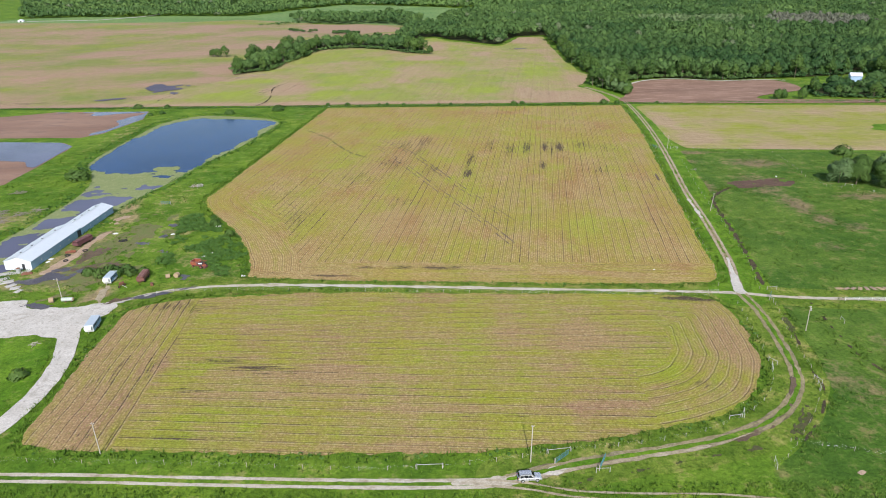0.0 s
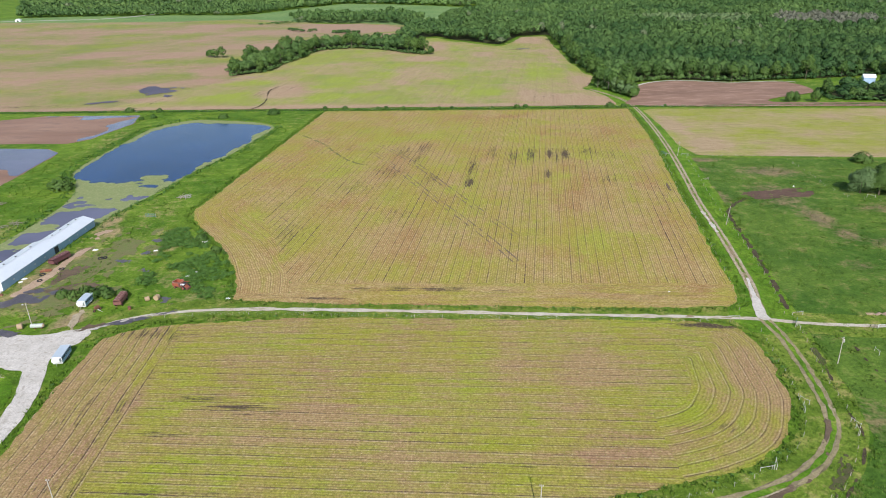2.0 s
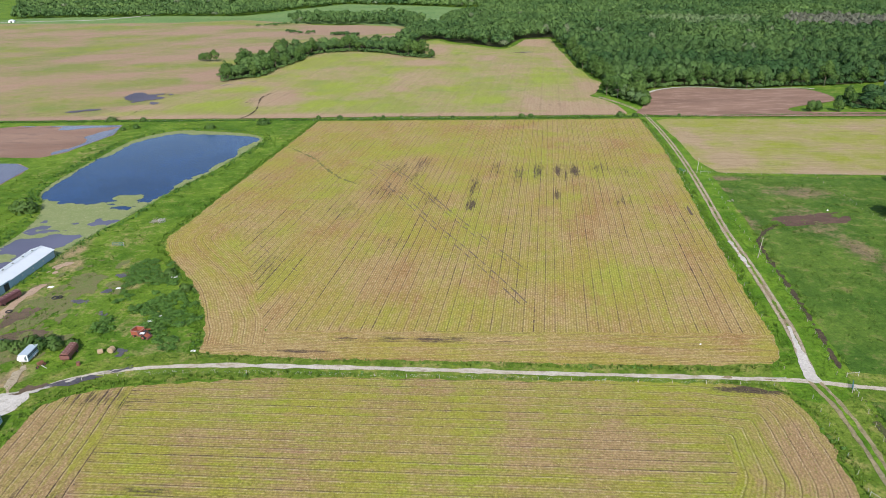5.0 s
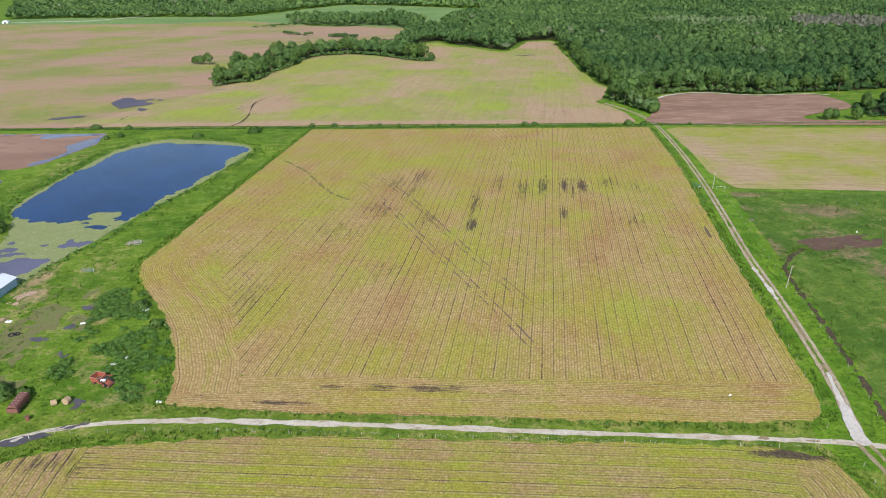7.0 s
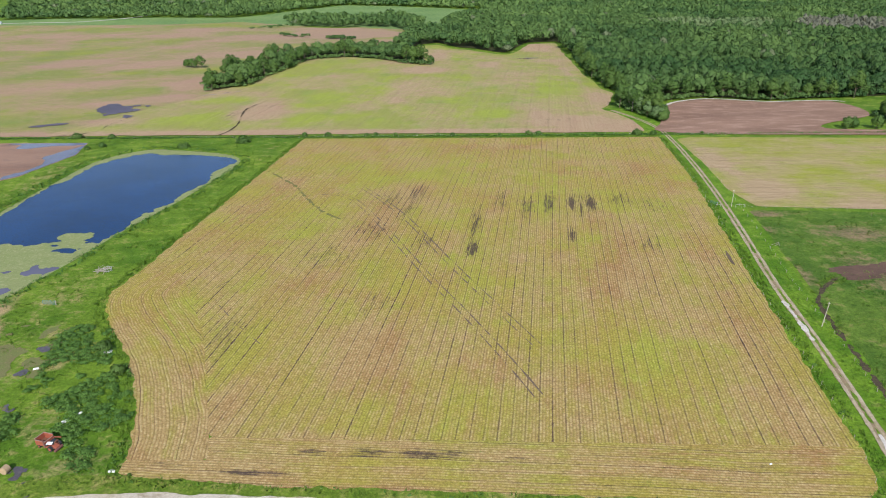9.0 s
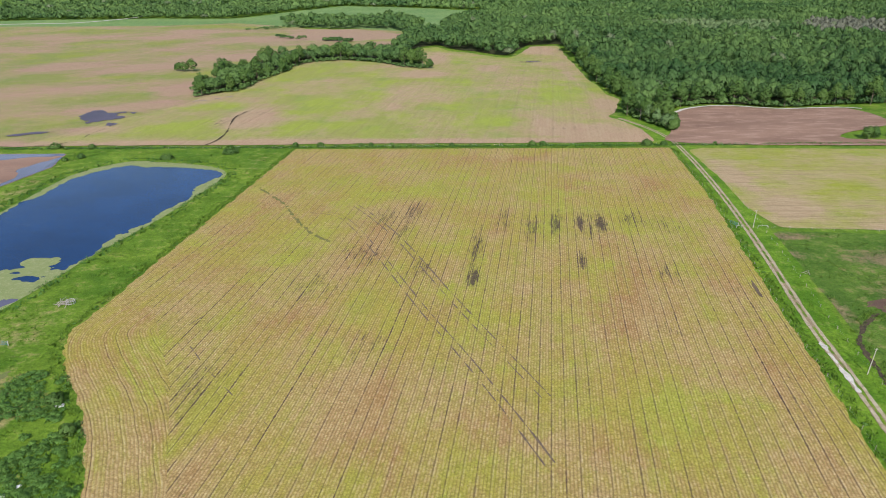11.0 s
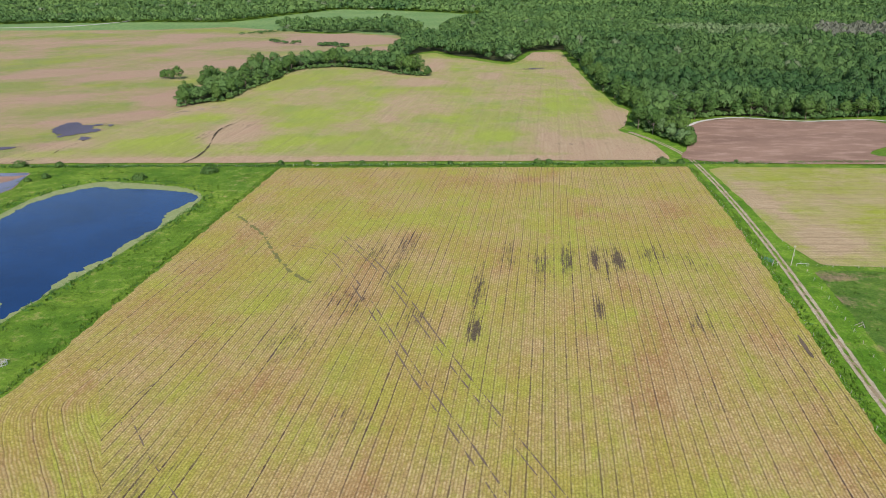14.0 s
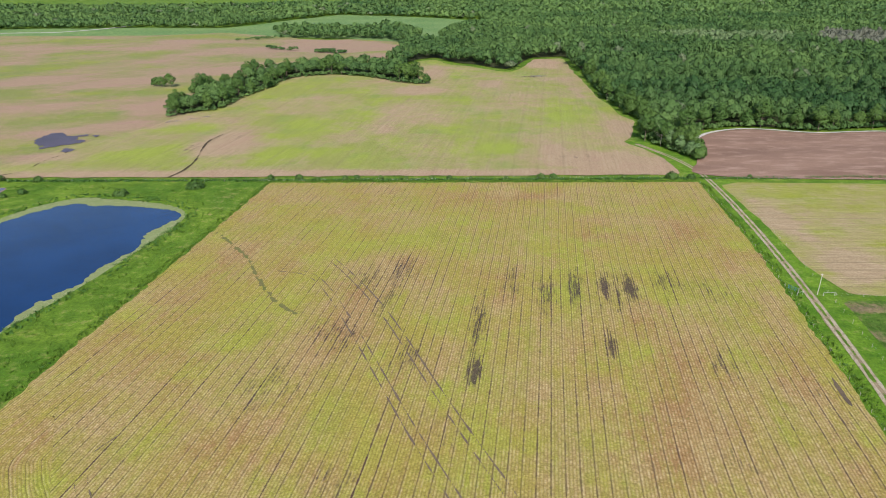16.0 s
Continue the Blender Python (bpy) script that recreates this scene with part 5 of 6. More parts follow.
BUSHES = [(120, 505, 3.6, 2.4), (130, 504.5, 2.6, 1.8), (54, 506.5, 2.4, 2.6), (60, 506, 2.2, 2.4), (36, 506, 1.2, 1.6), (-2, 506, 1.6, 1.6), (7, 506, 1.8, 1.4), (-28, 506.5, 1.4, 2.2), (-40, 506.5, 1.6, 2.2),
          (-46, 506, 1.8, 1.8), (-70, 506.5, 2.4, 2.2), (-118, 492, 5.0, 1.8), (-150, 481, 4.2, 1.2), (-84, 506, 2.2, 2.6), (214, 353, 6.0, 3.0),
          (-178.6, 322, 6.5, 3.2), (-107.4, 146, 2.6, 1.6), (-110, 207.5, 3.4, 2.4), (-115, 207, 2.8, 1.9), (-105, 208, 2.4, 2.0), (-119.5, 208.5, 2.6, 1.5), (-112.5, 209.8, 3.0, 2.0), (-107.5, 210.5, 2.8, 1.8), (-101.5, 209.5, 2.0, 1.2), (-91, 254.5, 2.6, 2.6), (-82, 243, 2.2, 2.4), (-199, 484, 2.4, 2.0), (-205, 478, 2.0, 1.6), (96, 506, 1.4, 1.2),
          (-203, 505, 3.0, 1.6), (-225, 506, 4.0, 1.6), (-60, 505, 1.4, 1.4), (18, 505.6, 1.2, 1.2), (-15, 505.8, 1.2, 1.3), (160, 506, 1.5, 1.2), (320, 500, 2.0, 1.6), (333, 499, 2.2, 1.8), (345, 498, 1.8, 1.6)]
for k, (x, y, r, h) in enumerate(BUSHES):
    make_bush("bush", place(x, y, 37 * k), "dark green leafy bush in rough grass", 400 + k, r, h, int(120 + 90 * r), 0.26 + 0.04 * r, LEAF)


# ---- grass, weeds and residue ----
in_north = lambda x, y: inside_by(NORTH, x, y)
in_south = lambda x, y: inside_by(SOUTH, x, y)
roads = lambda x, y: np.minimum(np.minimum(near_line(TRACK, x, y), near_line(LANE, x, y)), np.minimum(near_line(CURVE, x, y), np.minimum(near_line(MAIN, x, y), near_line(DRIVE, x, y))))


def tufts(name, p, size, tall, blades, material, label, seed):
    rng = np.random.default_rng(seed)
    n = len(p)
    return clumps(name, p, land(p[:, 0], p[:, 1]) + 0.03, rng.uniform(0.7, 1.3, n) * size, blades, rng.uniform(0.5, 1.3, n) * tall, material, label, 1.6)


free = lambda x, y: np.minimum(np.minimum(-in_north(x, y) - 0.2, -in_south(x, y) - 0.2), np.minimum(roads(x, y) - 2.3, -inside_by(YARD, x, y)))
edge_n = lambda x, y: np.minimum(free(x, y), np.maximum(3.2 + in_north(x, y), 3.0 + in_south(x, y)) + 1.2 * fbm(x, y, 5, 501))
tufts("fence_line_grass", scatter(500, (-110, 140, 105, 508), 110000, edge_n), 0.34, 0.75, 4, BLADE, "tall lush grass along the field edges", 1)
verge_f = lambda x, y: np.minimum(free(x, y), 6.5 - roads(x, y) + 2 * fbm(x, y, 6, 502))
tufts("verge_grass", scatter(503, (-112, 145, 98, 320), 42000, verge_f), 0.28, 0.4, 4, BLADE, "green grass of the track verges", 2)
past_f = lambda x, y: np.minimum(inside_by(EAST, x, y), fbm(x, y, 9, 504, 4) + 0.05)
tufts("pasture_tussocks", scatter(505, (66, 290, 70, 366), 20000, past_f), 0.5, 0.38, 4, TUSSOCK, "dark tussocks of uneven pasture grass", 3)
west_f = lambda x, y: np.minimum(np.minimum(np.minimum(free(x, y), -inside_by(POND, x, y) - 1), 0.45 - WORN(x, y)), fbm(x, y, 8, 506, 4) + 0.05)
tufts("rough_grass", scatter(507, (-210, -62, 190, 500), 20000, west_f), 0.42, 0.4, 4, BLADE, "rough grass of the farmyard and pond banks", 4)
south_f = lambda x, y: np.minimum(free(x, y), np.minimum(106 - y, 1.0))
tufts("roadside_grass", scatter(508, (-120, 110, 84, 106), 9000, lambda x, y: np.minimum(free(x, y), 1.0)), 0.34, 0.45, 4, BLADE, "green roadside grass", 5)
WEEDS = smooth_line([(-98, 218), (-97, 229), (-101, 249), (-105, 264), (-94, 265), (-85, 256), (-76, 236), (-70, 224), (-67, 212), (-74, 209), (-80, 218), (-91, 224)], 4, True)
weed_f = lambda x, y: np.minimum(np.minimum(free(x, y), inside_by(WEEDS, x, y) + 3), fbm(x, y, 7, 510, 4) + 0.10)
tufts("tall_weeds", scatter(511, (-125, -60, 200, 268), 9000, weed_f), 0.5, 0.4, 6, WEED, "thick green weeds beside the field", 6)
grove("weed_thicket", scatter(518, (-125, -60, 200, 268), 2600, weed_f), 140, 0.14, 206, "dense leafy weed thicket beside the field", (0.5, 1.4), (0.6, 1.4), 0.32, 0.5, WEED, "weeds")
line_f = lambda x, y: np.minimum(np.minimum(free(x, y), 2.2 + np.maximum(in_north(x, y), in_south(x, y))), fbm(x, y, 7, 519, 3) - 0.12)
grove("edge_weeds", scatter(522, (-110, 140, 105, 505), 22000, line_f), 40, 0.3, 207, "clumps of tall green weeds along the field edges", (0.3, 0.75), (0.3, 0.7), 0.4, 0.6, WEED, "weeds")
bank_f = lambda x, y: np.minimum(3.0 - np.abs(inside_by(POND, x, y) + 1.5), fbm(x, y, 6, 512) + 0.3)
tufts("bank_weeds", scatter(513, (-200, -100, 205, 490), 14000, bank_f), 0.5, 0.7, 5, WEED, "green weeds along the pond bank", 7)
hedge_f = lambda x, y: np.minimum(1.6 - np.abs(y - 504.5 + 0.008 * (x + 84) * (x < -84)), fbm(x, y, 5, 514) + 0.5)
tufts("hedge_grass", scatter(515, (-340, 340, 500, 510), 9000, hedge_f), 0.7, 0.9, 5, WEED, "tall weeds along the far fence line", 8)
ditch_f = lambda x, y: np.minimum(2.0 - np.abs(np.minimum(near_line(DITCH, x, y), np.minimum(near_line(DITCH2, x, y), near_line(DITCH3, x, y))) - 1.0), fbm(x, y, 4, 516) - 0.08)
tufts("ditch_grass", scatter(517, (70, 140, 110, 300), 26000, ditch_f), 0.3, 0.42, 4, BLADE, "tall grass along the muddy ditches", 9)
res_n = scatter(520, (-106, 132, 200, 500), 100000, in_north)
u_n, v_n = NROWS(res_n[:, 0], res_n[:, 1])
snap = np.round(u_n / 0.76) * 0.76 - u_n + 0.19
res_n = res_n + np.column_stack([snap * math.cos(radians(8.2)), -snap * math.sin(radians(8.2))])
half = len(res_n) * 2 // 5
tufts("stubble", res_n[:half], 0.17, 0.12, 2, STALK, "short pale stubble in rows", 10)
tufts("seedlings", res_n[half:] - np.array([0.3, 0.0]), 0.17, 0.24, 3, SPROUT, "yellow-green seedlings and weeds in the stubble", 12)
res_s = scatter(521, (-96, 86, 114, 194), 46000, in_south)
u_s, v_s = straight(93.3)(res_s[:, 0], res_s[:, 1])
snap = np.round(u_s / 0.76) * 0.76 - u_s + 0.19
res_s = res_s + np.column_stack([snap * math.cos(radians(93.3)), -snap * math.sin(radians(93.3))])
half = len(res_s) * 2 // 5
tufts("stubble", res_s[:half], 0.17, 0.12, 2, STALK, "short pale stubble in rows", 11)
tufts("seedlings", res_s[half:], 0.17, 0.24, 3, SPROUT, "yellow-green seedlings and weeds in the stubble", 13)


# ---- poles, fences and gates ----
def make_pole(x, y, h, lean, lamp=False, box=False):
    p = thing("utility_pole", pose(x, y, 0, lean[0], lean[1], 0), "weathered grey wooden utility pole in grass", "pole", "utility poles")
    part("shaft", tube(B(), (0, 0, -0.3), (0, 0, h), 0.125, 0.085, 10), POLE, p)
    part("crossarm", block(B(), 0, 0.12, h - 0.45, 0.7 if not lamp else 0.3, 0.08, 0.09, 0.015), WOOD, p)
    for s in (-0.3, 0.3):
        bm = B()
        tube(bm, (s, 0.12, h - 0.39), (s, 0.12, h - 0.2), 0.035, 0.05, 8)
        part("insulator", bm, WHITE, p)
    if box:
        part("transformer", tube(tube(B(), (0.3, 0, h - 1.5), (0.3, 0, h - 0.75), 0.2, 0.2, 12), (0.3, 0, h - 0.75), (0.3, 0, h - 0.65), 0.2, 0.1, 12), STEEL, p, "grey steel transformer can")
    if lamp:
        arm = part("lamp_arm", tube(B(), (0, 0, h - 0.2), (-0.6, -0.5, h), 0.03, 0.03, 6), STEEL, p)
        part("lamp_head", tube(B(), (-0.6, -0.5, h + 0.02), (-0.6, -0.5, h - 0.2), 0.12, 0.2, 12), STEEL, arm)
    return p


make_pole(-73.1, 116.5, 8.0, (0, -1.5))
make_pole(17.6, 112.4, 9.3, (0, 0.6))
make_pole(100.7, 165.2, 7.9, (0, -1.0), False, True)
make_pole(111.0, 265.4, 7.8, (0, 4.5))
make_pole(125.5, 370.0, 7.6, (0, 2.0))
make_pole(-119.0, 190.0, 7.2, (0, -1.5), True)

PALEPOST = plain("pale_post_wood", (0.34, 0.335, 0.30), 0.85)
post_mesh = mesh_of("post", *(lambda bm: ([v.co[:] for v in bm.verts], [[v.index for v in f.verts] for f in bm.faces]))(
    (lambda bm: (tube(bm, (0, 0, -0.1), (0, 0, 1.2), 0.055, 0.05, 6), bm.verts.index_update(), bm)[2])(B())), WOOD)
white_post = post_mesh.copy()
white_post.materials.clear()
white_post.materials.append(PALEPOST)


def make_fence(points, gap, label, white=False):
    fence = thing("fence", pose(0, 0, 0), label, "fence", "fences")
    p = np.array(points, float)
    seg = np.linalg.norm(np.diff(p, axis=0), axis=1)
    s = np.concatenate([[0], np.cumsum(seg)])
    n = max(2, int(s[-1] / gap) + 1)
    at = np.linspace(0, s[-1], n)
    xs, ys = np.interp(at, s, p[:, 0]), np.interp(at, s, p[:, 1])
    for x, y in zip(xs, ys):
        po = new("post", white_post if white else post_mesh)
        po.parent = fence
        po.location = (x, y, 0)
        po.rotation_euler = (RNG.uniform(-0.06, 0.06), RNG.uniform(-0.06, 0.06), RNG.uniform(0, 3))
        po.scale = (1, 1, RNG.uniform(0.85, 1.1))
    for h in (0.45, 0.8, 1.12):
        bm = B()
        for k in range(n - 1):
            tube(bm, (xs[k], ys[k], h), (xs[k + 1], ys[k + 1], h), 0.002, 0.002, 3, False)
        part("wire", bm, STEEL, fence)
    return fence


make_fence([(-93, 114.2), (-57, 112.8), (-17, 110.3), (-6, 110.6)], 5.5, "old wire fence on wooden posts beside the farm road")
make_fence([(-0.5, 110.8), (10, 112.5), (21.6, 114.7)], 5.0, "old wire fence on wooden posts beside the farm road")
make_fence(smooth_line([(26.5, 115.5), (50, 119.3), (66, 126), (76, 134), (82.6, 146), (86, 165), (88.5, 182)], 5), 5.0, "wire fence on pale posts inside the curving track", True)
make_fence(smooth_line([(67, 110), (75, 117), (90.2, 137.5), (94.7, 161), (99.5, 181)], 5), 5.0, "wire fence on wooden posts outside the curving track")
make_fence(beside(LANE, 6.0)[3:48], 7.0, "wire fence on wooden posts along the lane")
make_fence(beside(LANE, -6.2)[3:44], 7.0, "wire fence on wooden posts along the lane")
make_fence([(-82, 194), (-60, 195.2), (0, 191.8), (60, 188.6), (82, 187.6)], 8.0, "wire fence on wooden posts along the farm track")
make_fence([(131, 369), (240, 358.5), (330, 350)], 8.0, "wire fence on wooden posts at the pasture's end")
make_fence([(178.5, 358), (177, 330), (174, 312), (176, 300)], 6.0, "pale wooden cattle fence in the pasture")
make_fence([(176, 297.5), (190, 288), (215, 278)], 6.0, "pale wooden cattle fence in the pasture")
make_fence([(-310, 506.5), (-84, 503), (8, 504.3), (126, 506)], 10.0, "wire fence on wooden posts between the fields")
make_fence([(142, 503), (260, 499), (360, 495)], 10.0, "wire fence on wooden posts between the fields")
make_fence([(74, 118), (95, 112), (140, 108)], 6.0, "wire fence on wooden posts in the pasture")


BRACE = plain("pale_brace_wood", (0.40, 0.40, 0.36), 0.7)


def make_brace(x, y, length, rz, label="pale wooden brace rail of a fence corner", h=1.25, rails=1):
    b = thing("brace_rail", pose(x, y, 0, 0, 0, rz), label, "fence", "brace rails")
    for s in (-length / 2, length / 2):
        part("post", tube(B(), (s, 0, -0.1), (s, 0, h + 0.15), 0.07, 0.06, 8), BRACE, b)
    for k in range(rails):
        part("rail", tube(B(), (-length / 2, 0, h - 0.1 - 0.5 * k), (length / 2, 0, h - 0.1 - 0.5 * k), 0.05, 0.05, 8), BRACE, b)
    return b


make_brace(-3.2, 110.7, 5.2, 2)
make_brace(23.8, 115.1, 5.0, 8)
make_brace(31.8, 109.0, 2.8, 3)
make_brace(82.9, 146.4, 2.8, 70)
make_brace(84.2, 149.0, 2.4, -60)
make_brace(90.4, 138.0, 2.8, 75)
make_brace(91.3, 140.4, 2.4, 110)
make_brace(65.4, 126.0, 3.2, 12)
make_brace(67.8, 127.3, 2.2, 70)
make_brace(67.4, 110.6, 2.6, 75)
make_brace(83.8, 189.3, 3.2, 0)
make_brace(103.0, 191.2, 3.2, 8)
make_brace(128.9, 369.3, 3.6, 0)
make_brace(119.8, 369.8, 2.4, 20)
make_brace(-88, 193.3, 5.0, 24)
make_brace(186, 297, 3.0, -30)
make_brace(99.8, 183.8, 2.4, 80)
make_brace(113.6, 170.2, 2.4, 85)
make_brace(116.6, 147.8, 2.4, 60)


def make_gate(x, y, length, rz, material, label):
    g = thing("pipe_gate", pose(x, y, 0, 0, 0, rz), label, "gate", "gates")
    frame_bm = B()
    for a, b in (((0, 0, 0.2), (length, 0, 0.2)), ((0, 0, 1.35), (length, 0, 1.35)), ((0, 0, 0.2), (0, 0, 1.35)), ((length, 0, 0.2), (length, 0, 1.35))):
        tube(frame_bm, a, b, 0.05, 0.05, 6)
    part("gate_frame", frame_bm, material, g)
    for k in range(3):
        part("bar", tube(B(), (0, 0, 0.48 + 0.29 * k), (length, 0, 0.48 + 0.29 * k), 0.035, 0.035, 6), material, g)
    for s in (0.33, 0.67):
        part("stay", tube(B(), (length * s, 0.03, 0.2), (length * s, 0.03, 1.35), 0.03, 0.03, 6), material, g)
    part("hinge_post", tube(B(), (-0.15, 0, -0.1), (-0.15, 0, 1.5), 0.11, 0.1, 8), WOOD, g)
    return g


TEAL = plain("teal_gate_paint", (0.07, 0.20, 0.20), 0.55)
make_gate(22.6, 111.8, 4.2, 42, TEAL, "teal tubular steel gate standing open")
make_gate(31.2, 109.6, 4.2, 62, TEAL, "teal tubular steel gate standing open")
make_gate(99.2, 184.4, 4.0, 60, TEAL, "teal tubular steel gate standing open")
make_gate(-119, 282, 4.2, 175, TEAL, "teal tubular steel gate in long grass")
make_gate(120.2, 372, 3.6, 120, TEAL, "teal tubular steel gate beside the lane")
loading = thing("pipe_fence", pose(0, 0, 0), "white pipe cattle fence with long rails", "fence")
for k in range(8):
    part("post", tube(B(), (121.6 + 4 * k, 183.2 - 0.1 * k, -0.1), (121.6 + 4 * k, 183.2 - 0.1 * k, 1.35), 0.06, 0.06, 8), WHITE, loading)
for h in (0.7, 1.25):
    part("rail", tube(B(), (121.6, 183.2, h), (149.6, 182.5, h), 0.05, 0.05, 8), WHITE, loading)


# ---- farm buildings ----
def make_barn():
    b = thing("long_barn", pose(-149.2, 213.2, 0, 0, 0, -1.6), "long low white metal livestock barn beside the pond", "barn")
    w, long, join = 8.2, 59.0, 33.0
    # two lengths of building, the farther one lower and narrower
    for y0, y1, x0, e, r in ((0, join, -1.2, 3.3, 4.75), (join, long, 0, 2.95, 4.3)):
        mid = (x0 + w) / 2
        # sides and gables are one white metal; the sides carry painted blue shade
        part("side_wall", block(B(), w - 0.06, (y0 + y1) / 2, e / 2, 0.12, y1 - y0 - 0.01, e), SHADED_SIDING, b, "ribbed white metal siding, blue shade in its colour")
        part("side_wall", block(B(), x0 + 0.06, (y0 + y1) / 2, e / 2, 0.12, y1 - y0 - 0.01, e), SHADED_SIDING, b, "ribbed white metal siding, blue shade in its colour")
        for k in range(int((y1 - y0) / 2.4)):
            part("siding_batten", block(B(), w + 0.012, y0 + 1.2 + 2.4 * k, e / 2, 0.03, 0.08, e - 0.1), SHADED_SIDING, b)
        for s in (0, 1):
            bm = B()
            xa, xb = (x0 - 0.35, mid) if s == 0 else (w + 0.35, mid)
            za, zb = e - 0.35 * (r - e) / (mid - x0), r
            n = int((y1 - y0) / 1.0)
            for k in range(n):
                ya, yb = y0 - 0.3 * (k == 0 and y0 == 0) + k * (y1 - y0) / n, y0 + (k + 1) * (y1 - y0) / n + 0.3 * (k == n - 1)
                ym = ya + 0.06
                for ca, cb, lift in ((ya, ym, 0.05), (ym, yb, 0.0)):
                    v = [bm.verts.new(p) for p in ((xa, ca, za + lift), (xb, ca, zb + lift), (xb, cb, zb + lift), (xa, cb, za + lift))]
                    bm.faces.new(v)
                    v = [bm.verts.new(p) for p in ((xa, ca, za + lift - 0.06), (xb, ca, zb + lift - 0.06), (xb, cb, zb + lift - 0.06), (xa, cb, za + lift - 0.06))]
                    bm.faces.new(v[::-1])
            part("roof", bm, ROOF, b, "bright white ribbed metal roof")
        part("ridge_cap", block(B(), mid, (y0 + y1) / 2, r + 0.06, 0.4, y1 - y0, 0.08, 0.02), ROOF, b)
        for y in (y0 + 0.06, y1 - 0.06):
            bm = B()
            profile(bm, [(x0 + 0.02, 0), (w - 0.02, 0), (w - 0.02, e - 0.02), (mid, r - 0.05), (x0 + 0.02, e - 0.02)], y - 0.06, y + 0.06)
            part("gable_wall", bm, ROOF, b, "white metal gable wall")
        for y in ((3.5, 10, 16.5, 25) if y0 == 0 else (37.5, 43, 48.5, 54)):
            v = part("roof_vent", block(B(), mid - 0.25, y, r + 0.1, 0.42, 0.5, 0.4, 0.05), STEEL, b, "small grey roof vent")
            part("vent_cap", block(B(), mid - 0.25, y, r + 0.33, 0.6, 0.66, 0.07, 0.02), DARK, v)
    # flat dark panels stand for the shade inside the open doorways
    part("gable_door", block(B(), 5.4, -0.03, 1.1, 1.0, 0.06, 2.2, 0.01), DARK, b, "dark panel painted as a shaded open doorway")
    for y in (6, 12, 18, 24, 40, 46, 52):
        win = part("window", block(B(), w + 0.04, y, 1.5, 0.06, 0.66, 0.5, 0.01), WHITE, b, "small white-framed window")
        part("pane", block(B(), w + 0.075, y, 1.5, 0.02, 0.4, 0.26), STEEL, win)
    part("sliding_door", block(B(), w + 0.06, 31.4, 1.25, 0.08, 2.4, 2.5, 0.02), DARK, b, "dark panel painted as a shaded open sliding door")
    return b


barn = make_barn()
lean_to = thing("steel_tank", pose(-141.2, 245, 0, 0, 0, -9), "grey steel stock tank beside the barn", "tank")
part("shell", tube(B(), (0, -1.8, 0.9), (0, 1.8, 0.9), 0.9, 0.9, 16), STEEL, lean_to)
for s in (-1.2, 1.2):
    part("cradle", block(B(), 0, s, 0.2, 1.4, 0.3, 0.4, 0.03), RUST, lean_to)
bin_ = thing("feed_barrel", pose(-144.6, 211.0, 0), "rusty grey feed barrel at the barn door", "barrel")
part("drum", tube(B(), (0, 0, 0), (0, 0, 1.5), 0.75, 0.75, 16), STEEL, bin_)
part("lid", tube(B(), (0, 0, 1.5), (0, 0, 1.75), 0.75, 0.2, 16), BROWN, bin_)
slab = new("concrete_apron", mesh_of("concrete_apron", [(-162, 203, .02), (-141, 211, .02), (-141, 213, .02), (-163, 206, .02), (-162, 203, .12), (-141, 211, .12), (-141, 213, .12), (-163, 206, .12)],
                                     [(0, 1, 2, 3), (4, 7, 6, 5), (0, 4, 5, 1), (1, 5, 6, 2), (2, 6, 7, 3), (3, 7, 4, 0)], STONE))
tagged(slab, "broken grey concrete apron at the barn", "slab", kind="structure")

house = thing("farm_building", place(361, 602, 75), "white metal farm shed among the trees", "shed")
part("wall", block(B(), 0, 0, 2.6, 7, 9, 5.2, 0.05), SHADED_SIDING, house)
bm = B()
profile(bm, [(-4.0, 5.0), (4.0, 5.0), (0, 7.6)], -4.9, 4.9)
part("roof", bm, ROOF, house, "white metal gable roof")
for k, (x, y, w, d, h, rz) in enumerate([(-770, 2140, 26, 16, 8, 10), (-740, 2150, 14, 10, 6, 10), (-690, 2120, 12, 10, 7, -5), (-835, 1425, 10, 8, 6, 12)]):
    hs = thing("farmhouse", place(x, y, rz), "far white farm building beside the gravel road", "house")
    part("wall", block(B(), 0, 0, h * 0.3, w, d, h * 0.6, 0.05), WHITE, hs)
    bm = B()
    profile(bm, [(-w / 2 - 0.6, h * 0.58), (w / 2 + 0.6, h * 0.58), (0, h)], -d / 2 - 0.6, d / 2 + 0.6)
    part("roof", bm, ROOF if k != 2 else STEEL, hs)
    part("door", block(B(), 0, -d / 2 - 0.05, 1.4, 3, 0.1, 2.8), DARK, hs)


# ---- vehicles ----
def wheel(parent, x, y, z, r, w, rim=STEEL):
    bm = B()
    tube(bm, (x, y - w / 2, z), (x, y + w / 2, z), r, r, 18)
    tyre = part("wheel", bm, RUBBER, parent, "black rubber tyre")
    bm = B()
    tube(bm, (x, y - w / 2 - 0.012, z), (x, y + w / 2 + 0.012, z), r * 0.6, r * 0.6, 14)
    part("rim", bm, rim, tyre)
    return tyre


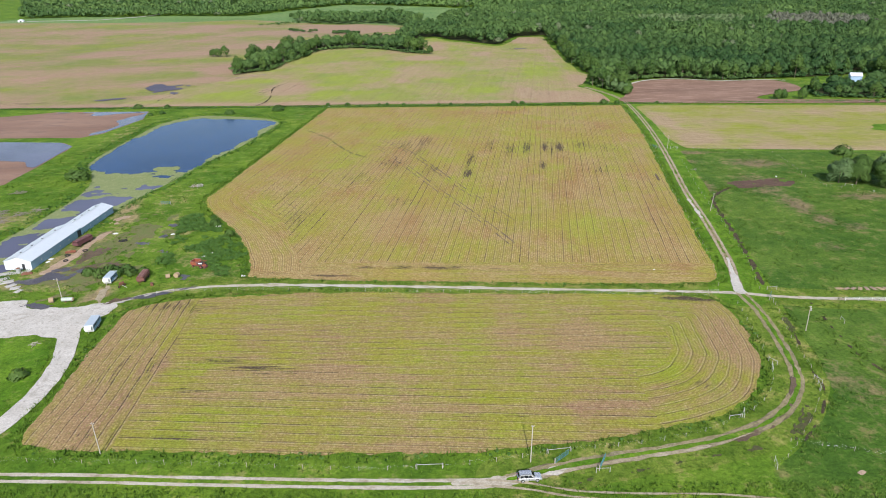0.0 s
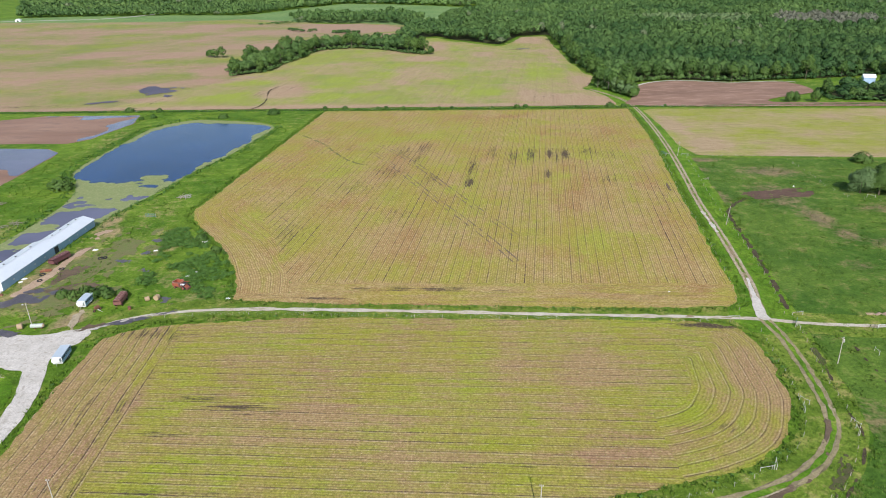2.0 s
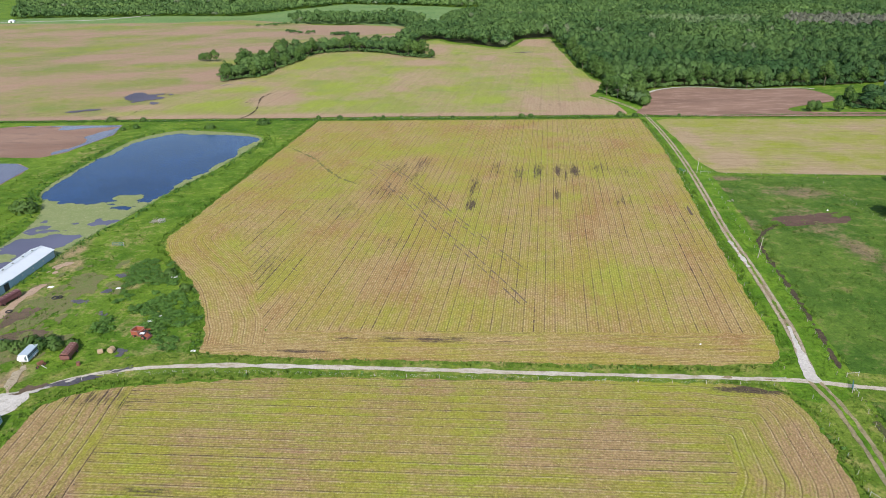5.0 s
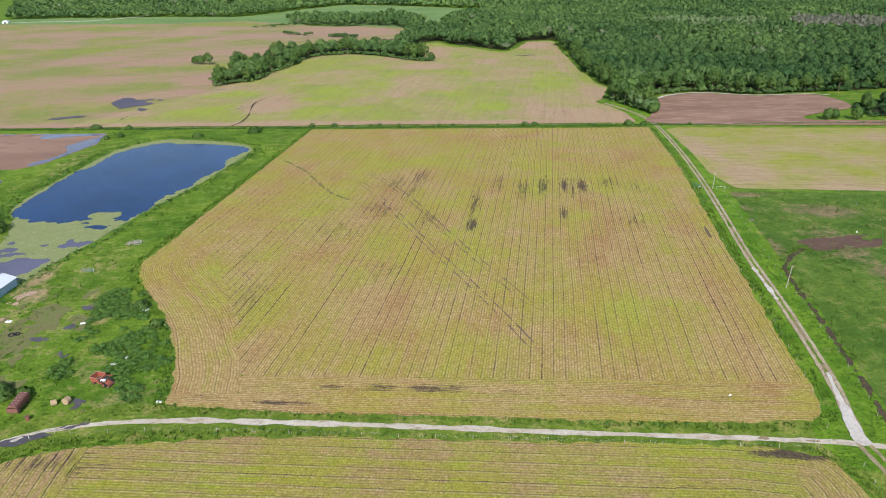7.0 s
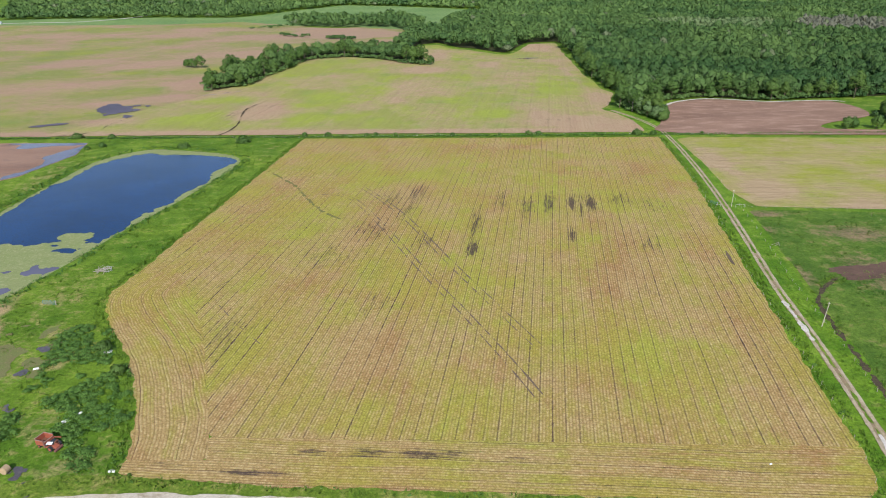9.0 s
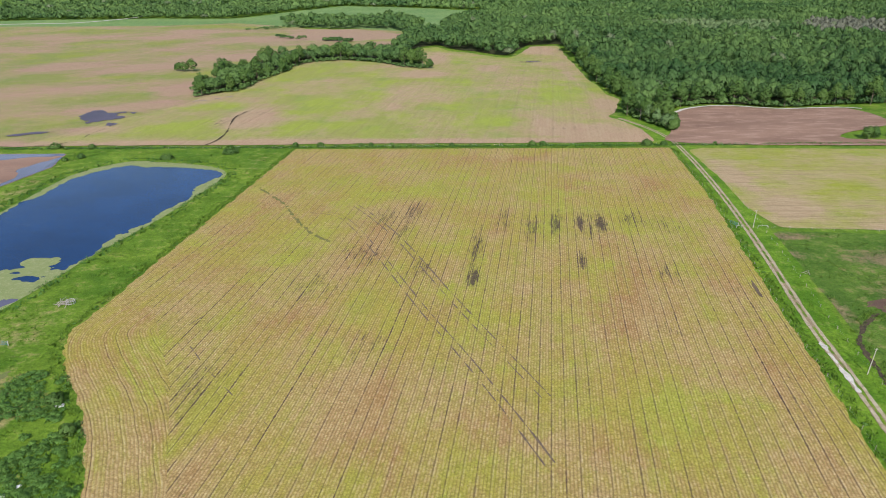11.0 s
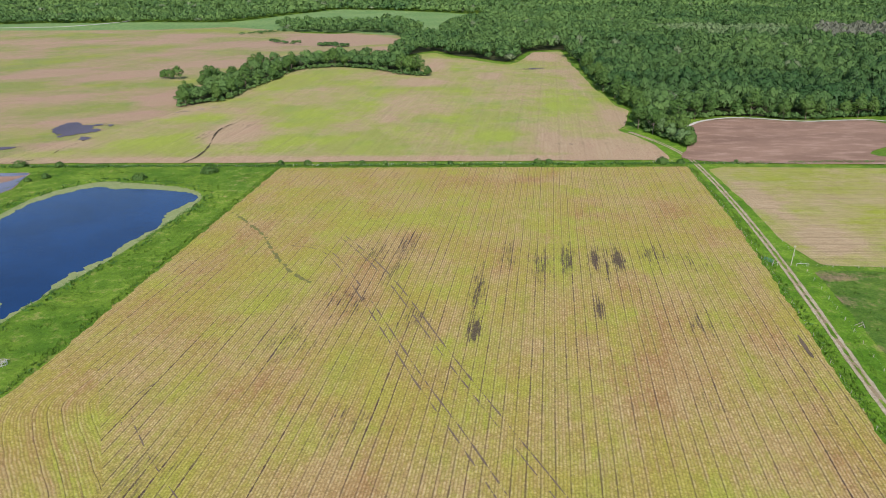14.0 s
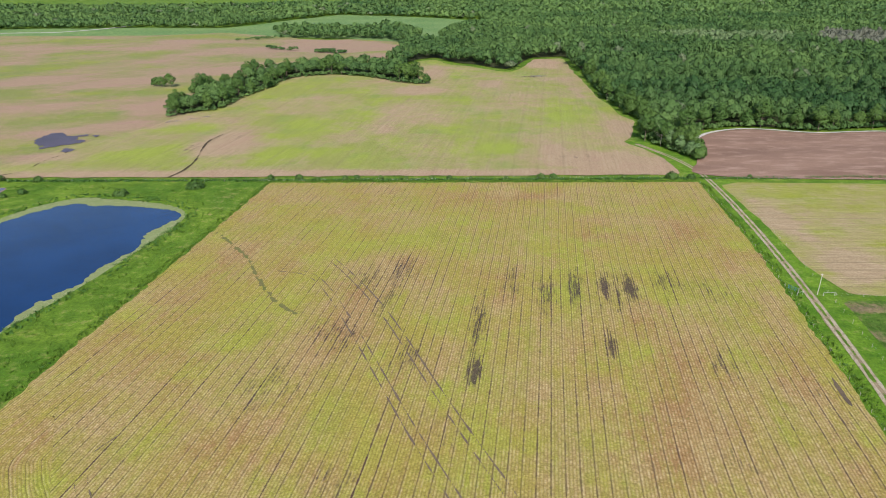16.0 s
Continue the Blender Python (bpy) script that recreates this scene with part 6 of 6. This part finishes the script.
def make_suv(m):
    c = thing("suv", m, "silver four-door SUV parked on the farm road", "car")
    bm = B()
    # lower body, bonnet and cabin by cross-sections along the length
    ribs = [(-2.35, 0.82, 0.45, 0.98), (-2.2, 0.9, 0.38, 1.06), (-1.0, 0.92, 0.34, 1.05), (0.3, 0.92, 0.34, 1.03), (1.1, 0.91, 0.34, 1.03), (2.0, 0.88, 0.38, 0.97), (2.3, 0.80, 0.45, 0.86), (2.38, 0.7, 0.5, 0.74)]
    rings = []
    for x, w, z0, z1 in ribs:
        rings.append([bm.verts.new(p) for p in ((x, -w * 0.92, z0), (x, -w, z0 + 0.18), (x, -w, z1 - 0.16), (x, -w * 0.9, z1), (x, w * 0.9, z1), (x, w, z1 - 0.16), (x, w, z0 + 0.18), (x, w * 0.92, z0))])
    for a, b in zip(rings, rings[1:]):
        for k in range(8):
            bm.faces.new((a[k], b[k], b[(k + 1) % 8], a[(k + 1) % 8]))
    bm.faces.new(rings[0])
    bm.faces.new(rings[-1][::-1])
    part("body", bm, SILVER, c, "silver painted body")
    bm = B()
    rings = []
    for x, w, z in ((-2.25, 0.86, 1.0), (-2.05, 0.74, 1.62), (-1.7, 0.72, 1.72), (-0.2, 0.72, 1.75), (0.35, 0.70, 1.66), (1.05, 0.80, 1.02)):
        rings.append([bm.verts.new(p) for p in ((x, -w, z), (x, -w * 0.5, z + 0.03), (x, w * 0.5, z + 0.03), (x, w, z))])
    base = [[bm.verts.new((max(min(x, 1.05), -2.25), s * 0.86, 1.0)) for s in (-1, 1)] for x in (-2.25, -2.1, -1.75, -0.2, 0.6, 1.05)]
    for k in range(5):
        a, b = rings[k], rings[k + 1]
        for j in range(3):
            bm.faces.new((a[j], b[j], b[j + 1], a[j + 1]))
        bm.faces.new((base[k][0], base[k + 1][0], b[0], a[0]))
        bm.faces.new((a[3], b[3], base[k + 1][1], base[k][1]))
    part("cabin", bm, SILVER, c, "silver painted cabin")
    for s in (-1, 1):
        for x0, x1, t0, t1 in ((-1.95, -1.3, -1.85, -1.3), (-1.2, -0.35, -1.2, -0.35), (-0.25, 0.62, -0.25, 0.2)):
            bm = B()
            v = [bm.verts.new(p) for p in ((x0, s * 0.865, 1.08), (x1, s * 0.865, 1.08), (t1, s * 0.765, 1.58), (t0, s * 0.765, 1.58))]
            bm.faces.new(v)
            bmesh.ops.solidify(bm, geom=list(bm.faces), thickness=0.02)
            part("side_window", bm, GLASS, c, "dark tinted glass")
    for pts in (((0.98, 0.74, 1.1), (0.98, -0.74, 1.1), (0.42, -0.62, 1.62), (0.42, 0.62, 1.62)), ((-2.27, 0.72, 1.1), (-2.27, -0.72, 1.1), (-2.12, -0.64, 1.56), (-2.12, 0.64, 1.56))):
        bm = B()
        bm.faces.new([bm.verts.new((p[0] + (0.02 if p[0] > 0 else -0.02), p[1], p[2] + 0.015)) for p in pts])
        bmesh.ops.solidify(bm, geom=list(bm.faces), thickness=0.02)
        part("windscreen", bm, GLASS, c, "dark tinted glass")
    for x in (-1.45, 1.45):
        for y in (-0.82, 0.82):
            wheel(c, x, y, 0.37, 0.37, 0.24)
    for s in (-0.62, 0.62):
        part("headlight", block(B(), 2.32, s, 0.74, 0.12, 0.34, 0.14, 0.03), GLASS, c, "clear headlight")
        part("tail_light", block(B(), -2.34, s * 1.15, 0.92, 0.08, 0.16, 0.3, 0.02), RED, c, "red tail light")
        part("roof_rail", tube(B(), (-1.9, s, 1.8), (0.0, s, 1.82), 0.025, 0.025, 6), DARK, c)
        part("mirror", block(B(), 0.75, s * 1.62, 1.1, 0.14, 0.18, 0.16, 0.03), SILVER, c)
    part("front_bumper", block(B(), 2.36, 0, 0.5, 0.14, 1.6, 0.26, 0.05), SILVER, c)
    part("rear_bumper", block(B(), -2.36, 0, 0.52, 0.14, 1.65, 0.26, 0.05), DARK, c)
    return c


make_suv(pose(16.7, 107.2, 0.1, 0, 0, 4))


def make_trailer(m, length, label):
    t = thing("stock_trailer", m, label, "trailer", "stock trailers")
    h, w = 2.4, 2.4
    part("floor_frame", block(B(), 0, 0, 0.55, length, w, 0.2, 0.02), STEEL, t)
    for s in (-1, 1):
        # trailer sides: white panels with blue shade painted in, ends left white
        part("side_panel", block(B(), 0, s * w / 2, 1.05, length, 0.05, 0.8, 0.01), SHADED_SIDING, t)
        part("upper_panel", block(B(), 0, s * w / 2, 2.28, length, 0.05, 0.26, 0.01), SHADED_SIDING, t)
        # dark strip in place of the shade behind the slats
        part("vent_shade", block(B(), 0, s * (w / 2 - 0.02), 1.8, length - 0.1, 0.02, 0.75), DARK, t, "dark strip painted as shade behind the slats")
        for k in range(6):
            part("slat_post", block(B(), -length / 2 + 0.2 + k * (length - 0.4) / 5, s * w / 2, 1.8, 0.12, 0.06, 0.8, 0.01), SHADED_SIDING, t)
        part("slat", block(B(), 0, s * w / 2, 1.74, length, 0.055, 0.08, 0.01), SHADED_SIDING, t)
    for s in (-1, 1):
        part("end_panel", block(B(), s * length / 2, 0, 1.55, 0.06, w, 1.9, 0.01), WHITE, t)
    part("roof", block(B(), 0, 0, h + 0.02, length + 0.1, w + 0.1, 0.1, 0.04), TRAILER_TOP, t, "dusty white metal roof")
    bm = B()
    profile(bm, [(length / 2, 0.9), (length / 2 + 1.0, 1.5), (length / 2 + 1.0, h - 0.15), (length / 2, h)], -w / 2 * 0.8, w / 2 * 0.8)
    part("nose", bm, WHITE, t, "white sloping trailer nose")
    tube_bm = tube(B(), (length / 2 + 0.85, 0, 1.5), (length / 2 + 0.85, 0, 0.3), 0.06, 0.06, 8)
    part("hitch", tube_bm, STEEL, t)
    for x in (-0.9, -0.05):
        for y in (-w / 2, w / 2):
            wheel(t, x, y, 0.36, 0.36, 0.22)
    for y in (-w / 2 - 0.06, w / 2 + 0.06):
        part("mudguard", block(B(), -0.48, y, 0.78, 1.9, 0.3, 0.06, 0.02), WHITE, t)
    return t


make_trailer(pose(-109.6, 203.2, 0, 0, 0, 272), 5.6, "white stock trailer with slatted sides in grass")
make_trailer(pose(-100.4, 171.4, 0.05, 0, 0, 278), 6.4, "long white gooseneck stock trailer beside the drive")


PINKISH = plain("faded_pink_boards", (0.34, 0.22, 0.19), 0.85, 0.0, (0.5, 0.45, 0.4), 0.5, 0.6)


def make_wagon(m, length, label, material, tall=1.9):
    t = thing("grain_wagon", m, label, "wagon")
    part("bed", block(B(), 0, 0, 0.85, length, 2.2, 0.15, 0.02), BROWN, t)
    for s in (-1, 1):
        part("side_board", block(B(), 0, s * 1.15, 0.85 + tall / 2 - 0.2, length, 0.08, tall - 0.4, 0.02), material, t)
        for k in range(7):
            part("side_rib", block(B(), -length / 2 + 0.3 + k * (length - 0.6) / 6, s * 1.22, 0.85 + tall / 2 - 0.2, 0.1, 0.08, tall - 0.4), material, t)
        part("end_board", block(B(), s * length / 2, 0, 0.85 + tall / 2 - 0.2, 0.08, 2.3, tall - 0.4, 0.02), material, t)
    for k in range(6):
        part("bow", block(B(), -length / 2 + 0.4 + k * (length - 0.8) / 5, 0, 0.98 + tall, 0.2, 1.3, 0.12, 0.03), PINKISH, t)
    bm = B()
    arc = [(1.12 * math.cos(math.pi * k / 10), 0.6 + tall + 0.45 * math.sin(math.pi * k / 10)) for k in range(11)]
    profile(bm, arc, -length / 2 + 0.1, length / 2 - 0.1)
    bm.transform(Matrix.Rotation(radians(90), 4, "Z"))
    part("cover", bm, material, t, "rounded rusty cover")
    for x in (-length * 0.32, length * 0.32):
        for y in (-1.0, 1.0):
            wheel(t, x, y, 0.45, 0.45, 0.25, BROWN)
    part("drawbar", tube(B(), (length / 2, 0, 0.6), (length / 2 + 1.3, 0, 0.4), 0.06, 0.06, 6), BROWN, t)
    return t


make_wagon(pose(-99.2, 204.0, 0, 0, 0, 275), 6.2, "rusty red wagon with pale roof bows in weeds", RUST, 1.5)
make_wagon(pose(-134.9, 236.4, 0, 0, 0, 256), 8.0, "dark maroon grain trailer beside the barn", plain("maroon_paint", (0.12, 0.050, 0.052), 0.7, 0.0, (1.6, 1.9, 2.0), 0.6, 0.8), 1.6)


def make_harvester(m):
    t = thing("harvester", m, "derelict faded red harvester sunk in weeds", "harvester")
    # open box body, tilted back, with a dark rusty inside
    for x, y, sx, sy, h in ((-1.3, 1.3, 2.7, 0.08, 1.5), (-1.3, -1.1, 2.7, 0.08, 1.2), (-2.6, 0.1, 0.08, 2.32, 1.4), (0.0, 0.1, 0.08, 2.32, 1.1)):
        wall = part("tank_wall", block(B(), x, y, 0.85 + h / 2, sx, sy, h, 0.02, 0, -4, 0), ORANGE, t)
        part("rim", block(B(), x, y, 0.9 + h, sx + 0.1, sy + 0.1, 0.08, 0.02, 0, -4, 0), PINKISH, wall)
    part("tank_floor", block(B(), -1.3, 0.1, 1.0, 2.5, 2.2, 0.1), BROWN, t, "dark rusty floor of the open tank")
    part("chassis", block(B(), -0.2, 0, 0.7, 5.2, 1.5, 0.35, 0.05), RUST, t)
    part("engine", block(B(), 0.9, 0.5, 1.25, 1.1, 1.0, 0.9, 0.1, 4, 6, 10), DARK, t)
    part("radiator", block(B(), 1.55, 0.55, 1.2, 0.18, 1.1, 1.0, 0.03, 0, 8, 10), BROWN, t)
    part("bonnet", block(B(), 0.85, -0.5, 1.55, 1.2, 0.8, 0.1, 0.03, 10, 5, 24), WHITE, t, "loose white sheet-metal cover")
    part("seat_deck", block(B(), 0.5, -0.9, 1.05, 1.0, 0.9, 0.12, 0.02), ORANGE, t)
    part("seat", block(B(), 0.45, -0.9, 1.3, 0.45, 0.45, 0.4, 0.1), DARK, t)
    part("steering_column", tube(B(), (0.95, -0.9, 1.1), (0.8, -0.9, 1.75), 0.035, 0.035, 6), DARK, t)
    part("feeder_house", block(B(), 2.1, -0.1, 0.85, 1.1, 1.2, 0.5, 0.08, 0, 22, 0), ORANGE, t)
    part("header", block(B(), 2.75, -0.1, 0.45, 0.5, 2.3, 0.45, 0.06, 0, 0, 6), RUST, t)
    part("auger", tube(B(), (-0.4, 1.5, 1.5), (1.9, 1.7, 1.9), 0.13, 0.13, 10), ORANGE, t)
    part("elevator", tube(B(), (0.3, -1.3, 0.8), (-0.2, -1.2, 2.5), 0.16, 0.16, 8), RUST, t)
    part("exhaust", tube(B(), (0.9, 0.8, 1.6), (0.9, 0.8, 2.5), 0.05, 0.05, 8), DARK, t)
    for x, y, r in ((1.5, -1.15, 0.62), (1.5, 1.15, 0.62), (-1.9, -0.9, 0.4), (-1.9, 0.9, 0.4)):
        wheel(t, x, y, r, r, 0.4, ORANGE)
    return t


make_harvester(pose(-84.0, 214.0, 0, 0, 0, -20))


# ---- yard clutter ----
def make_bale(x, y, rz, r=0.75, label="weathered tan round hay bale in grass"):
    b = thing("round_bale", pose(x, y, 0, 0, 0, rz), label, "bale", "round bales")
    part("roll", tube(B(), (-0.65, 0, r - 0.05), (0.65, 0, r - 0.05), r, r, 20), HAY, b)
    part("end_face", tube(B(), (0.65, 0, r - 0.05), (0.7, 0, r - 0.05), r * 0.9, r * 0.6, 20), HAY, b)
    part("end_face", tube(B(), (-0.7, 0, r - 0.05), (-0.65, 0, r - 0.05), r * 0.6, r * 0.9, 20), HAY, b)


make_bale(-121.2, 188.0, 20, 0.85)
make_bale(-91.6, 205.2, 30, 0.7)
make_bale(-88.8, 205.8, 80, 0.85, "pale grey round bale with sagging sides")
tank = thing("fuel_tank", pose(-115.9, 188.2, 0, 0, 0, 5), "pale grey-green cylindrical fuel tank on a cradle", "tank")
part("shell", tube(B(), (-2.1, 0, 0.95), (1.3, 0, 0.95), 0.6, 0.6, 18), plain("pale_tank_paint", (0.37, 0.41, 0.37), 0.6, 0.0, (0.6, 0.55, 0.5), 0.5), tank)
part("end_cap", tube(B(), (1.3, 0, 0.95), (1.55, 0, 0.95), 0.62, 0.35, 18), HAY, tank, "tan end of the tank")
for s in (-0.9, 0.8):
    part("cradle", block(B(), s, 0, 0.22, 0.2, 1.1, 0.44, 0.03), BROWN, tank)
drum = thing("barrel", pose(-94.6, 199.3, 0), "rusty open steel barrel beside the track", "barrel")
part("drum", tube(B(), (0, 0, 0), (0, 0, 1.0), 0.5, 0.5, 14), BROWN, drum)
part("rim", tube(B(), (0, 0, 0.98), (0, 0, 1.03), 0.54, 0.54, 14), RUST, drum)
plough = thing("seed_drill", pose(-103.9, 198.6, 0, 0, 0, 60), "small rusty farm implement in grass", "implement")
part("toolbar", tube(B(), (-1.2, 0, 0.8), (1.2, 0, 0.8), 0.08, 0.08, 8), RUST, plough)
part("hopper", block(B(), 0, 0.2, 1.3, 1.6, 0.7, 0.7, 0.08), BROWN, plough)
part("tongue", tube(B(), (0, 0, 0.6), (0, -2.2, 0.35), 0.06, 0.06, 6), WHITE, plough)
for s in (-1.0, 1.0):
    wheel(plough, s, 0.2, 0.4, 0.4, 0.18, BROWN)
loader = thing("disc_harrow", pose(-135.2, 227.6, 0, 0, 0, 20), "low bright red disc harrow on bare dirt", "implement")
part("beam", block(B(), 0, 0, 0.6, 3.6, 0.18, 0.18, 0.02), ORANGE, loader)
part("beam", block(B(), 0, 0.9, 0.55, 3.0, 0.18, 0.18, 0.02), ORANGE, loader)
part("side_beam", block(B(), -1.5, 0.4, 0.58, 0.16, 1.3, 0.16, 0.02), ORANGE, loader)
part("side_beam", block(B(), 1.5, 0.4, 0.58, 0.16, 1.3, 0.16, 0.02), ORANGE, loader)
for k in range(8):
    part("disc", tube(B(), (-1.6 + 0.45 * k, -0.15, 0.3), (-1.56 + 0.45 * k, 0.1, 0.3), 0.3, 0.3, 12), BROWN, loader)


def make_tyre(x, y, r):
    t = bmesh.new()
    n, k = 18, 6
    ring = [[t.verts.new(((r - 0.16 + 0.16 * math.cos(2 * math.pi * b / k)) * math.cos(2 * math.pi * a / n), (r - 0.16 + 0.16 * math.cos(2 * math.pi * b / k)) * math.sin(2 * math.pi * a / n),
                          0.18 + 0.18 * math.sin(2 * math.pi * b / k))) for b in range(k)] for a in range(n)]
    for a in range(n):
        for b in range(k):
            t.faces.new((ring[a][b], ring[(a + 1) % n][b], ring[(a + 1) % n][(b + 1) % k], ring[a][(b + 1) % k]))
    me = bpy.data.meshes.new("tyre")
    bmesh.ops.recalc_face_normals(t, faces=t.faces)
    t.to_mesh(me)
    t.free()
    me.materials.append(RUBBER)
    ob = new("tyre", me)
    ob.location = (x, y, 0.1)
    tagged(ob, "old black tractor tyre lying on dirt", "tyre", "old tyres")


for x, y, r in ((-133.3, 220.2, 0.9), (-135.0, 225.0, 1.0), (-130.8, 229.4, 1.0), (-121.5, 238.5, 1.1), (-120.4, 238.9, 1.0)):
    make_tyre(x, y, r)


def make_slab(name, x, y, rz, sx, sy, sz, material, label, category):
    """A crumpled sheet or block: an uneven top on a solid base."""
    rng = np.random.default_rng(int(abs(x * 7 + y)))
    bm = B()
    n = 5
    g = [[bm.verts.new(((i / (n - 1) - 0.5) * sx * rng.uniform(0.85, 1.05), (j / (n - 1) - 0.5) * sy * rng.uniform(0.85, 1.05), sz * rng.uniform(0.4, 1.0) * (0.35 if i in (0, n - 1) or j in (0, n - 1) else 1))) for i in range(n)] for j in range(n)]
    for j in range(n - 1):
        for i in range(n - 1):
            bm.faces.new((g[j][i], g[j][i + 1], g[j + 1][i + 1], g[j + 1][i]))
    ring = [g[0][i] for i in range(n)] + [g[j][n - 1] for j in range(1, n)] + [g[n - 1][i] for i in range(n - 2, -1, -1)] + [g[j][0] for j in range(n - 2, 0, -1)]
    low = [bm.verts.new((v.co.x, v.co.y, -0.05)) for v in ring]
    for k in range(len(ring)):
        bm.faces.new((ring[k], low[k], low[(k + 1) % len(ring)], ring[(k + 1) % len(ring)]))
    bm.faces.new(low[::-1])
    me = bpy.data.meshes.new(name)
    bmesh.ops.recalc_face_normals(bm, faces=bm.faces)
    bm.to_mesh(me)
    bm.free()
    me.materials.append(material)
    ob = new(name, me)
    ob.matrix_world = place(x, y, rz, 0.05)
    tagged(ob, label, category)


for x, y, s, rz in ((-89.6, 253.6, 2.4, 15), (-85.3, 223.0, 1.6, 40), (-104.6, 245.3, 1.5, 20), (-127.4, 246.7, 1.8, 0), (-66.8, 206.0, 1.4, 10), (70.8, 207.3, 0.7, 30), (-83.5, 226, 1.2, 60), (-139.4, 222.0, 1.7, 50), (-139.2, 219.5, 1.4, 45)):
    make_slab("scrap_sheet", x, y, rz, s, s * 0.6, 0.35, WHITE, "crumpled pale scrap sheet lying in weeds", "scrap")
STRAW = plain("old_straw", (0.30, 0.22, 0.16), 0.95, 0.0, (0.6, 0.55, 0.5), 0.6, 0.5)
make_slab("salt_block", 160.3, 313.5, 0, 0.6, 0.6, 0.7, WHITE, "white salt tub in the mud wallow", "tub")
make_slab("rubble_heap", -141, 209.5, 20, 3.5, 1.6, 0.7, BROWN, "heap of rusty rubble by the barn", "rubble")
for k in range(9):
    make_slab("straw_heap", 124.5 + 2.1 * k, 191.6 - 0.05 * k, 20 * k, 2.6, 1.3, 0.32, STRAW if k % 3 else HAY, "low heap of old straw and boards in the pasture", "heap")
for x, y, a, b, rz in ((-144, 203.2, 4.2, 2.6, 30), (-141.2, 200.4, 3.4, 2.2, 55), (-138.6, 198.4, 3.0, 2.4, 20), (-136.2, 196.2, 2.6, 1.8, 70), (-146.5, 205.5, 3.6, 2.4, 40)):
    make_slab("concrete_slab", x, y, rz, a, b, 0.35, STONE, "broken pale concrete slab in the farmyard", "slab")
make_slab("dirt_mound", 118, 118, 0, 1.6, 1.4, 0.5, HAY, "small bare tan dirt mound", "mound")


def make_timber(x, y, rz, n, length, label, material=WOOD, seed=1):
    t = thing("timber_pile", place(x, y, rz), label, "timber")
    rng = np.random.default_rng(seed)
    for k in range(n):
        a = rng.uniform(-0.5, 0.5)
        L2 = length * rng.uniform(0.5, 1.0) / 2
        cx, cy, z = rng.uniform(-1, 1) * length * 0.25, rng.uniform(-1, 1) * length * 0.22, 0.2 + 0.12 * k * 0.5
        if k % 2:
            a += 1.4
        part("timber", tube(B(), (cx - math.cos(a) * L2, cy - math.sin(a) * L2, z), (cx + math.cos(a) * L2, cy + math.sin(a) * L2, z + rng.uniform(-0.1, 0.25)), 0.075, 0.05, 6), material, t)


make_timber(-115.9, 306.5, 20, 16, 6.0, "grey collapsed timber hay rack in grass", WOOD, 3)
rack = thing("hay_feeder", pose(-114.2, 307.3, 0, 0, 0, 15), "round grey hay feeder in grass", "feeder")
for z in (0.4, 1.2):
    bm = B()
    for k in range(14):
        a, b = 2 * math.pi * k / 14, 2 * math.pi * (k + 1) / 14
        tube(bm, (1.3 * math.cos(a), 1.3 * math.sin(a), z), (1.3 * math.cos(b), 1.3 * math.sin(b), z), 0.06, 0.06, 5)
    part("hoop", bm, STEEL, rack)
for k in range(10):
    a = 2 * math.pi * k / 10
    part("upright", tube(B(), (1.3 * math.cos(a), 1.3 * math.sin(a), 0), (1.3 * math.cos(a), 1.3 * math.sin(a), 1.25), 0.05, 0.05, 5), STEEL, rack)
for k, (x, y) in enumerate([(-184, 266), (-178, 270), (-180, 261), (-173, 275), (-190, 258), (-187, 272), (-196, 300)]):
    make_timber(x, y, 35 * k, 12, 7.0, "tangled pale dead branches on the pond bank", DEAD, 20 + k)
for k, (x, y) in enumerate([(-188, 657), (-180, 664), (-193, 654), (-172, 672)]):
    make_timber(x, y, 35 * k, 9, 9.0, "fallen pale trunks at the woods' edge", DEAD, 40 + k)
make_timber(-112.3, 162.2, -20, 7, 3.0, "small pile of grey logs on the lawn", WOOD, 50)
make_timber(126, 327, 5, 3, 4.0, "old pale timbers lying in pasture", WOOD, 51)
